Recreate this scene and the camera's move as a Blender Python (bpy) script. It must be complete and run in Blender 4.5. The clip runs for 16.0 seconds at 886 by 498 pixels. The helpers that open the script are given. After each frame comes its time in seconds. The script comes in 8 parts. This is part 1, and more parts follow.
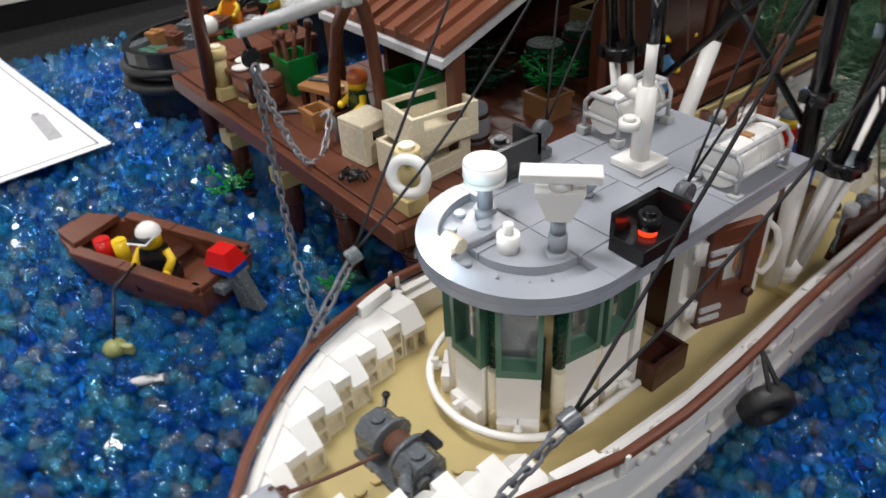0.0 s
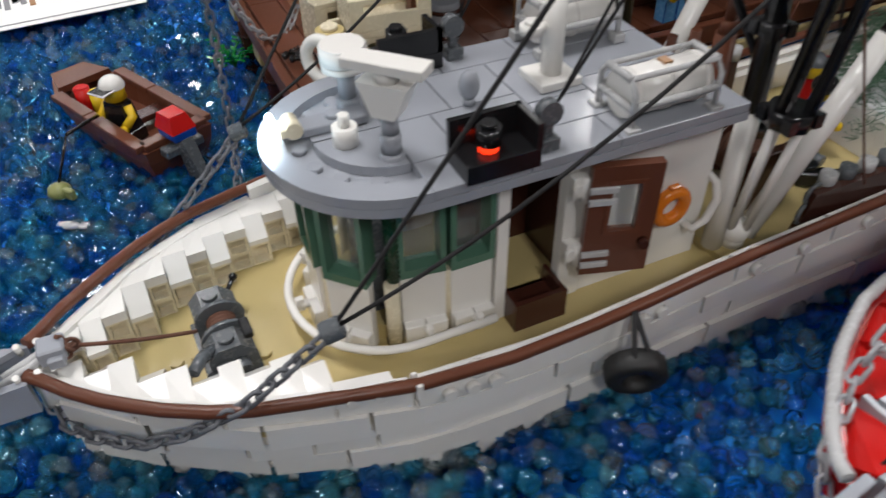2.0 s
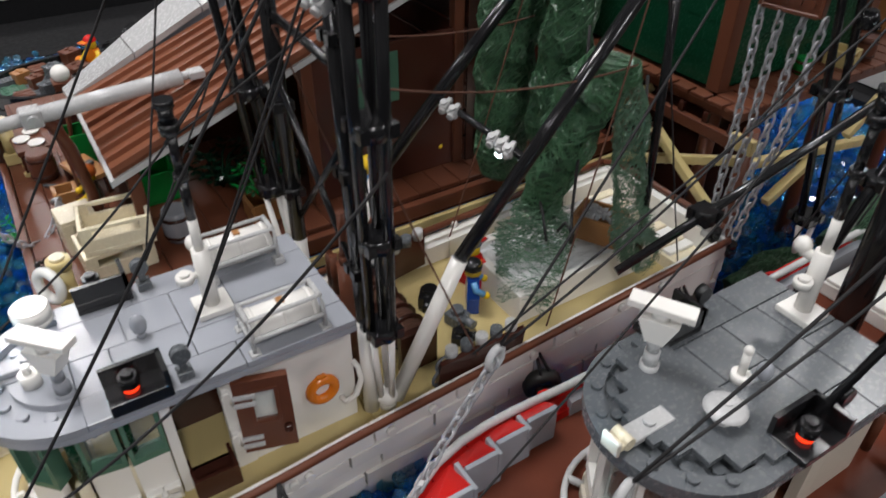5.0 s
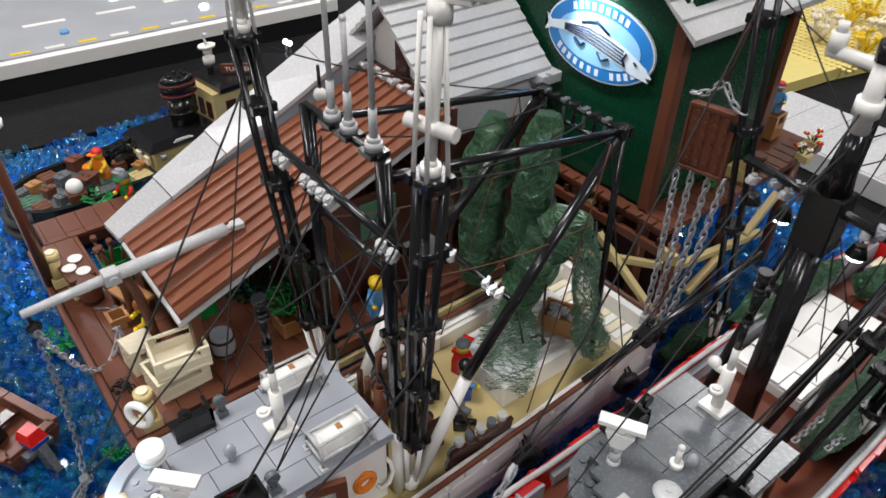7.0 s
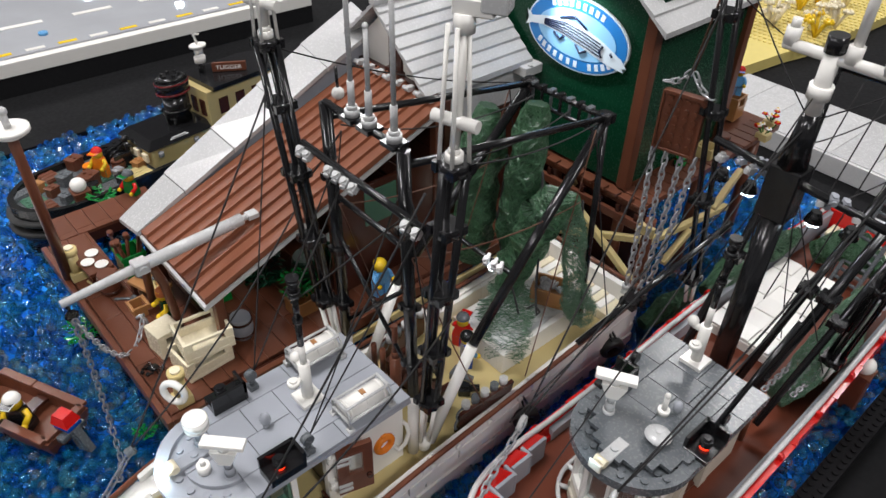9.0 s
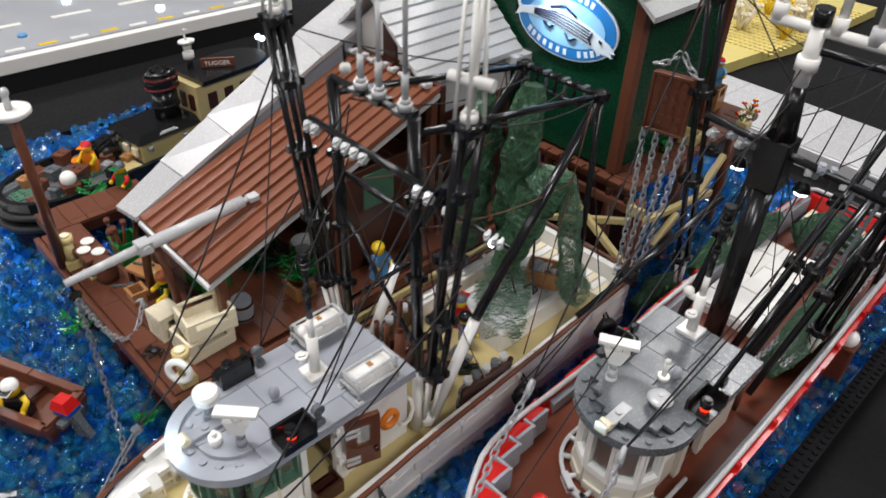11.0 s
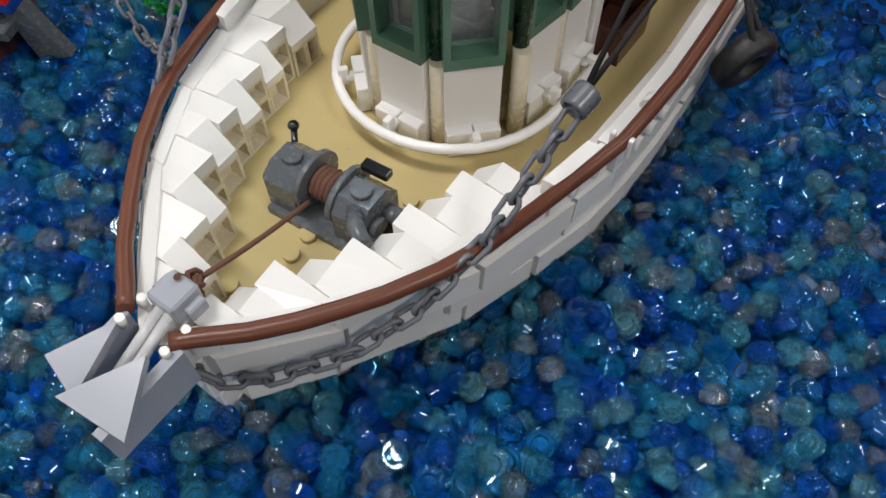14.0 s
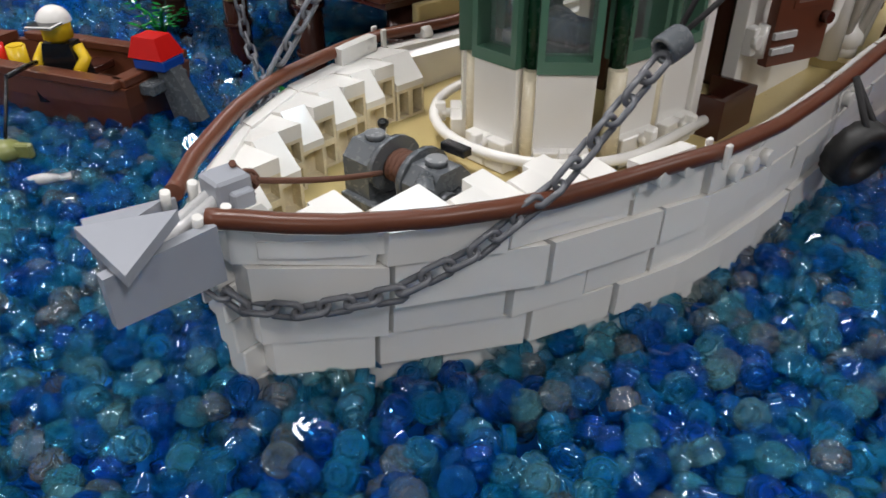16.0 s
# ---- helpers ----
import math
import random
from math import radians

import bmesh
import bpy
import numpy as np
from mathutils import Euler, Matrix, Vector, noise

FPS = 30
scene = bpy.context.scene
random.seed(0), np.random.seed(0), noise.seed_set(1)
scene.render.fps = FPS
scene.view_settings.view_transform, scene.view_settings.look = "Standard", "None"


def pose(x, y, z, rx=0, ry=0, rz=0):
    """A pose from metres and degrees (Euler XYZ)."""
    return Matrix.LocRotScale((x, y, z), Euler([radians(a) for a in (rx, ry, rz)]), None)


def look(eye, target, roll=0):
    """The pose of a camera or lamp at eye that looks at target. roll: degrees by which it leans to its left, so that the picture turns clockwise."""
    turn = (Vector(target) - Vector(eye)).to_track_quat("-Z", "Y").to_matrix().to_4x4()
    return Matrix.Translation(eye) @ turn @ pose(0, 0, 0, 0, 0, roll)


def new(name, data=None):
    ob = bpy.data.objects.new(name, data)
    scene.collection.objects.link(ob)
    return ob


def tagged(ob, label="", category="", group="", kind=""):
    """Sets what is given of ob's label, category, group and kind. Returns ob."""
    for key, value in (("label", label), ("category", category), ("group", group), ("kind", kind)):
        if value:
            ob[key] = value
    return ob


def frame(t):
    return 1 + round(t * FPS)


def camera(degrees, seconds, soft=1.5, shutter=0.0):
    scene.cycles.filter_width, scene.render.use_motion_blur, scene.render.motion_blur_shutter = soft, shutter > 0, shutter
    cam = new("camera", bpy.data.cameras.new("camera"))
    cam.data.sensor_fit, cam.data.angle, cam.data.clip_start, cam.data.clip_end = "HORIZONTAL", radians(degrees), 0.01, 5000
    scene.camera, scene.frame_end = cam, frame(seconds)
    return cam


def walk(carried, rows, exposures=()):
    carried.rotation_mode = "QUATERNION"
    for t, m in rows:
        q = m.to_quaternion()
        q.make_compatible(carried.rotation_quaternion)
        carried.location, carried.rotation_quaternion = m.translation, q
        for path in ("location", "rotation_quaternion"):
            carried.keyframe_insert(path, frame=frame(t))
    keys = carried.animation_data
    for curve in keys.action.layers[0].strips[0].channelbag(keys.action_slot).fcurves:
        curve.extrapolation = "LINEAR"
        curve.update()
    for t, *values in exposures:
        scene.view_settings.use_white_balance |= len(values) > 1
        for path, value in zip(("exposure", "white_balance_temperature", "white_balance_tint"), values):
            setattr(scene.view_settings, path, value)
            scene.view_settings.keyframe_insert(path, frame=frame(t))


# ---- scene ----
cam = camera(62.9, 16.0, shutter=0.5)
PATH = [
    (0, (0.1531, -0.0233, 0.2479), (-0.1413, 0.1973, -0.0113), -3.33),
    (0.5, (0.1519, 0.0129, 0.2224), (-0.1580, 0.2030, -0.0427), -1.08),
    (1, (0.1518, 0.0287, 0.2099), (-0.1606, 0.1876, -0.0724), -3.38),
    (1.5, (0.1729, 0.0427, 0.2144), (-0.1369, 0.1914, -0.0762), -1.01),
    (2, (0.1940, 0.0637, 0.2281), (-0.1172, 0.2001, -0.0670), -1.19),
    (2.5, (0.2103, 0.0875, 0.2455), (-0.0996, 0.2265, -0.0496), -0.39),
    (3, (0.2192, 0.1041, 0.2619), (-0.0949, 0.2485, -0.0262), -0.68),
    (3.5, (0.2323, 0.1205, 0.2818), (-0.0828, 0.2777, 0.0015), -0.58),
    (4, (0.2479, 0.1185, 0.3007), (-0.0684, 0.2911, 0.0312), 0.40),
    (4.5, (0.2672, 0.1311, 0.3080), (-0.0414, 0.3158, 0.0375), -0.02),
    (5, (0.2681, 0.1468, 0.3280), (-0.0365, 0.3388, 0.0581), 0.23),
    (5.2, (0.2669, 0.1503, 0.3362), (-0.0386, 0.3444, 0.0688), -0.42),
    (7.3, (0.2786, 0.0794, 0.4712), (0.0042, 0.3102, 0.1993), 2.36),
    (7.5, (0.2800, 0.0759, 0.4786), (0.0078, 0.3086, 0.2061), 2.62),
    (8, (0.2728, 0.0642, 0.4815), (0.0023, 0.2953, 0.2059), 1.80),
    (8.5, (0.2769, 0.0584, 0.4791), (0.0106, 0.2900, 0.1999), 1.45),
    (8.7, (0.2857, 0.0503, 0.4785), (0.0218, 0.2858, 0.2002), 1.63),
    (10.8, (0.2968, 0.0238, 0.4643), (0.0378, 0.2763, 0.1966), 1.50),
    (11, (0.2937, 0.0099, 0.4613), (0.0389, 0.2668, 0.1937), 2.48),
    (11.5, (0.2413, -0.0137, 0.4242), (0.0041, 0.2449, 0.1425), 4.01),
    (12, (0.1743, -0.0137, 0.3570), (-0.0307, 0.2240, 0.0346), 4.03),
    (12.5, (0.1398, -0.0026, 0.2863), (-0.0361, 0.2346, -0.0532), 2.93),
    (13, (0.1143, -0.0096, 0.2086), (-0.0405, 0.2141, -0.1498), 2.68),
    (13.5, (0.1049, -0.0175, 0.1932), (-0.0444, 0.1903, -0.1770), -0.08),
    (14, (0.1007, -0.0181, 0.1926), (-0.0482, 0.1870, -0.1793), -1.17),
    (14.5, (0.1050, -0.0162, 0.1791), (-0.0626, 0.2061, -0.1744), -0.50),
    (15, (0.1217, -0.0299, 0.1582), (-0.1169, 0.2309, -0.1203), 0.30),
    (15.5, (0.1337, -0.0413, 0.1351), (-0.1299, 0.2239, -0.1152), -0.41),
    (16, (0.1329, -0.0451, 0.1303), (-0.1396, 0.2135, -0.1173), -0.22),
]
walk(cam, [(t, look(eye, target, roll)) for t, eye, target, roll in PATH], exposures=((0.0, 0.0), (0.5, -0.12), (1.0, -0.28), (2.0, -0.32), (3.5, -0.22), (5.0, -0.08), (7.3, 0.05), (11.5, 0.05), (12.5, -0.08), (14.0, -0.2), (16.0, -0.08)))
# ---- light ----
# One unit of the plan is a stud pitch of 8 mm.
U = 0.008
world = bpy.data.worlds.new("hall")
scene.world = world
world.use_nodes = True
world.node_tree.nodes["Background"].inputs[0].default_value = (0.75, 0.8, 0.9, 1)
world.node_tree.nodes["Background"].inputs[1].default_value = 0.02


def ceiling_lamp(x, y, z, sx, sy, watts, colour=(0.985, 0.965, 0.97)):
    d = bpy.data.lights.new("ceiling_lamp", "AREA")
    d.shape, d.size, d.size_y, d.energy, d.color = "RECTANGLE", sx, sy, watts, colour
    ob = new("ceiling_lamp", d)
    ob.matrix_world = pose(x, y, z, 0, 0, 0)
    return ob


for lx in (-4.0, -0.6, 2.8):
    for ly in (-3.6, -0.2, 3.2):
        ceiling_lamp(lx, ly, 2.9, 1.2, 0.45, 66)


# ---- materials ----
def mat(name, colour, rough=0.3, metal=0.0, vary=0.06, bump=0.0, scale=60.0, coat=0.0, trans=0.0, emit=None, estr=0.0, spec=0.5, dirt=0.1):
    m = bpy.data.materials.new(name)
    m.use_nodes = True
    nt = m.node_tree
    b = nt.nodes["Principled BSDF"]
    b.inputs["Roughness"].default_value = rough
    b.inputs["Metallic"].default_value = metal
    b.inputs["Coat Weight"].default_value = coat
    b.inputs["Transmission Weight"].default_value = trans
    b.inputs["Specular IOR Level"].default_value = spec
    tc = nt.nodes.new("ShaderNodeTexCoord")
    n1 = nt.nodes.new("ShaderNodeTexNoise")
    n1.inputs["Scale"].default_value = scale
    n1.inputs["Detail"].default_value = 3
    nt.links.new(tc.outputs["Object"], n1.inputs["Vector"])
    n2 = nt.nodes.new("ShaderNodeTexNoise")
    n2.inputs["Scale"].default_value = scale * 9
    n2.inputs["Detail"].default_value = 4
    nt.links.new(tc.outputs["Object"], n2.inputs["Vector"])
    oi = nt.nodes.new("ShaderNodeObjectInfo")
    add = nt.nodes.new("ShaderNodeMath")
    add.operation = "ADD"
    nt.links.new(n1.outputs["Fac"], add.inputs[0])
    nt.links.new(oi.outputs["Random"], add.inputs[1])
    mr = nt.nodes.new("ShaderNodeMapRange")
    mr.inputs["From Min"].default_value, mr.inputs["From Max"].default_value = 0.3, 1.7
    mr.inputs["To Min"].default_value, mr.inputs["To Max"].default_value = 1 - vary * 2, 1 + vary
    nt.links.new(add.outputs[0], mr.inputs["Value"])
    mx = nt.nodes.new("ShaderNodeMix")
    mx.data_type, mx.blend_type = "RGBA", "MULTIPLY"
    mx.inputs["Factor"].default_value = 1.0
    mx.inputs["A"].default_value = (*colour, 1)
    nt.links.new(mr.outputs["Result"], mx.inputs["B"])
    nt.links.new(mx.outputs["Result"], b.inputs["Base Color"])
    rr = nt.nodes.new("ShaderNodeMapRange")
    rr.inputs["To Min"].default_value, rr.inputs["To Max"].default_value = rough * 0.75, min(1, rough * (1.25 + dirt))
    nt.links.new(n2.outputs["Fac"], rr.inputs["Value"])
    nt.links.new(rr.outputs["Result"], b.inputs["Roughness"])
    if bump:
        bp = nt.nodes.new("ShaderNodeBump")
        bp.inputs["Strength"].default_value, bp.inputs["Distance"].default_value = bump, 0.0004
        nt.links.new(n2.outputs["Fac"], bp.inputs["Height"])
        nt.links.new(bp.outputs["Normal"], b.inputs["Normal"])
    if emit:
        b.inputs["Emission Color"].default_value = (*emit, 1)
        b.inputs["Emission Strength"].default_value = estr
    return m


def bead_material():
    """Clear tinted plastic: see-through, with some light scattered inside and a sharp gloss."""
    m = bpy.data.materials.new("bead_plastic")
    m.use_nodes = True
    nt = m.node_tree
    nt.nodes.remove(nt.nodes["Principled BSDF"])
    g = nt.nodes.new("ShaderNodeAttribute")
    g.attribute_name = "bead_hue"

    def ramp(stops):
        r = nt.nodes.new("ShaderNodeValToRGB")
        r.color_ramp.interpolation = "CONSTANT"
        el = r.color_ramp.elements
        for k, (p, c) in enumerate(stops):
            e = el[k] if k < 2 else el.new(p)
            e.position, e.color = p, (*c, 1)
        nt.links.new(g.outputs["Fac"], r.inputs["Fac"])
        return r

    hues = [(0.0, (0.002, 0.19, 1.0)), (0.24, (0.004, 0.32, 1.0)), (0.43, (0.01, 0.52, 1.0)), (0.57, (0.04, 0.6, 1.0)),
            (0.68, (0.12, 0.77, 1.0)), (0.78, (0.27, 0.87, 1.0)), (0.86, (0.7, 0.92, 1.0)), (0.95, (0.86, 0.95, 1.0))]
    body = ramp(hues)
    tint = ramp([(p, (c[0] ** 0.14, c[1] ** 0.14, c[2] ** 0.14)) for p, c in hues])
    clear = ramp([(0.0, (0.83, 0.83, 0.83)), (0.57, (0.85, 0.85, 0.85)), (0.78, (0.87, 0.87, 0.87)), (0.86, (0.92, 0.92, 0.92))])
    gs = nt.nodes.new("ShaderNodeBsdfRefraction")
    gs.inputs["IOR"].default_value = 1.5
    gs.inputs["Roughness"].default_value = 0.0
    nt.links.new(tint.outputs["Color"], gs.inputs["Color"])
    see = nt.nodes.new("ShaderNodeMixShader")
    see.inputs[0].default_value = 0.8
    df = nt.nodes.new("ShaderNodeBsdfDiffuse")
    tl = nt.nodes.new("ShaderNodeBsdfTranslucent")
    tp = nt.nodes.new("ShaderNodeBsdfTransparent")
    nt.links.new(body.outputs["Color"], df.inputs["Color"])
    nt.links.new(body.outputs["Color"], tl.inputs["Color"])
    nt.links.new(tint.outputs["Color"], tp.inputs["Color"])
    both = nt.nodes.new("ShaderNodeMixShader")
    nt.links.new(df.outputs[0], both.inputs[1])
    nt.links.new(tl.outputs[0], both.inputs[2])
    mx = nt.nodes.new("ShaderNodeMixShader")
    nt.links.new(clear.outputs["Color"], mx.inputs[0])
    nt.links.new(both.outputs[0], mx.inputs[1])
    nt.links.new(tp.outputs[0], see.inputs[1])
    nt.links.new(gs.outputs[0], see.inputs[2])
    nt.links.new(see.outputs[0], mx.inputs[2])
    gl = nt.nodes.new("ShaderNodeBsdfGlossy")
    gl.inputs["Roughness"].default_value = 0.03
    fr = nt.nodes.new("ShaderNodeFresnel")
    fr.inputs["IOR"].default_value = 1.62
    out = nt.nodes.new("ShaderNodeMixShader")
    nt.links.new(fr.outputs[0], out.inputs[0])
    nt.links.new(mx.outputs[0], out.inputs[1])
    nt.links.new(gl.outputs[0], out.inputs[2])
    nt.links.new(out.outputs[0], nt.nodes["Material Output"].inputs["Surface"])
    return m


WHITE = mat("white_plastic", (0.8, 0.78, 0.74), 0.22, vary=0.04)
CREAM = mat("cream_plastic", (0.76, 0.68, 0.5), 0.25)
TAN = mat("tan_plastic", (0.55, 0.44, 0.2), 0.3, vary=0.05)
GREY = mat("grey_plastic", (0.33, 0.345, 0.38), 0.2, vary=0.06)
LGREY = mat("light_grey_plastic", (0.5, 0.5, 0.5), 0.25)
DGREY = mat("dark_grey_plastic", (0.105, 0.115, 0.125), 0.25)
BLACK = mat("black_plastic", (0.01, 0.01, 0.011), 0.18)
TRAYBLACK = mat("matt_black_tray", (0.006, 0.006, 0.007), 0.7, bump=0.2, spec=0.12)
# white dulled towards cream: the shade on the red boat's cabin walls, as colour
SHADEWHITE = mat("shade_toned_white_plastic", (0.62, 0.57, 0.48), 0.22, vary=0.06)
DECKBROWN = mat("satin_brown_deck", (0.14, 0.034, 0.016), 0.5, vary=0.1, spec=0.25)
DARKRED = mat("dark_red_plastic", (0.14, 0.012, 0.014), 0.25)
RUBBER = mat("black_rubber", (0.012, 0.012, 0.012), 0.5, bump=0.3)
BROWN = mat("reddish_brown_plastic", (0.125, 0.042, 0.022), 0.32, vary=0.08, spec=0.35)
ROOFBROWN = mat("roof_brown_plastic", (0.2, 0.068, 0.034), 0.42, vary=0.08, spec=0.3)
DBROWN = mat("dark_brown_plastic", (0.055, 0.018, 0.012), 0.2)
SGREEN = mat("sand_green_plastic", (0.075, 0.17, 0.115), 0.22)
DGREEN = mat("dark_green_plastic", (0.004, 0.04, 0.018), 0.25, spec=0.3)
GREEN = mat("green_plastic", (0.005, 0.17, 0.03), 0.2)
RED = mat("red_plastic", (0.55, 0.012, 0.01), 0.2)
BLUE = mat("blue_plastic", (0.01, 0.06, 0.32), 0.2)
LBLUE = mat("light_blue_plastic", (0.12, 0.35, 0.65), 0.25)
YELLOW = mat("yellow_plastic", (0.75, 0.5, 0.02), 0.22)
ORANGE = mat("orange_plastic", (0.75, 0.2, 0.01), 0.22)
NOUGAT = mat("brown_crate_plastic", (0.36, 0.17, 0.06), 0.3)
HAIR = mat("orange_brown_plastic", (0.35, 0.08, 0.015), 0.3)
STRING = mat("black_string", (0.012, 0.011, 0.012), 0.8)
TWINE = mat("brown_twine", (0.12, 0.05, 0.03), 0.85)
NET = mat("green_netting", (0.02, 0.055, 0.027), 0.8, vary=0.2, bump=1.0, scale=90)
SILVER = mat("silver_chain_plastic", (0.42, 0.42, 0.44), 0.22, metal=0.3)
GLASS = mat("window_glass", (0.8, 0.85, 0.85), 0.03, trans=0.95, vary=0.0)
SAND = mat("sand_yellow_plastic", (0.7, 0.58, 0.2), 0.3)
CLOTH = mat("black_cloth", (0.009, 0.009, 0.01), 0.9, vary=0.2, bump=0.4, scale=20, spec=0.15)
PAPER = mat("white_paper", (0.85, 0.85, 0.83), 0.6, vary=0.02)
INK = mat("grey_ink", (0.25, 0.25, 0.26), 0.7)
REDLIGHT = mat("red_lamp", (0.4, 0.01, 0.01), 0.2, emit=(1.0, 0.04, 0.008), estr=2.2)
GREENLIGHT = mat("green_lamp", (0.01, 0.4, 0.03), 0.2, emit=(0.05, 1.0, 0.1), estr=4.0)
WHITELIGHT = mat("white_lamp", (0.8, 0.85, 0.9), 0.2, emit=(0.75, 0.9, 1.0), estr=10.0)
BEAD = bead_material()
# bed brighter than a real tray, so that the beads above look lit through
BED = mat("bead_bed", (0.012, 0.28, 0.85), 0.5, vary=0.3, scale=90)
WALLPAINT = mat("hall_wall_paint", (0.42, 0.42, 0.42), 0.8, vary=0.1, scale=2)
FLOORMAT = mat("hall_floor_carpet", (0.05, 0.05, 0.055), 0.9, vary=0.2, scale=8)


# ---- shapes (studs) ----
def nb():
    return bmesh.new()


def finish(name, bm, material):
    bm.normal_update()
    for v in bm.verts:
        v.co *= U
    me = bpy.data.meshes.new(name)
    bm.to_mesh(me)
    bm.free()
    for m in material if isinstance(material, (list, tuple)) else [material]:
        me.materials.append(m)
    return me


def part(name, bm, material, parent, label="", at=None):
    ob = new(name, finish(name, bm, material))
    ob.parent = parent
    if at is not None:
        ob.matrix_basis = at
    if label:
        tagged(ob, label=label)
    return ob


def again(ob, parent, at):
    """Another part on the same mesh."""
    o = ob.copy()
    scene.collection.objects.link(o)
    o.parent = parent
    o.matrix_basis = at
    return o


def sp(x, y, z, rx=0, ry=0, rz=0):
    return pose(x * U, y * U, z * U, rx, ry, rz)


def thing(name, label, category, x=0, y=0, z=0, rz=0, group="", rx=0, ry=0, kind=""):
    ob = new(name)
    ob.empty_display_size = 0.01
    ob.matrix_basis = sp(x, y, z, rx, ry, rz)
    return tagged(ob, label, category, group, kind)


def solo(name, bm, material, label, category, x=0, y=0, z=0, rz=0, group="", kind="", rx=0, ry=0):
    ob = new(name, finish(name, bm, material))
    ob.matrix_basis = sp(x, y, z, rx, ry, rz)
    return tagged(ob, label, category, group, kind)


def box(bm, x0, y0, z0, x1, y1, z1, bevel=0.0, mi=0, m=None):
    vs = [bm.verts.new(c) for c in ((x0, y0, z0), (x1, y0, z0), (x1, y1, z0), (x0, y1, z0), (x0, y0, z1), (x1, y0, z1), (x1, y1, z1), (x0, y1, z1))]
    fs = [bm.faces.new([vs[i] for i in f]) for f in ((3, 2, 1, 0), (4, 5, 6, 7), (0, 1, 5, 4), (1, 2, 6, 5), (2, 3, 7, 6), (3, 0, 4, 7))]
    if m is not None:
        for v in vs:
            v.co = m @ v.co
    if bevel:
        es = list({e for f in fs for e in f.edges})
        fs = bmesh.ops.bevel(bm, geom=es, offset=bevel, segments=1, affect="EDGES")["faces"] + [f for f in fs if f.is_valid]
    for f in fs:
        f.material_index = mi
    return fs


def hexa(bm, c, mi=0):
    """A block from eight corners: bottom four, then top four."""
    vs = [bm.verts.new(p) for p in c]
    for f in ((3, 2, 1, 0), (4, 5, 6, 7), (0, 1, 5, 4), (1, 2, 6, 5), (2, 3, 7, 6), (3, 0, 4, 7)):
        bm.faces.new([vs[i] for i in f]).material_index = mi


def frame_of(d):
    d = Vector(d).normalized()
    a = Vector((0, 0, 1)) if abs(d.z) < 0.9 else Vector((1, 0, 0))
    u = d.cross(a).normalized()
    return u, d.cross(u)


def cyl(bm, p0, p1, r, seg=14, r2=None, mi=0, cap=True, smooth=True):
    p0, p1 = Vector(p0), Vector(p1)
    u, w = frame_of(p1 - p0)
    r2 = r if r2 is None else r2
    rings = []
    for p, q in ((p0, r), (p1, r2)):
        rings.append([bm.verts.new(p + (u * math.cos(a) + w * math.sin(a)) * q) for a in [2 * math.pi * i / seg for i in range(seg)]])
    for i in range(seg):
        j = (i + 1) % seg
        f = bm.faces.new((rings[0][j], rings[0][i], rings[1][i], rings[1][j]))
        f.smooth, f.material_index = smooth, mi
    if cap:
        bm.faces.new(rings[0]).material_index = mi
        bm.faces.new(rings[1][::-1]).material_index = mi


def tube(bm, pts, r, seg=8, mi=0, closed=False):
    pts = [Vector(p) for p in pts]
    n = len(pts)
    rings = []
    for i, p in enumerate(pts):
        a = pts[(i - 1) % n] if (closed or i) else p
        b = pts[(i + 1) % n] if (closed or i < n - 1) else p
        u, w = frame_of(b - a)
        rings.append([bm.verts.new(p + (u * math.cos(t) + w * math.sin(t)) * r) for t in [2 * math.pi * k / seg for k in range(seg)]])
    for i in range(n if closed else n - 1):
        A, B = rings[i], rings[(i + 1) % n]
        # least twist between two rings
        best = min(range(seg), key=lambda s: sum((A[k].co - B[(k + s) % seg].co).length for k in range(0, seg, max(1, seg // 4))))
        for k in range(seg):
            f = bm.faces.new((A[(k + 1) % seg], A[k], B[(k + best) % seg], B[(k + 1 + best) % seg]))
            f.smooth, f.material_index = True, mi
    if not closed:
        bm.faces.new(rings[0]).material_index = mi
        bm.faces.new(rings[-1][::-1]).material_index = mi


def prism(bm, outline, z0, z1, mi=0, ztop=None):
    lo = [bm.verts.new((x, y, z0)) for x, y in outline]
    hi = [bm.verts.new((x, y, z1 if ztop is None else ztop(x, y))) for x, y in outline]
    n = len(outline)
    bm.faces.new(lo[::-1]).material_index = mi
    bm.faces.new(hi).material_index = mi
    for i in range(n):
        j = (i + 1) % n
        bm.faces.new((lo[i], lo[j], hi[j], hi[i])).material_index = mi


def ball(bm, c, r, seg=12, rings=7, sz=1.0, mi=0, lo=-90, hi=90):
    c = Vector(c)
    rows = []
    for k in range(rings + 1):
        a = math.radians(lo + (hi - lo) * k / rings)
        rows.append([bm.verts.new(c + Vector((math.cos(a) * math.cos(t) * r, math.cos(a) * math.sin(t) * r, math.sin(a) * r * sz))) for t in [2 * math.pi * i / seg for i in range(seg)]])
    for k in range(rings):
        for i in range(seg):
            j = (i + 1) % seg
            f = bm.faces.new((rows[k][i], rows[k][j], rows[k + 1][j], rows[k + 1][i]))
            f.smooth, f.material_index = True, mi
    bmesh.ops.remove_doubles(bm, verts=[v for row in (rows[0], rows[-1]) for v in row], dist=0.001)


def torus(bm, c, axis, R, r, seg=20, sides=8, mi=0):
    u, w = frame_of(axis)
    c = Vector(c)
    tube(bm, [c + (u * math.cos(a) + w * math.sin(a)) * R for a in [2 * math.pi * i / seg for i in range(seg)]], r, sides, mi, True)


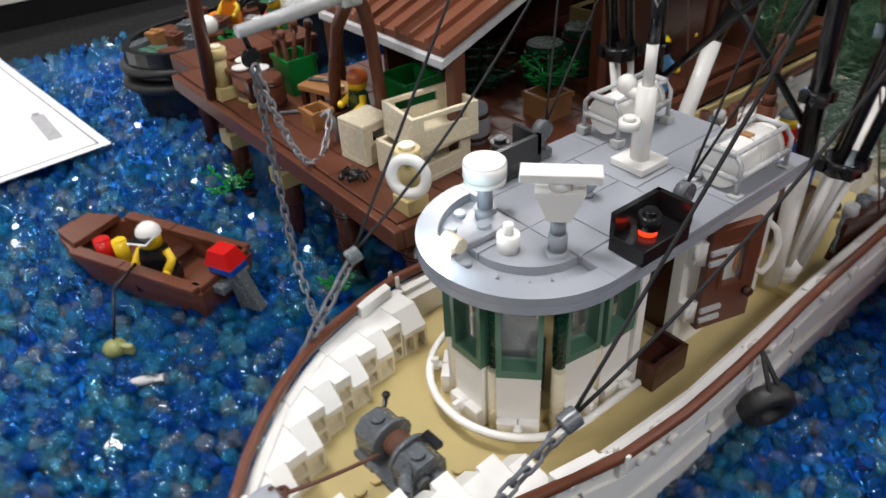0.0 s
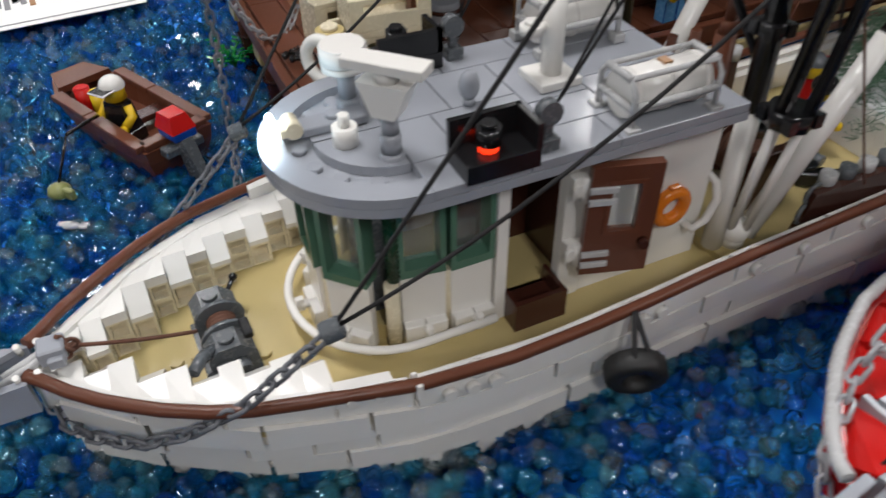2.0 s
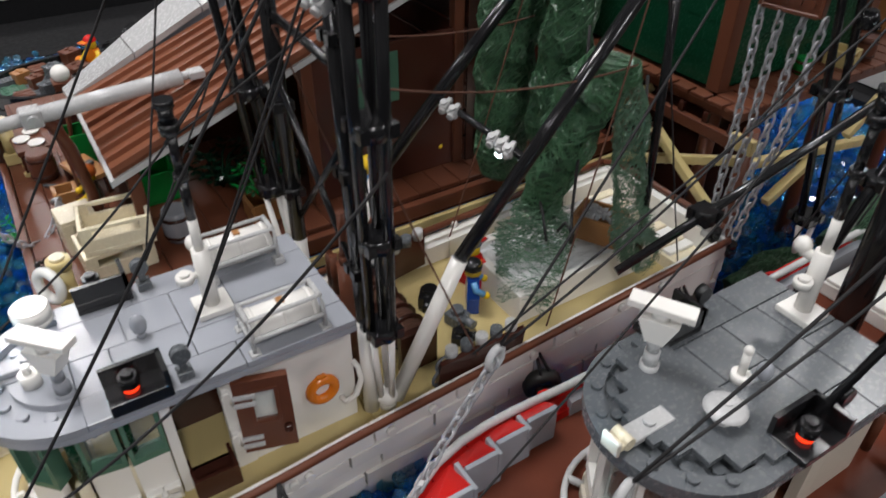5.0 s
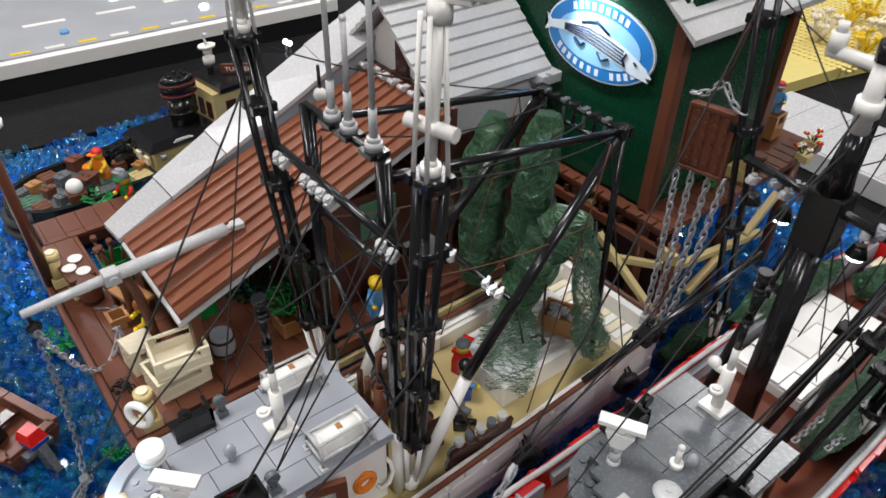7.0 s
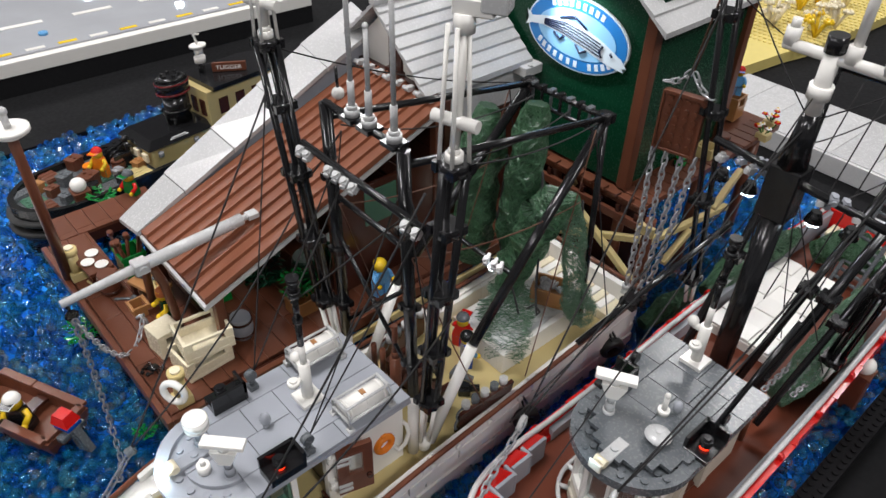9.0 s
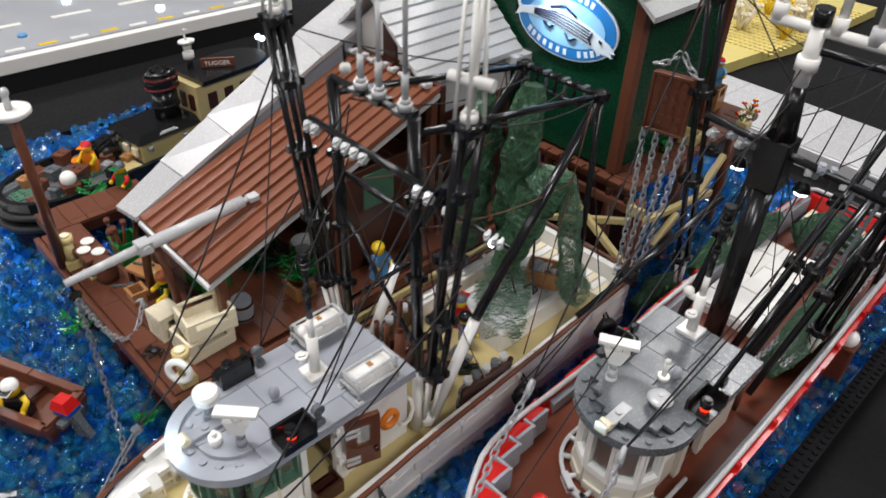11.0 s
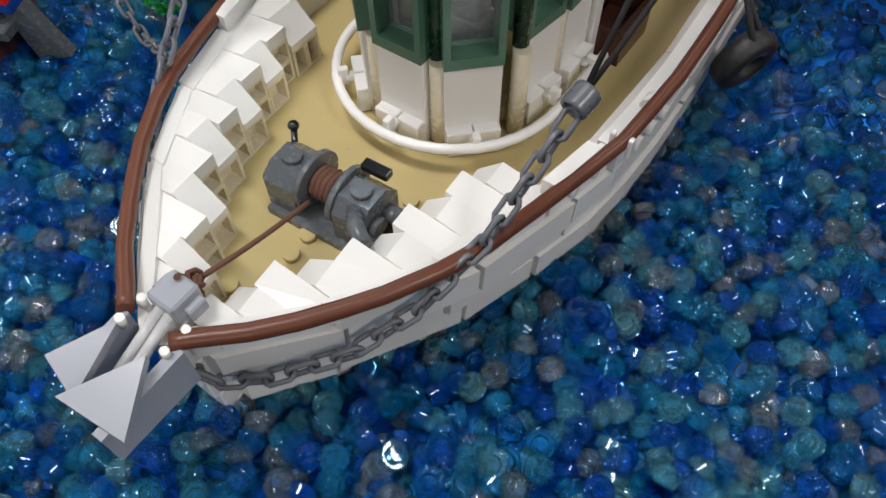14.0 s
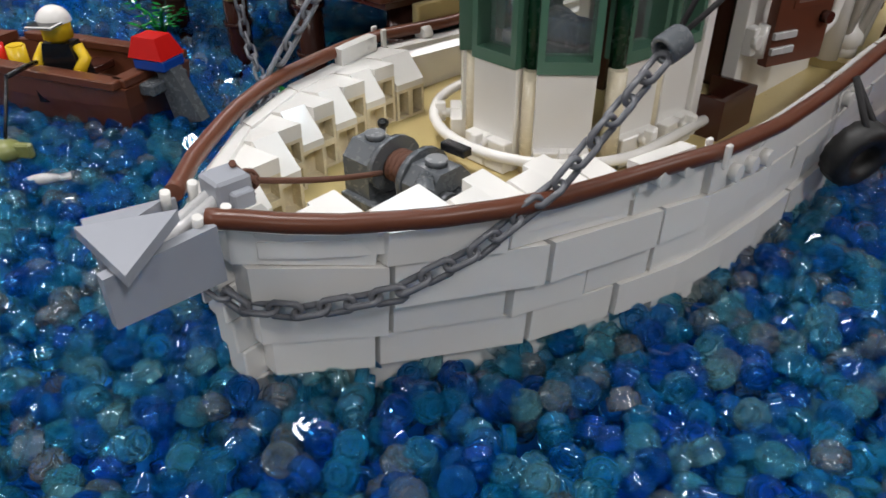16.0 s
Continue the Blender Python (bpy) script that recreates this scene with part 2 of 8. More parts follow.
def stud(bm, x, y, z, r=0.3, h=0.2, mi=0, seg=12):
    cyl(bm, (x, y, z), (x, y, z + h), r, seg, mi=mi)


def arc(cx, cy, r, a0, a1, n):
    return [(cx + r * math.cos(math.radians(a0 + (a1 - a0) * i / n)), cy + r * math.sin(math.radians(a0 + (a1 - a0) * i / n))) for i in range(n + 1)]


def sag(p, q, drop, n=12):
    p, q = Vector(p), Vector(q)
    return [p.lerp(q, i / n) - Vector((0, 0, drop * 4 * (i / n) * (1 - i / n))) for i in range(n + 1)]


def along(pts, step):
    """Points at even steps along a line, with the line's direction."""
    out, d = [], 0.0
    pts = [Vector(p) for p in pts]
    for a, b in zip(pts, pts[1:]):
        n = (b - a).length
        while d < n:
            out.append((a.lerp(b, d / n), (b - a).normalized()))
            d += step
        d -= n
    return out


def interp(x, table):
    return float(np.interp(x, [a for a, b in table], [b for a, b in table]))


def link_mesh(material):
    """One oval chain link that lies along x."""
    bm = nb()
    pts = [(math.cos(a) * 0.17 + (0.2 if math.cos(a) > 0 else -0.2), math.sin(a) * 0.19, 0) for a in [2 * math.pi * i / 10 + 0.1 for i in range(10)]]
    tube(bm, pts, 0.075, 6, closed=True)
    return finish("link", bm, material)


LINKS = {"dark": link_mesh(mat("chain_grey_plastic", (0.13, 0.135, 0.15), 0.3)), "silver": link_mesh(SILVER)}


def chain(label, kind, pts, parent=None, step=0.56, scale=1.0):
    top = parent or thing("chain", label, "chain")
    for i, (p, d) in enumerate(along(pts, step * scale)):
        o = new("link", LINKS[kind])
        o.parent = top
        u, w = frame_of(d)
        if i % 2:
            u, w = w, -u
        m = Matrix((d, u, d.cross(u))).transposed().to_4x4()
        o.matrix_basis = Matrix.Translation(p * U) @ m @ Matrix.Diagonal((scale, scale, scale, 1))
    return top
def tops():
    """The things and lamps that stand by themselves so far."""
    return {o.name for o in scene.objects if o.parent is None}


def settle(before, x, y, z, about=(0, 0, 0), sx=1.0, sy=1.0, sz=1.0, turn=0.0):
    """Sets the things made since then so that the place `about` comes to x, y, z (studs)."""
    m = Matrix.Translation(Vector((x, y, z)) * U) @ Matrix.Rotation(math.radians(turn), 4, "Z") @ Matrix.Diagonal((sx, sy, sz, 1)) @ Matrix.Translation(Vector(about) * -U)
    for o in list(scene.objects):
        if o.parent is None and o.name not in before and o.type in ("MESH", "EMPTY", "LIGHT"):
            o.matrix_basis = m @ o.matrix_basis


# ---- the setting ----
bm = nb()
box(bm, -900, -900, -92, 900, 900, -91)
solo("floor", bm, FLOORMAT, "dark carpet floor of the exhibition hall", "floor", kind="structure")
for nm, c in (("wall_north", (-900, 880, -91, 900, 900, 420)), ("wall_south", (-900, -900, -91, 900, -880, 420)), ("wall_west", (-900, -880, -91, -880, 880, 420)), ("wall_east", (880, -880, -91, 900, 880, 420))):
    bm = nb()
    box(bm, *c)
    solo(nm, bm, WALLPAINT, "plain dim wall of the exhibition hall", "wall", kind="structure")
bm = nb()
box(bm, -900, -900, 420, 900, 900, 430)
solo("ceiling", bm, WALLPAINT, "plain dim ceiling of the exhibition hall", "ceiling", kind="structure")
bm = nb()
box(bm, -260, -60, -4, 140, 330, -2.6)
solo("table", bm, CLOTH, "long display table under a black cloth", "table", kind="structure")
# the tray that holds the beads
WX0, WX1, WY0, WY1 = -82, 29.2, -24, 110
tray = thing("bead_tray", "low black tray with a studded rim that holds the bead water", "tray", 0, 0, -2.6)
bm = nb()
box(bm, WX0, WY0, 0, WX1, WY1, 1.5)
part("bed", bm, BED, tray, "tray bottom in a bright blue that lightens the beads")
for nm, c in (("rim", (WX1, WY0 - 2, 0, WX1 + 2, WY1 + 2, 3.0)), ("rim", (WX0 - 2, WY0 - 2, 0, WX0, WY1 + 2, 3.0)), ("rim", (WX0, WY0 - 2, 0, WX1, WY0, 3.0)), ("rim", (WX0, WY1, 0, WX1, WY1 + 2, 3.0))):
    bm = nb()
    box(bm, *c)
    if c[0] == WX1:
        for j in range(int(WY0), int(WY1)):
            for i in (0.5, 1.5):
                stud(bm, WX1 + i, j + 0.5, 3.0, seg=8)
    part(nm, bm, TRAYBLACK, tray)


def bead_mesh(seg):
    v, f = [], []
    prof = [(0.0, 0.02), (0.24, 0.02), (0.3, -0.24), (0.46, -0.24), (0.5, -0.19), (0.5, 0.14), (0.46, 0.19), (0.32, 0.19), (0.3, 0.37), (0.26, 0.4), (0.17, 0.4), (0.15, 0.24), (0.0, 0.24)] if seg > 9 else [(0.0, -0.23), (0.46, -0.23), (0.5, -0.17), (0.5, 0.15), (0.45, 0.2), (0.3, 0.2), (0.28, 0.4), (0.0, 0.4)]
    rows = []
    for r, z in prof:
        if r == 0:
            rows.append([len(v)])
            v.append((0, 0, z))
        else:
            rows.append(list(range(len(v), len(v) + seg)))
            v += [(r * math.cos(2 * math.pi * k / seg), r * math.sin(2 * math.pi * k / seg), z) for k in range(seg)]
    for A, B in zip(rows, rows[1:]):
        for k in range(seg):
            j = (k + 1) % seg
            if len(A) == 1:
                f.append((A[0], B[j], B[k]))
            elif len(B) == 1:
                f.append((A[k], A[j], B[0]))
            else:
                f += [(A[k], A[j], B[j]), (A[k], B[j], B[k])]
    return np.array(v), np.array(f)


def bead_field(name, spots, seg, label):
    v, f = bead_mesh(seg)
    n = len(spots)
    rng = np.random.default_rng(7)
    q = rng.normal(size=(n, 4))
    q[:, 0] += np.sign(q[:, 0]) * np.where(rng.uniform(size=n) < 0.45, 2.2, 0.3)
    q /= np.linalg.norm(q, axis=1)[:, None]
    w, x, y, z = q.T
    R = np.stack([np.stack([1 - 2 * (y * y + z * z), 2 * (x * y - w * z), 2 * (x * z + w * y)], 1), np.stack([2 * (x * y + w * z), 1 - 2 * (x * x + z * z), 2 * (y * z - w * x)], 1), np.stack([2 * (x * z - w * y), 2 * (y * z + w * x), 1 - 2 * (x * x + y * y)], 1)], 1)
    V = (np.einsum("nij,vj->nvi", R, v) + spots[:, None, :]).reshape(-1, 3) * U
    F = (f[None] + (np.arange(n) * len(v))[:, None, None]).reshape(-1, 3)
    me = bpy.data.meshes.new(name)
    me.vertices.add(len(V))
    me.vertices.foreach_set("co", V.ravel())
    me.loops.add(F.size)
    me.loops.foreach_set("vertex_index", F.ravel())
    me.polygons.add(len(F))
    me.polygons.foreach_set("loop_start", np.arange(0, F.size, 3))
    me.polygons.foreach_set("loop_total", np.full(len(F), 3))
    me.update()
    me.validate()
    me.polygons.foreach_set("use_smooth", np.ones(len(me.polygons), bool))
    me.set_sharp_from_angle(angle=0.5 if seg > 9 else 0.95)
    hue = me.attributes.new("bead_hue", "FLOAT", "POINT")
    hue.data.foreach_set("value", np.repeat(rng.uniform(0, 1, n), len(v)).astype(np.float32))
    me.materials.append(BEAD)
    return tagged(new(name, me), label, "beads", kind="stuff")


def hull_beam(y, z, table):
    s = min(1.0, max(0.0, z / 6.6))
    near = table[0] == (0.3, 0.3)
    f = interp(y, [(0, 0.62), (4, 0.72), (8, 0.86), (13, 0.95), (30, 0.96)] if near else [(0, 0.66), (8, 0.7), (15, 0.8), (30, 0.84)])
    return interp(y - (1.2 if near else 3.2) * (1 - s), table) * (f + (1 - f) * s)


def bow_bend(y):
    """The white bow swings a little to starboard."""
    return 0.0035 * max(0.0, 16 - y) ** 2


BEAM = [(0.3, 0.3), (0.6, 0.75), (1.0, 1.15), (1.3, 1.5), (2, 2.3), (3.2, 3.4), (4.8, 4.65), (6.2, 5.52), (7.7, 6.25), (9.7, 6.85), (11.5, 7.35), (14, 7.88), (17.5, 8.03), (20, 7.98), (23, 7.88), (26, 7.68), (29, 7.5), (36, 7.35), (50, 7.15), (62, 7.0)]
BEAM2 = [(0.4, 0.7), (0.8, 1.8), (1.6, 2.8), (2.7, 3.7), (4, 4.7), (5.4, 5.6), (8.5, 7.1), (12.7, 7.9), (18, 8.1), (40, 8.0), (60, 7.6), (73, 7.0)]
RX, RY = 20.0, 24.3
DF = 4.3


def bead_spots(n, x0, x1, y0, y1, seed):
    rng = np.random.default_rng(seed)
    p = np.stack([rng.uniform(x0, x1, n), rng.uniform(y0, y1, n), rng.uniform(-0.45, 1.25, n)], 1)
    keep, cells = [], {}
    for x, y, z in p:
        # loose packing: no two bricks deep in one another
        i, j = int(x // 0.7), int(y // 0.7)
        if any((x - a) ** 2 + (y - b) ** 2 + 0.8 * (z - c) ** 2 < 0.3 for di in (-1, 0, 1) for dj in (-1, 0, 1) for a, b, c in cells.get((i + di, j + dj), ())):
            continue
        if -30 < x < -16 and 34 < y < 64:
            continue
        if 0 < y < 61.5 and abs(x - bow_bend(y)) < hull_beam(y, 0, BEAM) - 0.3:
            continue
        if RY < y < RY + 72 and abs(x - RX) < hull_beam(y - RY, 0, BEAM2) - 0.4:
            continue
        keep.append((x, y, z))
        cells.setdefault((i, j), []).append((x, y, z))
    return np.array(keep)


bead_field("water_beads", bead_spots(15000, -18, 28.8, -22, 24, 3), 14, "loose translucent blue, teal and clear round bricks spread as sea water")
bead_field("water_beads", bead_spots(7600, -42, -18, -22, 34, 6), 7, "loose translucent blue and teal round bricks round the rowing boat")
bead_field("water_beads", bead_spots(11500, -81.5, -42, -22, 92, 4), 7, "far loose translucent blue and teal round bricks spread as water")
bead_field("water_beads", bead_spots(17000, -42, 28.8, 24, 108, 5), 7, "loose translucent blue round bricks between the boats and piers")


# ---- boats ----
def build_boat(name, label, ox, oy, c, BEAM, hs=0.0, hx=0.0, RA=30.4, L=61.5):
    boat = thing(name, label, "boat", ox, oy, 0)
    ys = [0.4, 0.7, 1, 1.5, 2, 2.5, 3, 3.5, 4, 4.5, 5, 6.5, 8, 10, 12, 14, 16, 18, 20, 22, 25, 28, 31, 34, 38, 42, 46, 50, 54, 58] + ([L] if L < 62 else [61.5, 66, 70, L])
    zs = [-1.2, 0.0, 1.5, 3.0, 4.5, 6.3]

    def sheer(y):
        if L < 62:
            return interp(y, [(0, 0.55), (3, 0.3), (12, 0.12), (18, -0.28), (24, -0.28), (37, 0.15), (50, 0.85), (62, 1.45)])
        return interp(y, [(0, 0.4), (6, 0.1), (12, 0.0), (25, 0.0), (37, 0.4), (50, 1.0), (62, 1.6)])

    def w(y, z):
        return hull_beam(y, z, BEAM)

    bm = nb()
    prev = None
    for y in ys:
        ring = []
        for sx in (1, -1):
            col = []
            for z in zs:
                zz = max(z + (sheer(y) if z > 6 else 0), min(6.3, 6.6 * (1 - (y - 0.6) / 3.2)))
                col.append(bm.verts.new((sx * max(0.12, w(y, z) - (0.42 if z < 6 else 0.05)), y, zz)))
            col.append(bm.verts.new((sx * max(0.08, w(y, 6.3) - 0.55), y, 6.3 + sheer(y))))
            col.append(bm.verts.new((sx * max(0.06, w(y, 4.5) - 0.5), y, 4.3)))
            ring.append(col)
        if prev:
            for s, (A, B) in enumerate(zip(prev, ring)):
                for k in range(len(A) - 1):
                    q = (A[k], B[k], B[k + 1], A[k + 1])
                    bm.faces.new(q if s == 0 else q[::-1])
        else:
            A, B = ring
            for k in range(len(A) - 1):
                bm.faces.new((B[k], A[k], A[k + 1], B[k + 1]))
        prev = ring
    A, B = prev
    for k in range(len(A) - 1):
        bm.faces.new((A[k], B[k], B[k + 1], A[k + 1]))
    hull = part("hull", bm, c["hull"], boat)
    # overlapping hull slabs
    rng = random.Random(5)
    for row, z0 in enumerate((0.1, 1.45, 2.75, 4.0, 5.25) if L < 62 else (-0.6, 1.05, 2.55, 3.95, 5.35)):
        z1 = z0 + ((1.3, 1.25, 1.2, 1.2, 1.1) if L < 62 else (1.62, 1.47, 1.37, 1.37, 0.92))[row]
        for sx in (1, -1):
            y = (0.75 if L < 62 else 1.5) + (1.2 if L < 62 else 3.2) * (1 - max(0, z0 + 0.6) / 6.6)
            while y < L - 1.5:
                n = rng.choice((2.5, 3, 3, 4, 4)) if y < (11 if L < 62 else 20) else rng.choice((6, 8, 8, 10))
                y1 = min(L - 0.2, y + n)
                o = 0.12 + (0.16 if len(hull.children) % 2 else 0.0) + rng.uniform(0, 0.06)
                if L < 62:
                    o = (0.0, 0.16, 0.02, 0.22, -0.02)[row] + (0.12 if int(y * 7) % 2 else 0.0) + rng.uniform(0, 0.06)
                bm = nb()
                k = 1 if y < 11 else 4
                gap = 0.09 if L < 62 else 0.05
                st = [y + gap + (y1 - y - 2 * gap) * i / k for i in range(k + 1)]
                cols = []
                for q in st:
                    s0 = sheer(q) if row == 4 else 0
                    s1 = sheer(q) if row >= 3 else 0
                    mid = w(q, (z0 + z1) / 2 + 0.2)
                    a, b = 0.3 * w(q, z0) + 0.7 * mid, 0.3 * w(q, z1) + 0.7 * mid
                    if row == 4:
                        b = w(q, 6.6) - (0.1 if L < 62 else 0)
                    cols.append([bm.verts.new(p) for p in ((sx * max(0.05, a - 0.6), q, z0 + s0), (sx * (a + o), q, z0 + s0), (sx * (b + o), q, z1 + s1), (sx * max(0.05, b - 0.6), q, z1 + s1))])
                for P, Q in zip(cols, cols[1:]):
                    for i in range(4):
                        j = (i + 1) % 4
                        f = (P[i], P[j], Q[j], Q[i])
                        bm.faces.new(f[::-1] if sx > 0 else f)
                bm.faces.new(cols[0] if sx > 0 else cols[0][::-1])
                bm.faces.new(cols[-1][::-1] if sx > 0 else cols[-1])
                part("panel", bm, c["hull"], hull)
                y = y1
    # stem post
    bm = nb()
    for z0, z1, y0 in ((-0.6, 1.2, 1.2), (1.2, 2.4, 1.0), (2.4, 3.6, 0.85), (3.6, 4.8, 0.7), (4.8, 6.7, 0.5)) if L < 62 else ((-0.6, 1.2, 3.3), (1.2, 2.4, 2.6), (2.4, 3.6, 2.0), (3.6, 4.8, 1.35), (4.8, 6.7, 0.6)):
        box(bm, -0.5, y0, z0 + 0.02, 0.5, y0 + 1.2, z1 - 0.02, 0.05)
    part("stem", bm, c["hull"], hull)
    # deck
    bm = nb()
    dk = [0.8, 2, 3, 5, 7, 10, 14, 18, 22, 27, 34, 42, 50, 58, L - 0.5]
    if L < 62:
        # the fore deck lies a step lower
        fore = [y for y in dk if y < 31] + [31]
        prism(bm, [(w(y, 4.3) - 0.3, y) for y in fore] + [(-w(y, 4.3) + 0.3, y) for y in fore[::-1]], 3.8, DF)
        dk = [31] + [y for y in dk if y > 31]
    prism(bm, [(w(y, 4.5) - 0.3, y) for y in dk] + [(-w(y, 4.5) + 0.3, y) for y in dk[::-1]], 3.9 if L < 62 else 4.2, 4.75)
    for sx_, sy_ in ((0.35, 2.6), (0.35, 3.6), (0.35, 4.6), (0.35, 5.6), (0.35, 6.5), (1.25, 5.8), (1.25, 4.8), (-0.65, 3.6), (1.6, 9.2), (2.5, 9.6), (3.2, 8.8)):
        stud(bm, sx_, sy_, DF if L < 62 else 4.75)
    part("deck", bm, c["deck"], boat)
    # slope bricks of the bow bulwark
    for sx in (1, -1) if L > 62 else ():
        y, k = 1.4, 0
        while y < 15:
            n = 2.2
            # toothed bulwark: red wedge tops with grey inner and aft faces
            w0, w1 = w(y, 6.3) - 0.25, w(y + n, 6.3) - 0.25
            wi = max(0.4, w0 - 1.1)
            bm = nb()
            prism(bm, [(wi, y), (w0, y), (w1, y + n), (wi, y + n)], 4.7, 6.5)
            for v in bm.verts:
                if v.co.z > 5 and v.co.x < wi + 0.01:
                    v.co.z = 7.3
            for v in bm.verts:
                v.co.x *= sx
            if sx < 0:
                bmesh.ops.reverse_faces(bm, faces=bm.faces[:])
            part("slope_brick", bm, c["slope"], boat)
            bm = nb()
            a, b = sorted((sx * (wi - 0.32), sx * (wi - 0.02)))
            box(bm, a, y + 0.02, 4.75, b, y + n - 0.02, 7.35, 0.03)
            a, b = sorted((sx * (wi - 0.32), sx * (w1 - 0.5)))
            if y < 12:
                box(bm, a, y + n, 4.75, b, y + n + 0.28, 7.2, 0.03)
            part("step_brick", bm, c["rib"], boat, "light grey stepped brick")
            y += n + 0.3
    # white bow: one-stud tall bricks with hollow sides, and steep wedges before each of them
    def hollow(bm, x, y0, y1, z0, z1):
        cols, rows = max(1, round((y1 - y0) / 0.95)), max(1, round((z1 - z0) / 0.85))
        cw, rh = (y1 - y0) / cols, (z1 - z0) / rows
        for i in range(cols + 1):
            box(bm, x - 0.55, max(y0, y0 + i * cw - 0.12), z0, x, min(y1, y0 + i * cw + 0.12), z1)
        for i in range(cols):
            for r in range(rows + 1):
                box(bm, x - 0.55, y0 + i * cw + 0.12, max(z0, z0 + r * rh - 0.12), x - 0.004, y0 + (i + 1) * cw - 0.12, min(z1, z0 + r * rh + 0.12))

    for sx in (1, -1) if L < 62 else ():
        for xt, y0, y1, steep in ((0.5, 1.5, 2.4, 0), (1.55, 2.4, 3.3, 1.05), (1.38, 3.3, 4.25, 0), (2.9, 4.25, 5.25, 1.15), (2.88, 5.25, 6.15, 0), (4.1, 6.15, 7.2, 1.0), (3.6, 7.2, 8.1, 0), (4.6, 8.1, 9.1, 1.0), (4.3, 9.1, 10.1, 0), (5.2, 10.1, 11.1, 0.9), (4.9, 11.1, 12.1, 0), (5.7, 12.1, 13.6, 0.9)):
            if sx > 0 and y0 > 11:
                break
            wo = [w(q, 6.3) - 0.12 for q in (y0, y1)]
            low = xt - steep
            bm = nb()
            top = [(xt, y0, 6.72), (wo[0], y0, 6.4), (wo[1], y1, 6.4), (xt, y1, 6.72)]
            hexa(bm, [(p, q, r - 0.5) for p, q, r in top] + top)
            if steep:
                hexa(bm, [(low, y0 + 0.02, 5.55), (xt + 0.3, y0 + 0.02, 5.55), (xt + 0.3, y1 - 0.02, 5.55), (low, y1 - 0.02, 5.55), (low, y0 + 0.02, 5.8), (xt + 0.002, y0 + 0.02, 6.72), (xt + 0.002, y1 - 0.02, 6.72), (low, y1 - 0.02, 5.8)])
            for v in bm.verts:
                v.co.x *= sx
            if sx < 0:
                bmesh.ops.reverse_faces(bm, faces=bm.faces[:])
            part("slope_brick", bm, c["slope"], boat)
            bm = nb()
            hollow(bm, -low, y0 + 0.01, y1 - 0.01, DF - 0.02, 5.55 if steep else 6.22)
            box(bm, -(wo[0] + wo[1]) / 2 + 0.9, y0 + 0.01, DF - 0.02, -low - 0.55, y1 - 0.01, 5.55 if steep else 6.22)
            for v in bm.verts:
                v.co.x *= -sx
            if sx > 0:
                bmesh.ops.reverse_faces(bm, faces=bm.faces[:])
            part("brick_rib", bm, c["rib"], boat)
    if L < 62:
        for sx in (1, -1):
            # studded bracket outside the rail, and the prongs that hold the rail
            bm = nb()
            q = w(12, 6.6)
            hexa(bm, [(sx * p, yy, zz) for p, yy, zz in ((q - 0.75, 10.9, 6.2), (q - 0.25, 10.9, 6.2), (q + 0.2, 13.1, 6.2), (q - 0.3, 13.1, 6.2), (q - 0.75, 10.9, 7.1), (q - 0.25, 10.9, 7.1), (q + 0.2, 13.1, 7.1), (q - 0.3, 13.1, 7.1))])
            for yy in (11.5, 12.55):
                cyl(bm, (sx * (q - 0.2 + (yy - 11.5) * 0.2), yy, 6.65), (sx * (q + 0.22 + (yy - 11.5) * 0.2), yy, 6.62), 0.3, 12)
            part("bracket", bm, c["hull"], hull, "white studded bracket under the rail")
            for yy in (13.9,):
                bm = nb()
                q = w(yy, 6.6) + 0.12
                box(bm, sx * q - 0.4, yy - 0.13, 6.3, sx * q - 0.24, yy + 0.13, 7.1, 0.04)
                box(bm, sx * q + 0.24, yy - 0.13, 6.3, sx * q + 0.4, yy + 0.13, 7.1, 0.04)
                part("clip", bm, c["hull"], boat)
    # rail
    for sx in (1, -1):
        bm = nb()
        tube(bm, [(sx * (w(y, 6.6) + 0.12 - (0.6 * min(1, max(0, (y - 10) / 8)) if L > 62 else 0)), y, 6.75 + sheer(y)) for y in [0.6, 0.8, 1.1, 1.5, 2, 3, 4, 5, 6.5, 8, 10, 12, 14, 16, 18, 20, 22, 25, 28, 31, 34, 38, 42, 46, 50, 54, 58, L - 0.5]], 0.27, 8)
        part("rail", bm, c["rail"], boat, "smooth round tube rail along the gunwale")
        for y in (16.5, 24.2, 31, 38, 45, 52):
            bm = nb()
            cyl(bm, (sx * (w(y, 6.3) - 0.05), y - 0.25, 6.5 + sheer(y)), (sx * (w(y, 6.3) - 0.05), y + 0.25, 6.5 + sheer(y)), 0.36, 10)
            part("clip", bm, c["hull"], boat)
        for y in (15.2, 16.2, 17.2, 24.5, 25.5, 31, 34, 38, 42, 46, 50, 54):
            bm = nb()
            cyl(bm, (sx * (w(y, 5.7) + 0.1), y, 5.75 + sheer(y)), (sx * (w(y, 5.7) + 0.42), y, 5.75 + sheer(y)), 0.3, 10)
            part("stud", bm, c["hull"], hull)
    bm = nb()
    q = w(L, 6.6)
    zr = 6.75 + sheer(L)
    tube(bm, [(q, L - 0.5, zr), (q - 1, L + 0.5, zr), (1 - q, L + 0.5, zr), (-q, L - 0.5, zr)], 0.27, 8)
    part("rail", bm, c["rail"], boat)
    # transom and stern bench
    bm = nb()
    q = w(L, 4.5)
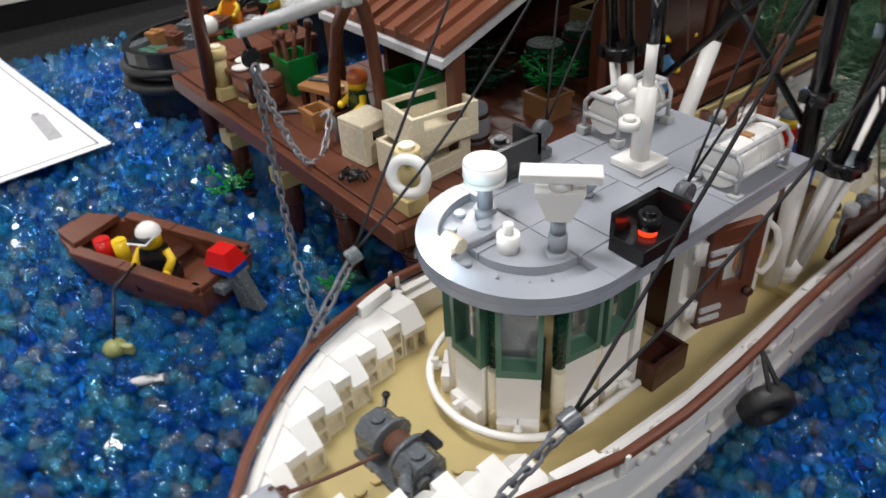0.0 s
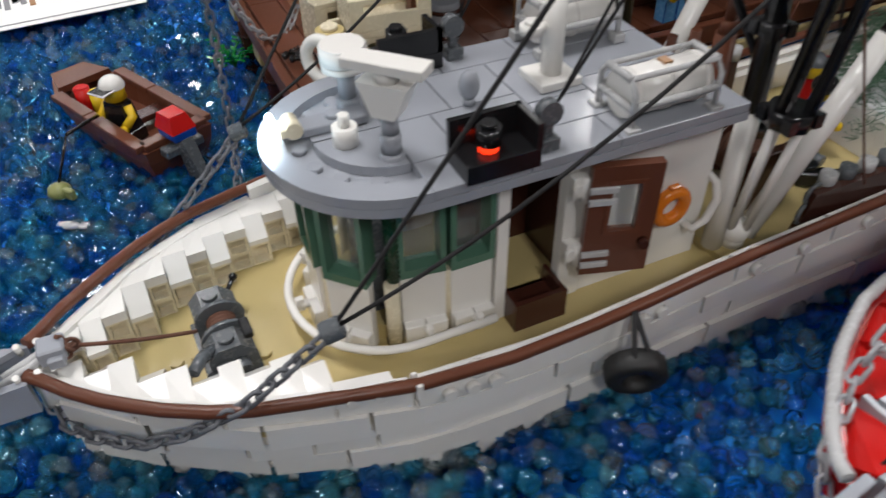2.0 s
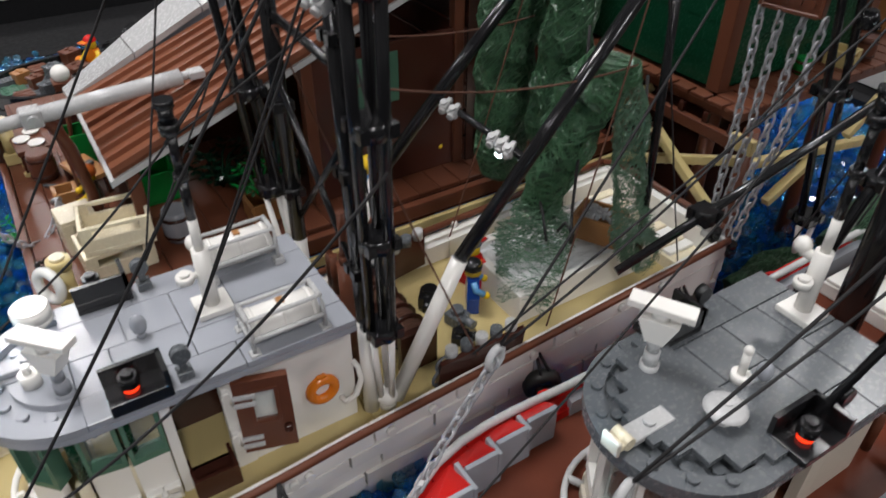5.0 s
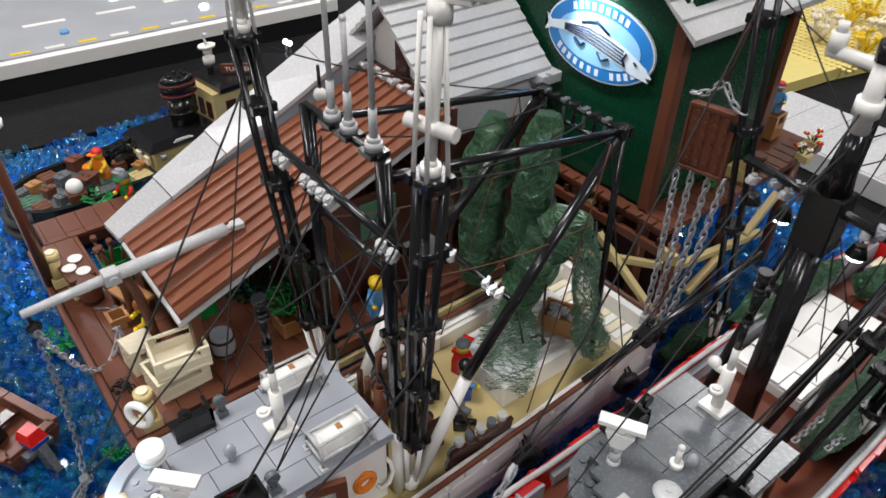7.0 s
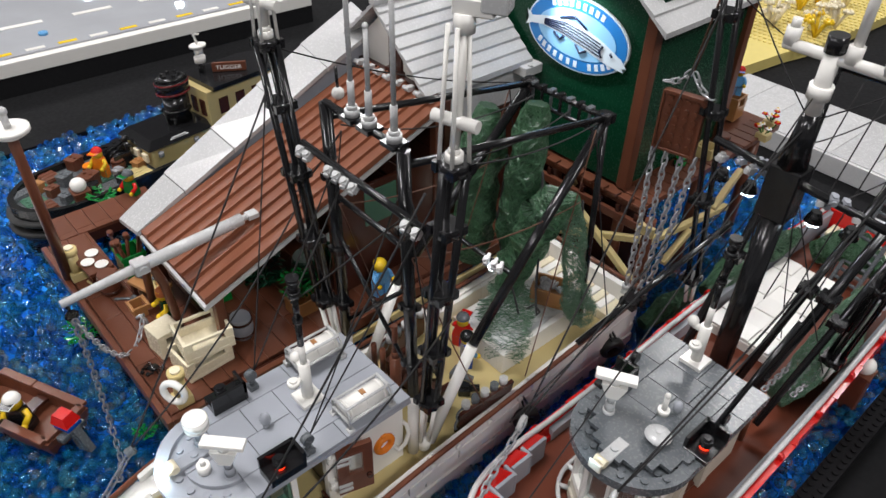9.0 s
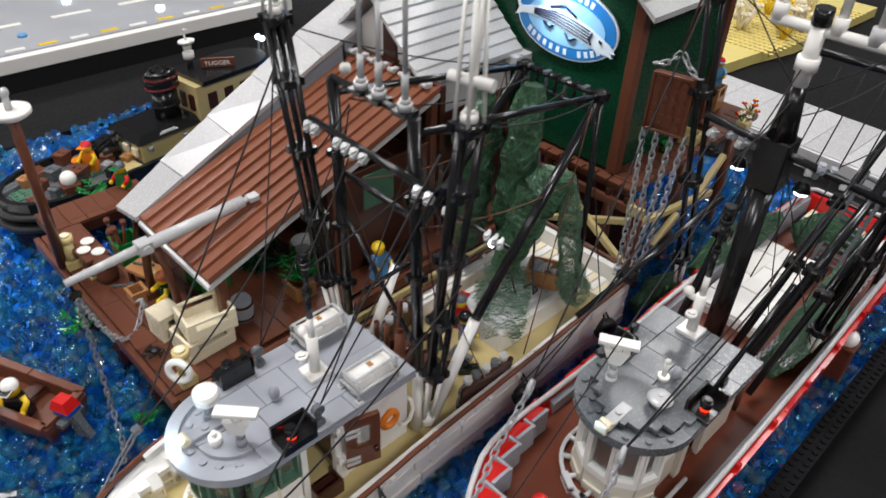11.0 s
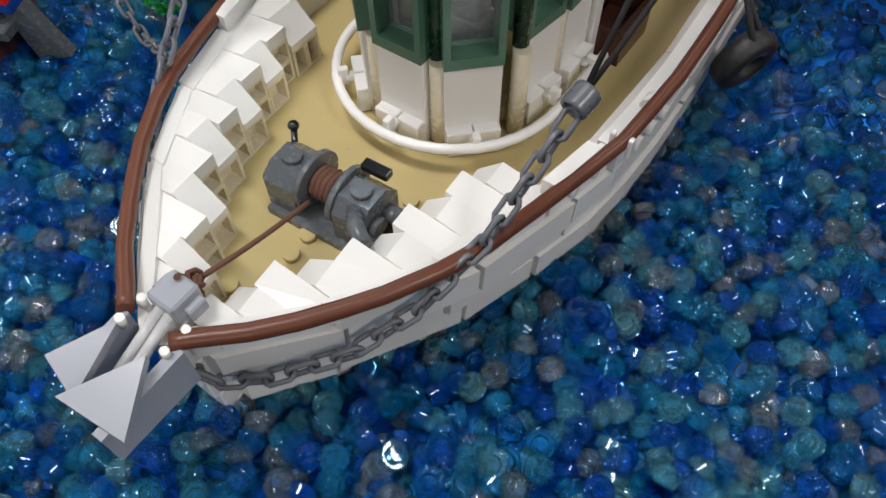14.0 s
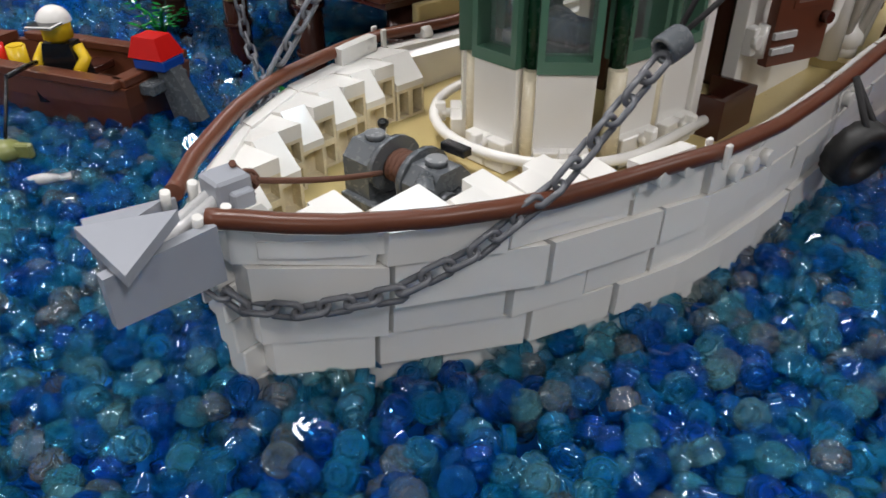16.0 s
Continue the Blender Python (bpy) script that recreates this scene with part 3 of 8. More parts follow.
    hexa(bm, ((0.6 - q, L - 0.5, -1.2), (q - 0.6, L - 0.5, -1.2), (q - 0.6, L, -1.2), (0.6 - q, L, -1.2), (0.1 - q, L - 0.5, 7.9), (q - 0.1, L - 0.5, 7.9), (q - 0.1, L + 0.3, 7.9), (0.1 - q, L + 0.3, 7.9)))
    part("transom", bm, c["hull"], boat)
    bm = nb()
    box(bm, -q + 1.2, L - 3.6, 4.77, q - 1.2, L - 0.52, 5.9, 0.06)
    bench = part("stern_bench", bm, CREAM if L < 62 else c["inner"], boat, "pale stern bench with ribbed tiles")
    for k in range(int(2 * q - 3)):
        bm = nb()
        box(bm, -q + 1.4 + k, L - 3.4, 5.9, -q + 2.25 + k, L - 0.7, 6.25, 0.06)
        part("tile", bm, WHITE if k % 2 else CREAM, bench)
    # inner bulwark aft
    for sx in (1, -1):
        for y in range(14 if L < 62 else 18, int(L) - 4, 6):
            bm = nb()
            a, b = w(y, 6.0) - 1.0, w(y + 6, 6.0) - 1.0
            hexa(bm, [(sx * p, q, r) for p, q, r in ((a, y + 0.03, DF), (a + 0.6, y + 0.03, DF), (b + 0.6, y + 5.97, DF), (b, y + 5.97, DF), (a, y + 0.03, 5.9 + sheer(y)), (a + 0.6, y + 0.03, 6.2 + sheer(y)), (b + 0.6, y + 5.97, 6.2 + sheer(y + 6)), (b, y + 5.97, 5.9 + sheer(y + 6)))])
            if sx < 0:
                bmesh.ops.reverse_faces(bm, faces=bm.faces[:])
            part("bulwark", bm, c["inner"], boat)
    # wheelhouse
    CY, R0 = 15.6, 3.55
    bm = nb()
    prism(bm, [(-3.3, RA - 0.1), (3.6, RA - 0.1), (3.6, 15.6)] + arc(0.4, CY, 3.0, 0, -180, 8) + [(-2.8, 15.6)], DF if L < 62 else 4.78, 5.1)
    house = part("wheelhouse", bm, c["infloor"], boat)
    half = R0 * math.tan(math.radians(18))
    if L < 62:
        # separate window bricks round the front, with round columns in the gaps
        for px_, py_, turn in ((0.5, 12.1, 0), (2.92, 12.95, 44), (-1.92, 12.95, -44), (3.78, 16.0, 82), (-2.78, 16.0, -82), (4.05, 18.15, 90), (-3.05, 18.15, -90)):
            m = Matrix.Translation((px_, py_, 0)) @ Matrix.Rotation(math.radians(turn), 4, "Z")
            bm = nb()
            box(bm, -0.98, 0, DF, 0.98, 0.5, 8.05, 0.03, m=m)
            part("wall_panel", bm, c["wall"], house)
            bm = nb()
            box(bm, -0.96, -0.42, DF + 0.02, -0.02, 0.1, 5.45, 0.04, m=m)
            box(bm, 0.02, -0.42, DF + 0.02, 0.96, 0.1, 5.45, 0.04, m=m)
            cyl(bm, m @ Vector((0, -0.42, 5.3)), m @ Vector((0, -0.75, 5.3)), 0.2, 8)
            box(bm, -0.14, -1.0, 5.0, 0.14, -0.6, 5.75, 0.04, m=m)
            part("skirt_block", bm, c["wall"], house)
            bm = nb()
            for b in ((-1, -0.1, 8.08, 1, 0.85, 8.5), (-1, -0.1, 12.0, 1, 0.85, 12.4), (-1, -0.1, 8.5, -0.76, 0.85, 12.0), (0.76, -0.1, 8.5, 1, 0.85, 12.0)):
                box(bm, *b, m=m)
            fr = part("window_frame", bm, c["window"], house)
            bm = nb()
            box(bm, -0.76, 0.55, 8.5, 0.76, 0.62, 12.0, m=m)
            part("pane", bm, GLASS, fr).visible_shadow = False
        for cx_, cy_ in ((1.82, 12.45), (3.75, 14.5), (3.65, 17.1)):
            for sg in (1, -1):
                bm = nb()
                cyl(bm, (0.5 + sg * (cx_ - 0.5), cy_ + 0.1, DF), (0.5 + sg * (cx_ - 0.5), cy_ + 0.1, 8.05), 0.33, 14)
                part("column", bm, CREAM, house, "cream round column between the panels")
                bm = nb()
                cyl(bm, (0.5 + sg * (cx_ - 0.7), cy_ + 0.3, 8.05), (0.5 + sg * (cx_ - 0.7), cy_ + 0.3, 12.4), 0.3, 10)
                part("column", bm, DGREEN, house)
        bm = nb()
        box(bm, -1.2, 14.3, 5.1, 2.2, 15.4, 8.4, 0.05)
        box(bm, -1.0, 14.5, 8.4, 2.0, 15.4, 9.2, 0.05)
        torus(bm, (0.5, 15.7, 8.6), (0, 1, 0.3), 0.7, 0.1, 16, 6)
        part("console", bm, DGREY, house, "dark grey steering console with a wheel")
    for k in range(5) if L > 62 else ():
        a = math.radians(-90 + (k - 2) * 36)
        m = Matrix.Translation((0, CY, 0)) @ Matrix.Rotation(a + math.pi / 2, 4, "Z")
        # local: x along the face, -y outwards
        bm = nb()
        box(bm, -half + 0.05, -R0 - 0.1, 4.78, half - 0.05, -R0 + 0.55, 6.9, 0.04, m=m)
        box(bm, -0.9, -R0 - 0.32, 4.8, 0.9, -R0 - 0.1, 5.7, 0.03, m=m)
        part("wall_panel", bm, c["wall"], house)
        bm = nb()
        for b in ((-half, -R0 - 0.15, 6.93, half, -R0 + 0.6, 7.6), (-half, -R0 - 0.15, 11.7, half, -R0 + 0.6, 12.2), (-half, -R0 - 0.15, 7.6, -half + 0.3, -R0 + 0.6, 11.7), (half - 0.3, -R0 - 0.15, 7.6, half, -R0 + 0.6, 11.7)):
            box(bm, *b, m=m)
        fr = part("window_frame", bm, c["window"], house)
        bm = nb()
        box(bm, -half + 0.3, -R0 + 0.3, 7.6, half - 0.3, -R0 + 0.38, 11.7, m=m)
        part("pane", bm, GLASS, fr).visible_shadow = False
    for sx in (1, -1):
        def wallbox(y0, z0, y1, z1, material, nm="wall_panel", t=0.6, out=0.0):
            bm = nb()
            x0, x1 = sorted((sx * (4.0 + out), sx * (4.0 + out - t)))
            box(bm, x0 + mid, y0, z0, x1 + mid, y1, z1, 0.03)
            return part(nm, bm, material, house)
        mid = 0.25 if L < 62 else 0.0
        if L < 62:
            wallbox(19.2, DF, 19.75, 12.4, c["wall"])
            wallbox(22.4, DF, 23.6, 12.4, c["wall"])
            wallbox(23.6, DF, RA, 12.4, c["wall"], out=-0.1)
            continue
        wallbox(15.6, 4.78, 18.6, 8.1, c["wall"], out=-0.45)
        wallbox(18.6, 4.78, 19.5, 12.2, c["wall"])
        wallbox(15.6, 11.7, 18.6, 12.2, c["window"], "window_frame", out=-0.45)
        wallbox(15.6, 8.13, 18.6, 9.0, c["window"], "window_frame", out=-0.45)
        wallbox(15.6, 9.0, 16.0, 11.7, c["window"], "window_frame", out=-0.45)
        wallbox(18.2, 9.0, 18.6, 11.7, c["window"], "window_frame", out=-0.45)
        wallbox(16.0, 9.0, 18.2, 11.7, GLASS, "pane", 0.1, -0.7).visible_shadow = False
        wallbox(22.4, 4.78, 23.6, 12.2, c["wall"])
        wallbox(23.6, 4.78, RA, 12.2, c["wall"], out=-0.1)
    bm = nb()
    box(bm, -3.3, RA - 0.5, DF if L < 62 else 4.78, 3.3, RA, 12.4 if L < 62 else 12.2)
    part("wall_panel", bm, c["wall"], house)
    # inner walls in dark brown, which stands for the shade inside the closed cabin
    bm = nb()
    box(bm, -3.3, 23.0, 5.1, 3.3, 23.5, 12.2)
    box(bm, -0.5, 19.2, 5.1, 0.2, 23.0, 12.0)
    part("partition", bm, DBROWN, house)
    # curved base rail
    bm = nb()
    bx, br = (0.5, 4.5) if L < 62 else (0.1, 4.75)
    tube(bm, [(bx + br, 18.9, 5.35)] + [(x, y, 5.35) for x, y in arc(bx, 15.4, br, 0, -180, 20)] + [(bx - br, 18.9, 5.35)], 0.2, 8)
    for k in range(7) if L > 62 else ():
        x, y = arc(bx, 15.4, br, -5, -175, 6)[k]
        xi, yi = arc(bx, 15.4, br - 0.95, -5, -175, 6)[k]
        cyl(bm, (x, y, 5.35), (xi, yi, 5.25), 0.22, 8)
        cyl(bm, (x, y, 4.78), (x, y, 5.3), 0.15, 8)
    base = part("base_rail", bm, c["basrail"], boat)
    # roof
    RZ = 12.22
    bm = nb()
    prism(bm, [(5, RA), (-5, RA)] + [(x, y) for x, y in arc(0, 16, 5, 180, 360, 28)], RZ, 12.62)
    roof = part("roof", bm, c["roof"], boat)
    bm = nb()
    o, i = arc(0, 16, 5, 180, 360, 28), arc(0, 16, 4.0, 360, 180, 28)
    n = len(o)
    lo = [bm.verts.new((x, y, 12.64)) for x, y in o + i]
    hi = [bm.verts.new((x, y, 13.05)) for x, y in o + i]
    N = 2 * n
    for k in range(n - 1):
        bm.faces.new((hi[k], hi[k + 1], hi[N - 2 - k], hi[N - 1 - k]))
    for k in range(N):
        j = (k + 1) % N
        bm.faces.new((lo[k], lo[j], hi[j], hi[k]))
    part("roof_ring", bm, c["roof"], roof)
    for a in (200, 222, 244, 266, 290, 312, 336):
        x, y = arc(0, 16, 3.5, a, a, 1)[0]
        bm = nb()
        stud(bm, x, y, 12.62, h=0.22)
        part("stud", bm, c["roof"], roof)
    for a0, a1 in ((181, 269), (271, 359)):
        bm = nb()
        prism(bm, [(0.03 if a0 > 200 else -0.03, 15.96)] + arc(0, 16, 2.95, a0, a1, 10), 12.64, 13.05)
        part("tile", bm, c["roof"], roof)
    tiles = [(-5, 16, -3, 20), (-5, 20, -3, 24), (-5, 24, -3, RA), (-3, 16, 0, 19), (0, 16, 3, 18), (3, 16, 5, 20), (3, 20, 5, 24), (3, 24, 5, RA), (0, 18, 3, 22), (-3, 19, 0, 22), (-3, 22, 1, 25), (1, 22, 3, 25), (-3, 25, 0, RA), (0, 25, 3, RA)]
    for x0, y0, x1, y1 in tiles:
        bm = nb()
        box(bm, x0 + 0.025, y0 + 0.025, 12.64, x1 - 0.025, y1 - 0.025, 13.05, 0.03)
        part("tile", bm, c["roof"], roof)
    if L < 62:
        for o in [o for o in boat.children_recursive if o.type == "MESH" and o not in (house, base) and o.parent != house]:
            for v in o.data.vertices:
                if v.co.y < 11.0 * U or (v.co.y < 16 * U and o.name.split(".")[0] in ("panel", "rail", "hull", "deck", "slope_brick", "brick_rib", "bracket", "clip", "stud")):
                    v.co.x += bow_bend(v.co.y / U) * U
        roof.matrix_basis = sp(0.25, 0, 0.2)
        return boat, hull, house, roof, w
    for o in (house, roof, base):
        o.matrix_basis = sp(hx, hs, 0)
    return boat, hull, house, roof, w


# cream rib: shade in the white bow bricks' hollow sides, put into the colour
C1 = dict(rib=CREAM, hull=WHITE, slope=WHITE, rail=BROWN, deck=TAN, wall=WHITE, window=SGREEN, roof=GREY, inner=WHITE, infloor=TAN, basrail=WHITE)
C2 = dict(rib=GREY, hull=RED, slope=RED, rail=LGREY, deck=DECKBROWN, wall=SHADEWHITE, window=WHITE, roof=DGREY, inner=GREY, infloor=BROWN, basrail=LGREY)
boat1, hull1, house1, roof1, W1 = build_boat("fishing_boat", "white toy-brick fishing trawler with tan deck and grey wheelhouse roof", 0, 0, C1, BEAM)
boat2, hull2, house2, roof2, W2 = build_boat("fishing_boat", "red toy-brick fishing boat with brown deck and dark grey wheelhouse roof", RX, RY, C2, BEAM2, 1.7, 0.6, 28.1, 72)
# ---- rigging of the white boat ----
def pole(bm, p, q, r, mi=0, seg=10):
    cyl(bm, p, q, r, seg, mi=mi)


def knuckle(parent, p, r, h, material=None):
    bm = nb()
    p = Vector(p)
    cyl(bm, p - Vector((0, 0, h)), p + Vector((0, 0, h)), r, 8)
    for k in range(4):
        a = math.pi / 4 + k * math.pi / 2
        box(bm, -0.22, -0.22, -h * 0.8, 0.22, 0.22, h * 0.8, m=Matrix.Translation(p + Vector((math.cos(a), math.sin(a), 0)) * r))
    part("collar", bm, material or BLACK, parent)


def rod_bundle(parent, foot, joint, top, n, rw, rb):
    """Rods that leave a white foot and go on as black rods, held by collars."""
    foot, joint, top = Vector(foot), Vector(joint), Vector(top)
    for k in range(n):
        o = Vector((math.cos(k * 6.283 / n + 0.5), math.sin(k * 6.283 / n + 0.5), 0)) * 0.8
        bm = nb()
        pole(bm, foot + o * 0.45, joint + o * 0.8, rw)
        part("outrigger_rod", bm, WHITE, parent)
        bm = nb()
        pole(bm, joint + o * 0.8, top + o, rb)
        part("outrigger_rod", bm, BLACK, parent)
    for f in (0.0, 0.28, 0.55, 0.8, 1.0):
        knuckle(parent, joint.lerp(top, f), 1.0, 0.4)


def floodlight(parent, p, d, material=LGREY):
    """A small block lamp on a bracket."""
    p, d = Vector(p), Vector(d).normalized()
    bm = nb()
    m = Matrix.Translation(p) @ d.to_track_quat("Y", "Z").to_matrix().to_4x4()
    box(bm, -0.3, 0.1, -0.32, 0.3, 0.72, 0.32, 0.05, m=m)
    box(bm, -0.16, -0.3, -0.16, 0.16, 0.1, 0.16, 0.03, m=m)
    cyl(bm, m @ Vector((0, 0.4, 0.32)), m @ Vector((0, 0.4, 0.5)), 0.24, 10)
    cyl(bm, m @ Vector((0, 0.72, 0)), m @ Vector((0, 0.9, 0)), 0.24, 10)
    part("floodlight", bm, material, parent)


MT = {1: (3.7, 31.2, 35.6), -1: (-6.0, 31.6, 35.2)}
for sx in (1, -1):
    x = 4.6 if sx > 0 else -5.0
    bm = nb()
    pole(bm, (x, 31.2, 4.75), (x, 31.2, 12.4), 0.5, 0, 14)
    part("mast_foot", bm, WHITE, boat1)
    bm = nb()
    pole(bm, (x, 31.2, 12.4), MT[sx], 0.5, 0, 14)
    part("mast", bm, BLACK, boat1)
    bm = nb()
    a, m, b = Vector((sx * 5.0, 32.8, 5.2)), Vector((sx * 5.3, 37.3, 14.8)), Vector((sx * 4.4, 52.6, 31.2))
    pole(bm, a, m, 0.52, 0, 14)
    part("strut_foot", bm, WHITE, boat1)
    bm = nb()
    pole(bm, m, b, 0.45, 0, 12)
    part("strut", bm, BLACK, boat1)
    bm = nb()
    pole(bm, (sx * 4.4, 52.6, 31.8), (sx * 4.6, 54.0, 7.0), 0.3)
    part("post", bm, BLACK, boat1)
    knuckle(boat1, (sx * 4.4, 52.6, 31.2), 0.55, 0.5)
    for z in (16, 22, 29):
        p = Vector((x, 31.2, 12.4)).lerp(Vector(MT[sx]), (z - 12.4) / 23)
        knuckle(boat1, p, 0.62, 0.35)
    bm = nb()
    pole(bm, Vector(MT[sx]) - Vector((0, 0, 1.2)), (sx * 4.4, 52.6, 31.2), 0.3)
    part("beam", bm, BLACK, boat1)
rod_bundle(boat1, (4.9, 32.2, 5.2), (6.4, 31.4, 13.0), (10.2, 29.7, 38.0), 3, 0.2, 0.28)
rod_bundle(boat1, (-6.0, 31.4, 5.2), (-7.2, 30.6, 15.5), (-9.6, 29.4, 39.2), 3, 0.2, 0.28)
bm = nb()
ball(bm, (4.9, 32.2, 5.6), 0.75, 12, 7)
cyl(bm, (4.9, 32.2, 4.75), (4.9, 32.2, 5.4), 0.6)
part("swivel", bm, WHITE, boat1)
# white upper rods with cross arm
for sx in (1, -1):
    t = Vector((10.2, 29.7, 38.3)) if sx > 0 else Vector((-9.6, 29.4, 39.5))
    bm = nb()
    cyl(bm, t, t + Vector((0, 0, 0.6)), 0.55)
    cyl(bm, t + Vector((0, 0, 0.6)), t + Vector((0, 0, 0.9)), 0.35)
    cyl(bm, t + Vector((0, 0, 0.9)), t + Vector((0.1, 0.3, 8.2)), 0.3)
    part("topmast", bm, WHITE, boat1)
    for k in range(4):
        o = Vector((math.cos(k * 1.571 + 0.7), math.sin(k * 1.571 + 0.7), 0))
        bm = nb()
        pole(bm, t + o * 0.9 - Vector((0, 0, 0.6)), t + o * 0.55 + Vector((0, 0, 8.0)), 0.13, 0, 8)
        part("stay_rod", bm, WHITE, boat1)
    bm = nb()
    cyl(bm, t + Vector((-1.4, -0.4, 2.6)), t + Vector((1.4, 0.4, 2.6)), 0.38, 12)
    part("cross_arm", bm, WHITE, boat1)
    bm = nb()
    cyl(bm, t + Vector((0.1, 0.3, 7.6)), t + Vector((0.1, 0.3, 8.6)), 0.6, 12)
    box(bm, -1.2, -0.4, 0, 1.0, 0.5, 0.9, 0.08, m=Matrix.Translation(t + Vector((0.6, 0.6, 8.5))) @ Matrix.Rotation(0.5, 4, "Z"))
    part("mast_head", bm, WHITE, boat1)
    bm = nb()
    box(bm, 0.2, -0.3, 0.2, 1.6, 1.0, 1.1, 0.08, m=Matrix.Translation(t + Vector((0.8, 0.5, 8.6))) @ Matrix.Rotation(0.5, 4, "Z"))
    part("head_lamp", bm, LGREY, boat1)
for p, q, r in ((MT[1], MT[-1], 0.3), ((4.1, 31.2, 27.5), (-5.5, 31.4, 27.5), 0.25), ((4.4, 52.6, 31.2), (-4.4, 52.6, 31.2), 0.28), ((4.4, 52.6, 29.6), (-4.4, 52.6, 29.6), 0.22), ((-6.6, 29.7, 32.2), (7.6, 29.7, 32.0), 0.3), ((4.2, 31.2, 24), (-4.9, 31.4, 14), 0.2), ((-5.2, 31.2, 24), (4.4, 31.4, 14), 0.2), ((5.0, 42.0, 20), (-5.0, 42.0, 20), 0.25)):
    bm = nb()
    pole(bm, p, q, r)
    part("beam", bm, BLACK, boat1)
for k in range(8):
    x = -3.9 + k * 1.1
    bm = nb()
    cyl(bm, (x, 52.6, 29.5), (x, 52.6, 31.4), 0.16, 8)
    box(bm, x - 0.25, 52.2, 31.3, x + 0.25, 53.0, 31.6, 0.04)
    part("truss_rung", bm, BLACK if k % 2 else DGREY, boat1)
for x in (-6.3, -5.4, -2.6, -1.6, -0.6, 0.4, 6.2, 7.3):
    floodlight(boat1, (x, 29.6, 32.0), (0.3, -1, -0.6))
for p in ((3.6, 42.0, 20.2), (2.9, 42.0, 20.2), (2.0, 42.0, 20.2), (-2.4, 42.0, 20.2), (-3.4, 42.0, 20.2)):
    floodlight(boat1, p, (0.4, -1, -0.5))
bm = nb()
ball(bm, (2.5, 42.0, 19.3), 0.38, 10, 6)
part("work_lamp", bm, WHITELIGHT, boat1, "small glowing white work lamp")
# three aerials on the cross beam
for f, h in ((0.62, 13.0), (0.4, 7.0), (0.1, 12.0)):
    p = Vector(MT[1]).lerp(Vector(MT[-1]), f) + Vector((0, 0, 0.3))
    bm = nb()
    cyl(bm, p, p + Vector((0, 0, 0.5)), 0.55, 14)
    cyl(bm, p + Vector((0, 0, 0.5)), p + Vector((0, 0, 0.8)), 0.4, 14)
    cyl(bm, p + Vector((0, 0, 0.8)), p + Vector((0, 0, 2.6)), 0.26, 10)
    cyl(bm, p + Vector((0, 0, 2.6)), p + Vector((0, 0, h)), 0.18, 10)
    ball(bm, p + Vector((0, 0, h)), 0.24, 8, 5)
    part("aerial", bm, LGREY, boat1, "light grey aerial rod")
    bm = nb()
    box(bm, p.x - 0.7, p.y - 0.7, p.z - 0.35, p.x + 0.7, p.y + 0.7, p.z - 0.01)
    part("aerial_plate", bm, BLACK, boat1)
bm = nb()
p = Vector(MT[-1])
ball(bm, p + Vector((0.6, 0.8, 0.7)), 0.5, 10, 6)
part("globe_lamp", bm, WHITE, boat1)
bm = nb()
pole(bm, p + Vector((0.6, 0.8, 1.1)), p + Vector((0.2, 1.0, 2.6)), 0.12)
part("lever", bm, BLACK, boat1)


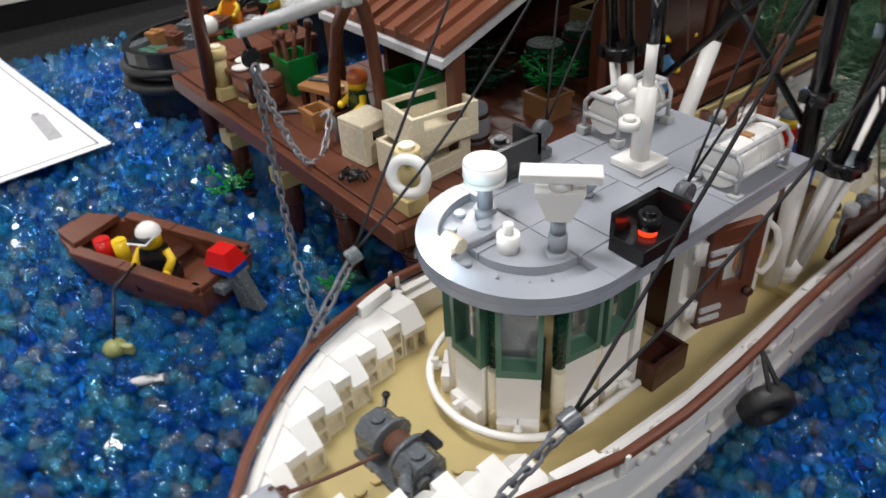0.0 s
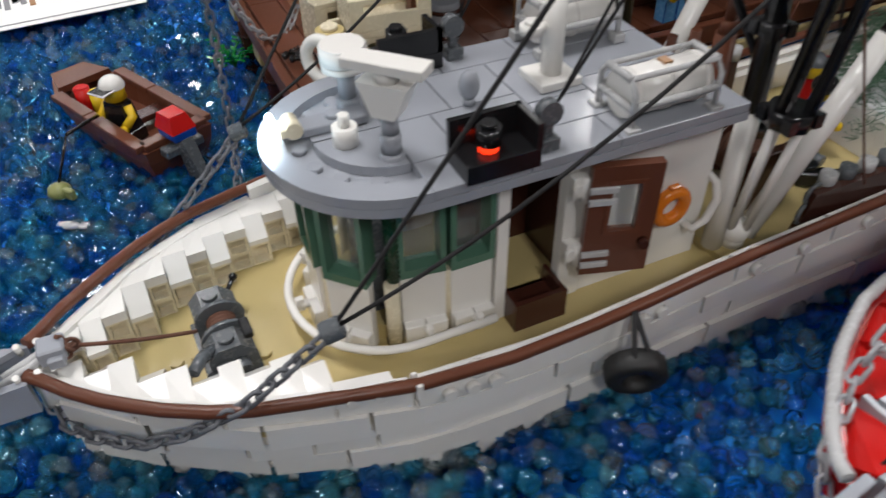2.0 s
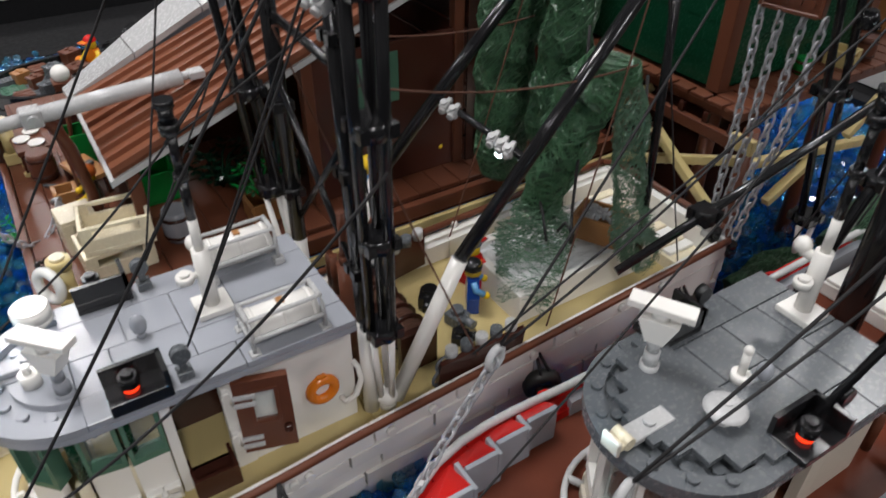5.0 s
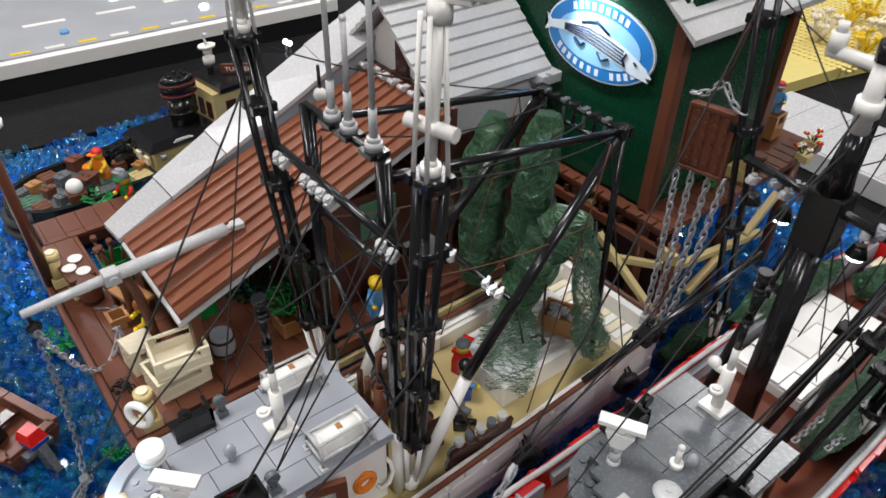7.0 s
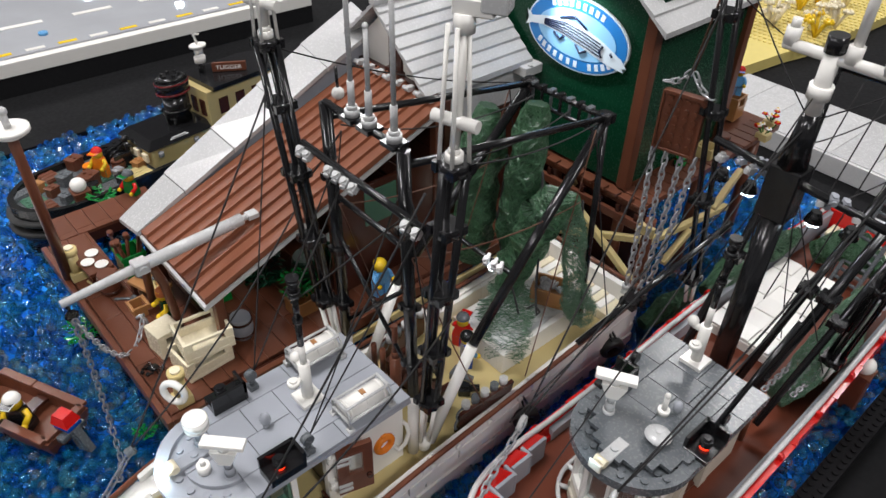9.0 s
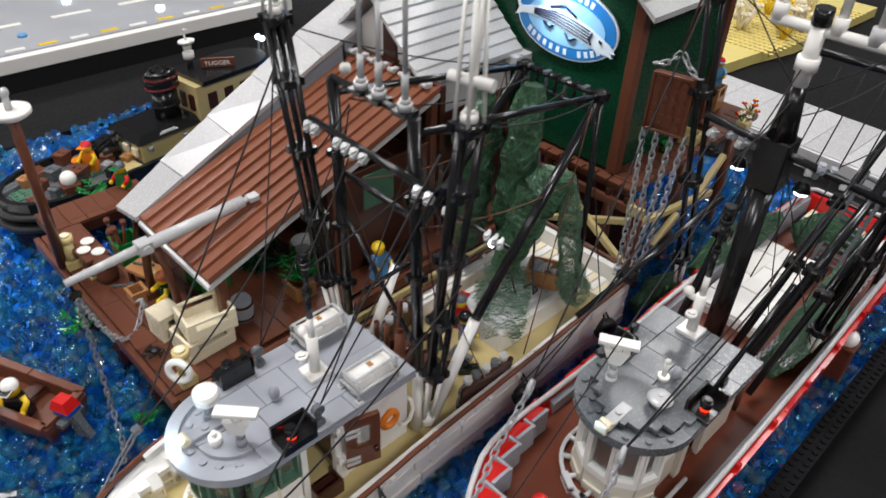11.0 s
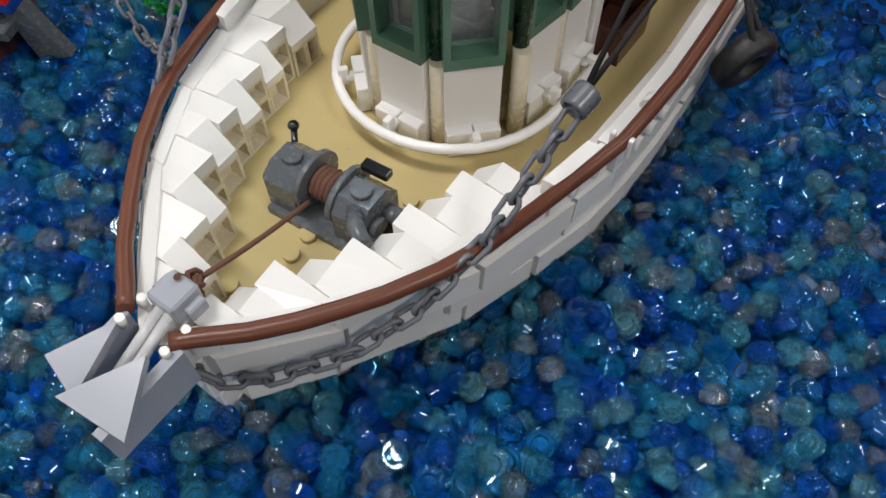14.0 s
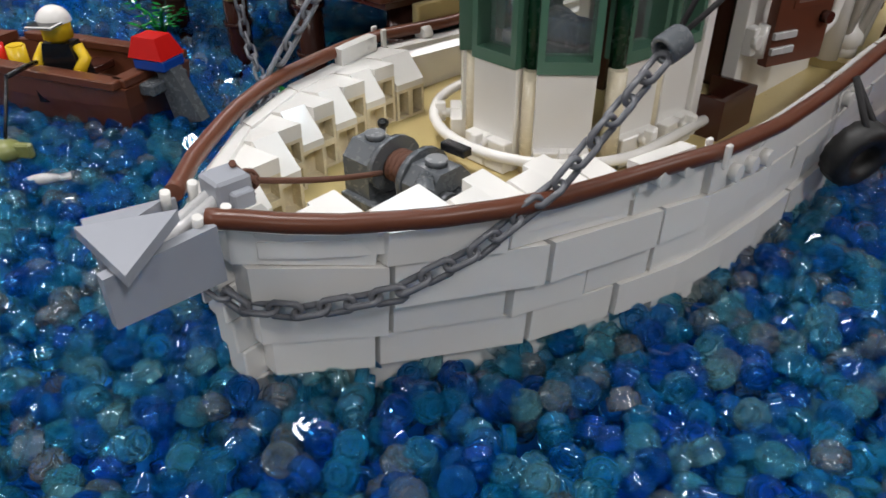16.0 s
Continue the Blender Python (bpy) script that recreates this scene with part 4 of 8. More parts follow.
# ---- nets, hold and gear on the aft deck ----
def netting(name, pts, radii, label, seed, strands=90, x=0, y=0, z=0, loose=0.0, category="net"):
    """A lumpy hanging net: a soft body wrapped in many knotted strands."""
    rng = random.Random(seed)
    pts = [Vector(p) for p in pts]
    net = thing(name, label, category)
    bm = nb()
    seg = 16
    n = len(pts) * 4
    rows = []
    for i in range(n + 1):
        f = i / n * (len(pts) - 1)
        k = min(int(f), len(pts) - 2)
        c = pts[k].lerp(pts[k + 1], f - k)
        r = radii[k] * (1 - f + k) + radii[k + 1] * (f - k)
        u, w = frame_of(pts[k + 1] - pts[k])
        rows.append([bm.verts.new(c + (u * math.cos(a) + w * math.sin(a)) * r * (0.9 + 0.42 * noise.noise(c * 0.45 + Vector((math.cos(a) * 1.3, math.sin(a) * 1.3, seed))) + 0.16 * noise.noise(c * 1.3 + Vector((math.cos(a) * 3, math.sin(a) * 3, seed))))) for a in [2 * math.pi * j / seg for j in range(seg)]])
    for A, B in zip(rows, rows[1:]):
        for j in range(seg):
            bm.faces.new((A[j], A[(j + 1) % seg], B[(j + 1) % seg], B[j])).smooth = True
    bm.faces.new(rows[0][::-1])
    bm.faces.new(rows[-1])
    core = [[v.co.copy() for v in row] for row in rows]
    if not loose:
        part("body", bm, NET, net)
    else:
        bm.free()
    verts, faces = [], []

    def strand(path, r):
        b0 = len(verts)
        for i, p in enumerate(path):
            d = (path[min(i + 1, len(path) - 1)] - path[max(i - 1, 0)])
            u, w = frame_of(d if d.length > 1e-6 else Vector((0, 0, 1)))
            for a in (0, 2.094, 4.189):
                verts.append((p + (u * math.cos(a) + w * math.sin(a)) * r) * U)
        for i in range(len(path) - 1):
            for k in range(3):
                a, b = b0 + i * 3 + k, b0 + i * 3 + (k + 1) % 3
                faces.append((a, b, b + 3, a + 3))

    for s in range(int(strands * 1.7)):
        i, j = rng.randrange(n + 1), rng.uniform(0, seg)
        di, dj = rng.choice((-1, 1)) * rng.uniform(0.4, 1.0), rng.choice((-1, 1)) * rng.uniform(0.5, 1.2)
        path = []
        fi, fj = float(i), j
        for q in range(14):
            if not 0 <= fi <= n:
                break
            k = int(min(fi, n - 1))
            a, b = core[k][int(fj) % seg], core[k][(int(fj) + 1) % seg]
            c = core[min(k + 1, n)][int(fj) % seg]
            p = a.lerp(b, fj - math.floor(fj)).lerp(c, (fi - k) * 0.5)
            ctr = sum((v for v in core[k]), Vector()) / seg
            out = (p - ctr)
            p = p + out.normalized() * (0.07 + (rng.uniform(-loose, loose) if loose else 0.03 * math.sin(q)))
            path.append(p)
            fi += di * 0.6
            fj += dj * 0.6
        if len(path) > 2:
            strand(path, 0.024 if loose else 0.03)
    me = bpy.data.meshes.new("netting_mesh")
    me.from_pydata(verts, [], faces)
    me.materials.append(NETSHEEN if loose else NETLIGHT)
    o = new("netting_mesh", me)
    o.parent = net
    o["kind"] = "stuff"
    return net


# loose twine: white reflections are put into this paler colour
NETSHEEN = mat("sheen_paled_green_twine", (0.11, 0.2, 0.13), 0.25)
NETLIGHT = mat("light_green_twine", (0.05, 0.125, 0.062), 0.3)
netting("fishing_net", ((-7.4, 50.6, 28.4), (-7.4, 50.2, 26.6), (-7.4, 49.8, 22.5), (-7.3, 49.5, 17.5), (-7.4, 49.3, 13.2), (-7.4, 49.2, 10.4)), (1.0, 1.9, 2.3, 2.2, 2.0, 1.2), "dark green fishing net gathered and hung from the gantry", 3, 760)
netting("fishing_net", ((-2.2, 51.4, 30.4), (-2.2, 51.0, 27.6), (-2.2, 50.6, 23), (-2.3, 50.4, 18), (-2.6, 50.2, 14.2)), (1.0, 1.8, 2.1, 2.0, 1.3), "dark green fishing net bundle hanging from the gantry", 5, 620)
netting("fishing_net", ((3.4, 51.0, 21.6), (2.6, 50.6, 22.9), (1.3, 50.0, 21.0), (0.2, 49.4, 17.6), (-0.8, 49.0, 13.6), (-1.2, 48.8, 10.6)), (1.1, 1.6, 2.0, 2.1, 2.0, 1.5), "green netting slung over a line above the ice", 9, 760)
netting("fishing_net", ((-1.2, 48.8, 11.4), (-0.8, 48.2, 9.6), (0.4, 47.2, 8.2), (1.8, 45.6, 6.8), (2.8, 44.4, 5.8)), (1.7, 2.3, 2.5, 2.2, 1.5), "loose green netting, paled for its sheen, spilling onto the ice", 15, 190, loose=0.6)
netting("fishing_net", ((3.2, 51.2, 21.8), (4.0, 51.4, 19.5), (4.4, 51.6, 16), (4.4, 52.0, 12.8)), (0.8, 1.1, 1.1, 0.9), "green netting hanging over the stern", 12, 220, loose=0.2)
netting("fishing_net", ((4.4, 52.0, 13.2), (4.6, 52.6, 11.0), (4.8, 53.4, 9.0), (5.0, 54.4, 8.0)), (0.9, 1.4, 1.5, 1.1), "loose clear-looking netting over the stern tiles", 13, 160, loose=0.4)
def netcord(pts):
    bm = nb()
    tube(bm, pts, 0.11, 6)
    return solo("rope", bm, STRING, "black rope looped round the fishing net", "rope")


for pts in (((0.5, 50, 25), (1.8, 49.2, 18), (2.6, 48.5, 13), (3.8, 47.6, 11), (4.6, 47.0, 12.4), (4.4, 46.3, 13.6), (3.2, 46.8, 12.0)), ((3.2, 53, 22), (4.4, 52.6, 17), (4.9, 53.4, 13.5), (4.2, 54.2, 12.2), (3.4, 53.8, 13.6)), ((-4.8, 51, 24), (-4.0, 49.2, 17), (-1.8, 48.6, 13), (0.8, 47.4, 12), (2.2, 46.8, 10.5))):
    netcord(pts)


hold = thing("ice_hold", "white ice hold with tiled rim on the aft deck", "hold", 0, 50.5, 4.75)
for b in ((-4.2, -6.6, 0.02, -3.5, 6.6, 2.6), (2.6, -6.6, 0.02, 3.3, 6.6, 2.6), (-3.5, -6.6, 0.02, 2.6, -5.9, 2.6), (-3.5, 5.9, 0.02, 2.6, 6.6, 2.6)):
    bm = nb()
    box(bm, *b, 0.04)
    part("side", bm, WHITE, hold)
bm = nb()
seg = 26
grid = [[bm.verts.new((-3.5 + 6.1 * i / seg, -5.9 + 11.8 * j / seg, 2.15 + 0.5 * noise.noise(Vector((i * 0.35, j * 0.35, 2))) + 0.16 * noise.noise(Vector((i * 1.7, j * 1.7, 5))))) for j in range(seg + 1)] for i in range(seg + 1)]
for i in range(seg):
    for j in range(seg):
        bm.faces.new((grid[i][j], grid[i + 1][j], grid[i + 1][j + 1], grid[i][j + 1]))
part("ice", bm, mat("ice_white_plastic", (0.82, 0.84, 0.84), 0.25, vary=0.1, bump=0.5, scale=150), hold, "rough white ice")
fb = thing("fish_box", "brown fish box full of grey fish on the ice", "box", 0.4, 53.8, 7.45, 28)
for b in ((-1.9, -1.5, 0, 1.9, 1.5, 0.3), (-1.9, -1.5, 0.3, -1.6, 1.5, 2.0), (1.6, -1.5, 0.3, 1.9, 1.5, 2.0), (-1.6, -1.5, 0.3, 1.6, -1.2, 2.0), (-1.6, 1.2, 0.3, 1.6, 1.5, 2.0)):
    bm = nb()
    box(bm, *b, 0.04)
    part("board", bm, NOUGAT, fb)
rng = random.Random(8)
for k in range(26):
    bm = nb()
    ball(bm, (0, 0, 0), 0.2, 8, 5)
    for v in bm.verts:
        v.co.x *= 2.4
    part("fish", bm, LGREY, fb, at=sp(rng.uniform(-1.2, 1.2), rng.uniform(-0.9, 0.9), 1.6 + rng.uniform(0, 0.4), rng.uniform(-20, 20), rng.uniform(-20, 20), rng.uniform(0, 180)))

for sx in (1, -1):
    td = thing("trawl_door", "dark brown trawl door leaning inside the gunwale", "trawl door", sx * 5.6, 35.4, 4.8, -sx * 6)
    bm = nb()
    hexa(bm, [(a, b, c) for a, b, c in ((-0.2, 0, 0), (0.2, 0, 0), (0.2, 6.2, 0.3), (-0.2, 6.2, 0.3), (sx * 0.3 - 0.2, 0.2, 2.6), (sx * 0.3 + 0.2, 0.2, 2.6), (sx * 0.3 + 0.2, 6.4, 3.4), (sx * 0.3 - 0.2, 6.4, 3.4))])
    part("board", bm, DBROWN, td)
    for k in range(5):
        bm = nb()
        cyl(bm, (-sx * 0.1, 1.2 + k * 1.1, 2.5 + 0.14 * k), (-sx * 0.1, 1.2 + k * 1.1, 3.3 + 0.14 * k), 0.42, 12)
        part("bobbin", bm, DGREY if k % 2 else LGREY, td)
    bm = nb()
    torus(bm, (0, 0.6, 2.2), (1, 0.2, 0), 0.6, 0.12, 14, 6)
    torus(bm, (0.1, 0.2, 1.2), (1, 0.4, 0), 0.55, 0.12, 14, 6)
    part("cable_coil", bm, DGREY, td)

drum = thing("net_drum", "brown and dark grey net winch behind the wheelhouse", "winch", 0, 35.6, 4.75)
for x in (-3.2, 3.0):
    bm = nb()
    box(bm, x - 0.3, -1.4, 0.02, x + 0.3, 1.4, 3.4, 0.06)
    part("cheek", bm, DBROWN, drum)
bm = nb()
cyl(bm, (-2.9, 0, 2.0), (2.7, 0, 2.0), 0.6, 12)
part("axle", bm, DGREY, drum)
for x in (-2.2, -0.9, 0.4, 1.7):
    bm = nb()
    for k in range(3):
        torus(bm, (x + 0.3 * k, 0, 2.0), (1, 0, 0), 1.0, 0.22, 16, 6)
    part("cable_wrap", bm, TWINE, drum)
    bm = nb()
    cyl(bm, (x - 0.25, 0, 2.0), (x - 0.1, 0, 2.0), 1.5, 18)
    part("flange", bm, DBROWN, drum)
for x, y, h in ((2.0, 31.4, 10.0), (0.2, 31.4, 5.8), (-1.8, 31.9, 4.6)):
    bm = nb()
    cyl(bm, (0, 0, 0), (0, 0, h), 0.5, 12)
    cyl(bm, (0, 0, h), (0, 0, h + 0.6), 0.36, 12)
    cyl(bm, (0, 0, h + 0.6), (0, 0, h + 3.6), 0.26, 12)
    solo("exhaust_pipe", bm, BROWN, "reddish-brown exhaust pipe behind the wheelhouse", "pipe", x, y, 4.78)
for (x, y, z, r, m_) in ((-2.0, 39.6, 4.9, 0.8, BLACK), (0.8, 40.2, 4.9, 0.7, DGREY), (2.6, 39.3, 4.9, 0.6, BLACK)):
    bm = nb()
    box(bm, -r, -r, 0, r, r, r * 1.4, 0.08)
    cyl(bm, (0, 0, r * 1.4), (0, 0, r * 2.0), r * 0.7)
    cyl(bm, (r, 0, r), (r + 0.9, 0, r), 0.35)
    solo("deck_machine", bm, m_, "small dark machine on the aft deck", "machine", x, y, z - 0.1, rz=20 * x)
# ---- fittings of the white boat ----
def roof_fittings(roof, boat2=False):
    bm = nb()
    if not boat2:
        cyl(bm, (-1.95, 15.2, 13.05), (-1.95, 15.2, 13.6), 0.5)
        cyl(bm, (-1.95, 15.2, 13.6), (-1.95, 15.2, 15.0), 0.36)
        post = part("radome_post", bm, GREY, roof)
        bm = nb()
        cyl(bm, (-1.95, 15.2, 14.9), (-1.95, 15.2, 15.15), 0.94, 24)
        cyl(bm, (-1.95, 15.2, 15.2), (-1.95, 15.2, 15.85), 0.97, 24)
        cyl(bm, (-1.95, 15.2, 15.85), (-1.95, 15.2, 15.92), 0.97, 24, 0.9)
        part("radome", bm, WHITE, post)
    x, y = (2.35, 15.5) if not boat2 else (-2.6, 16.0)
    bm = nb()
    cyl(bm, (x, y, 13.05), (x, y, 13.7), 0.5)
    cyl(bm, (x, y, 13.7), (x, y, 14.5), 0.4)
    cyl(bm, (x, y, 14.5), (x, y, 15.3), 0.32)
    post = part("radar_post", bm, GREY if not boat2 else LGREY, roof, "", sp(0, 0, 0) if boat2 else sp(-0.15, 0, -0.4))
    bm = nb()
    m = Matrix.Translation((x, y, 0)) @ Matrix.Rotation(math.radians(43 if not boat2 else 30), 4, "Z")
    hexa(bm, [m @ Vector(p) for p in ((-0.45, -0.5, 15.3), (0.45, -0.5, 15.3), (0.45, 0.5, 15.3), (-0.45, 0.5, 15.3), (-1.0, -0.5, 16.6), (1.0, -0.5, 16.6), (1.0, 0.5, 16.6), (-1.0, 0.5, 16.6))])
    cyl(bm, m @ Vector((0, 0, 16.6)), m @ Vector((0, 0, 17.0)), 0.45, mi=0)
    part("radar_housing", bm, WHITE, post)
    bm = nb()
    box(bm, -1.6, -0.5, 17.02, 1.6, 0.5, 17.42, 0.04, m=m)
    part("scanner", bm, WHITE, post)
    # front lamp on a bar
    bm = nb()
    box(bm, -0.5, 11.9, 13.07, 0.5, 14.6, 13.45, 0.05)
    for k in (14.1,):
        stud(bm, 0, k - 0.8, 13.45)
    bar = part("lamp_bar", bm, GREY if not boat2 else LGREY, roof)
    bm = nb()
    cyl(bm, (-0.5, 11.6, 13.45), (0.5, 11.6, 13.45), 0.35)
    box(bm, -0.45, 11.0, 13.2, 0.45, 11.8, 13.6, 0.05)
    part("clip", bm, CREAM, bar)
    bm = nb()
    box(bm, -0.55, 10.75, 13.1, 0.55, 10.98, 13.95, 0.06)
    part("front_lamp", bm, WHITELIGHT if not boat2 else SHADEWHITE, bar, "clear front lamp")
    if not boat2:
        bar.matrix_basis = sp(-0.9, 0.9, 0)
    if not boat2:
        bm = nb()
        cyl(bm, (0.62, 14.2, 13.05), (0.62, 14.2, 13.85), 0.5)
        cyl(bm, (0.62, 14.2, 13.85), (0.62, 14.2, 14.35), 0.22)
        part("vent_cap", bm, WHITE, roof)
        bm = nb()
        cyl(bm, (0, 19.8, 13.05), (0, 19.8, 13.35), 0.25)
        ball(bm, (0, 19.8, 13.95), 0.45, sz=1.45)
        part("dome", bm, GREY, roof)
    else:
        bm = nb()
        cyl(bm, (1.6, 16.5, 13.05), (1.6, 16.5, 13.6), 0.5)
        cyl(bm, (1.6, 16.5, 13.6), (1.6, 16.5, 14.1), 0.6, 18, 1.05)
        ball(bm, (1.6, 16.5, 14.1), 1.05, 18, 5, 0.35, lo=0)
        cyl(bm, (1.6, 16.5, 14.4), (1.6, 16.5, 14.55), 0.25)
        part("dish", bm, LGREY, roof)
        bm = nb()
        cyl(bm, (0.2, 19.6, 13.05), (0.2, 19.6, 13.5), 0.5)
        cyl(bm, (0.2, 19.6, 13.5), (0.2, 19.6, 14.9), 0.22)
        ball(bm, (0.2, 19.6, 15.0), 0.27)
        part("vent_cap", bm, WHITE, roof)
        bm = nb()
        ball(bm, (0.9, 20.4, 13.8), 0.42, sz=1.4)
        part("dome", bm, GREY, roof)
        # one plate higher, with a stepped outline
        half = [(0.0, 12.6), (1.0, 12.6), (1.0, 13.1), (2.0, 13.1), (2.0, 14.0), (3.0, 14.0), (3.0, 15.0), (3.9, 15.0), (3.9, 16.6), (4.4, 16.6), (4.4, 18.0)]
        bm = nb()
        prism(bm, [(-x, y) for x, y in half[1:][::-1]] + [(x, y) for x, y in half[1:]], 13.07, 13.38)
        part("step_plate", bm, DGREY, roof, "stepped dark grey roof plate")
        for k in range(7):
            bm = nb()
            x, y = arc(0, 16, 4.35, 200 + k * 23, 200 + k * 23, 1)[0]
            stud(bm, x, y, 13.05)
            part("stud", bm, DGREY, roof)
    # navigation lamp boxes
    for sx, lit in ((1, REDLIGHT), (-1, GREENLIGHT)):
        xi, xo, ya, yb, zb = (3.45, 5.25, 17.2, 20.2, 13.85) if not boat2 else (3.2, 5.3, 17.6, 20.7, 13.5)
        x0, x1 = sorted((sx * xi, sx * xo))
        bm = nb()
        box(bm, x0, ya, 13.07, x1, yb, zb, 0.03)
        box(bm, min(sx * xi, sx * (xi + 0.25)), ya, zb, max(sx * xi, sx * (xi + 0.25)), yb, zb + 1.05)
        box(bm, x0, yb - 0.25, zb, x1, yb, zb + 1.05)
        b = part("lamp_box", bm, BLACK, roof)
        lx, ly = sx * (xi + xo + 0.2) / 2, ya + 1.2
        bm = nb()
        cyl(bm, (lx, ly, zb + 0.01), (lx, ly, zb + 0.3), 0.38)
        part("lamp", bm, lit, b, "glowing red lamp" if sx > 0 else "glowing green lamp")
        bm = nb()
        cyl(bm, (lx, ly, zb + 0.3), (lx, ly, zb + 0.95), 0.48)
        cyl(bm, (lx, ly, zb + 0.95), (lx, ly, zb + 1.15), 0.3)
        part("cap", bm, BLACK, b)
        bm = nb()
        x = sx * 4.2
        box(bm, x - 0.4, yb + 0.4, 13.07, x + 0.4, yb + 1.2, 13.6, 0.04)
        box(bm, x - 0.15, yb + 0.6, 13.6, x + 0.15, yb + 1.0, 14.5, 0.04)
        cyl(bm, (x - 0.25, yb + 0.8, 14.6), (x + 0.25, yb + 0.8, 14.6), 0.5, 12)
        part("pulley", bm, DGREY if not boat2 else BLACK, roof)
    # signal mast
    bm = nb()
    box(bm, -1, 22.5, 13.07, 1, 24.5, 13.45, 0.04)
    base = part("mast_base", bm, WHITE, roof)
    bm = nb()
    cyl(bm, (0, 23.5, 13.45), (0, 23.5, 17.2), 0.48)
    cyl(bm, (0, 23.5, 17.2), (0, 23.5, 19.2), 0.27)
    cyl(bm, (0, 23.2, 15.6), (0, 22.2, 15.6), 0.2)
    cyl(bm, (0, 22.4, 15.4), (0, 22.4, 15.8), 0.5)
    cyl(bm, (0, 22.4, 15.8), (0, 22.4, 16.0), 0.3)
    cyl(bm, (-0.3, 23.5, 16.6), (-1.1, 23.5, 16.6), 0.3)
    ball(bm, (-1.2, 23.5, 16.9), 0.5)
    part("signal_mast", bm, WHITE, base)
    bm = nb()
    for z0, z1, r in ((19.2, 21.6, 0.27), (21.6, 22.0, 0.4), (22.0, 24.2, 0.25), (24.2, 24.8, 0.5), (24.8, 25.6, 0.38), (25.6, 26.0, 0.5)):
        cyl(bm, (0, 23.5, z0), (0, 23.5, z1), r)
    part("mast_top", bm, BLACK, base)
    base.matrix_basis = sp(-0.35, 0.4, 0) if not boat2 else sp(-1.3, 3.2, 0)
    # life rafts in cradles
    if not boat2:
        for sx in (1, -1):
            x = sx * 3.45
            bm = nb()
            cyl(bm, (x, 24.75, 14.35), (x, 28.55, 14.35), 0.98, 24)
            for yy in (25.0, 26.65, 28.3):
                cyl(bm, (x, yy - 0.1, 14.35), (x, yy + 0.1, 14.35), 1.03, 24)
            raft = part("raft_canister", bm, WHITE, roof)
            bm = nb()
            box(bm, x - 0.25, 26.5, 15.3, x + 0.25, 26.9, 15.42)
            part("label_square", bm, NOUGAT, raft)
            bm = nb()
            for s in (-1, 1):
                tube(bm, [(x + s * 1.15, 24.6, 13.2), (x + s * 1.15, 24.6, 14.9), (x + s * 0.75, 24.6, 15.35), (x + s * 0.75, 28.7, 15.35), (x + s * 1.15, 28.7, 14.9), (x + s * 1.15, 28.7, 13.2)], 0.12, 8)
                tube(bm, [(x + s * 1.15, 24.6, 14.3), (x + s * 1.15, 28.7, 14.3)], 0.16, 8)
                for yy in (24.6, 28.7):
                    box(bm, x + s * 1.15 - 0.3, yy - 0.3, 13.07, x + s * 1.15 + 0.3, yy + 0.3, 13.5, 0.04)
            for yy in (24.6, 28.7):
                tube(bm, [(x - 0.8, yy, 15.35), (x + 0.8, yy, 15.35)], 0.16, 8)
                tube(bm, [(x - 1.15, yy, 14.2), (x + 1.15, yy, 14.2)], 0.16, 8)
            part("cradle", bm, LGREY, raft)
            raft.matrix_basis = sp(0, 0, -0.3) if sx > 0 else sp(0, 0, 0)


roof_fittings(roof1)
roof_fittings(roof2, True)

# ---- doors, winch, anchor of the white boat ----
bm = nb()
m = Matrix.Translation((4.75, 23.0, 0.75)) @ Matrix.Rotation(math.radians(-17), 4, "Z")
for b in ((0, 0, 5.7, 0.45, 0.75, 11.4), (0, 2.35, 5.7, 0.45, 3.0, 11.4), (0, 0.75, 5.7, 0.45, 2.35, 7.9), (0, 0.75, 10.7, 0.45, 2.35, 11.4)):
    box(bm, *b, m=m)
door = part("door", bm, BROWN, boat1, "open reddish-brown cabin door with a small window")
bm = nb()
for b in ((0.05, 0.75, 7.9, 0.5, 0.95, 10.7), (0.05, 2.15, 7.9, 0.5, 2.35, 10.7), (0.05, 0.95, 7.9, 0.5, 2.15, 8.1), (0.05, 0.95, 10.5, 0.5, 2.15, 10.7)):
    box(bm, *b, m=m)
part("window_frame", bm, BROWN, door)
bm = nb()
box(bm, 0.2, 0.95, 8.1, 0.26, 2.15, 10.5, m=m)
part("pane", bm, GLASS, door).visible_shadow = False
bm = nb()
cyl(bm, m @ Vector((0.45, 2.6, 7.4)), m @ Vector((0.8, 2.6, 7.4)), 0.24)
part("door_knob", bm, DBROWN, door)
for z in (6.2, 6.8, 9.6, 10.2):
    bm = nb()
    box(bm, 0.45, -0.05, z, 0.62, 1.15, z + 0.28, 0.02, m=m)
    part("hinge_bar", bm, LGREY, door)
for z in (6.85, 10.35):
    bm = nb()
    box(bm, 4.25, 22.4, z, 4.7, 23.0, z + 1.1, 0.05)
    cyl(bm, (4.75, 22.95, z - 0.1), (4.75, 22.95, z + 1.2), 0.24)
    cyl(bm, (4.6, 22.6, z + 0.55), (4.85, 22.6, z + 0.55), 0.28)
    part("hinge", bm, WHITE, door)
bm = nb()
for b in ((3.4, 19.7, DF, 5.3, 22.3, 5.1), (5.05, 19.7, 5.1, 5.3, 22.3, 5.9), (3.4, 19.7, 5.1, 5.05, 19.9, 5.9), (3.4, 22.1, 5.1, 5.05, 22.3, 5.9)):
    box(bm, *b)
part("door_step", bm, DBROWN, boat1)
bm = nb()
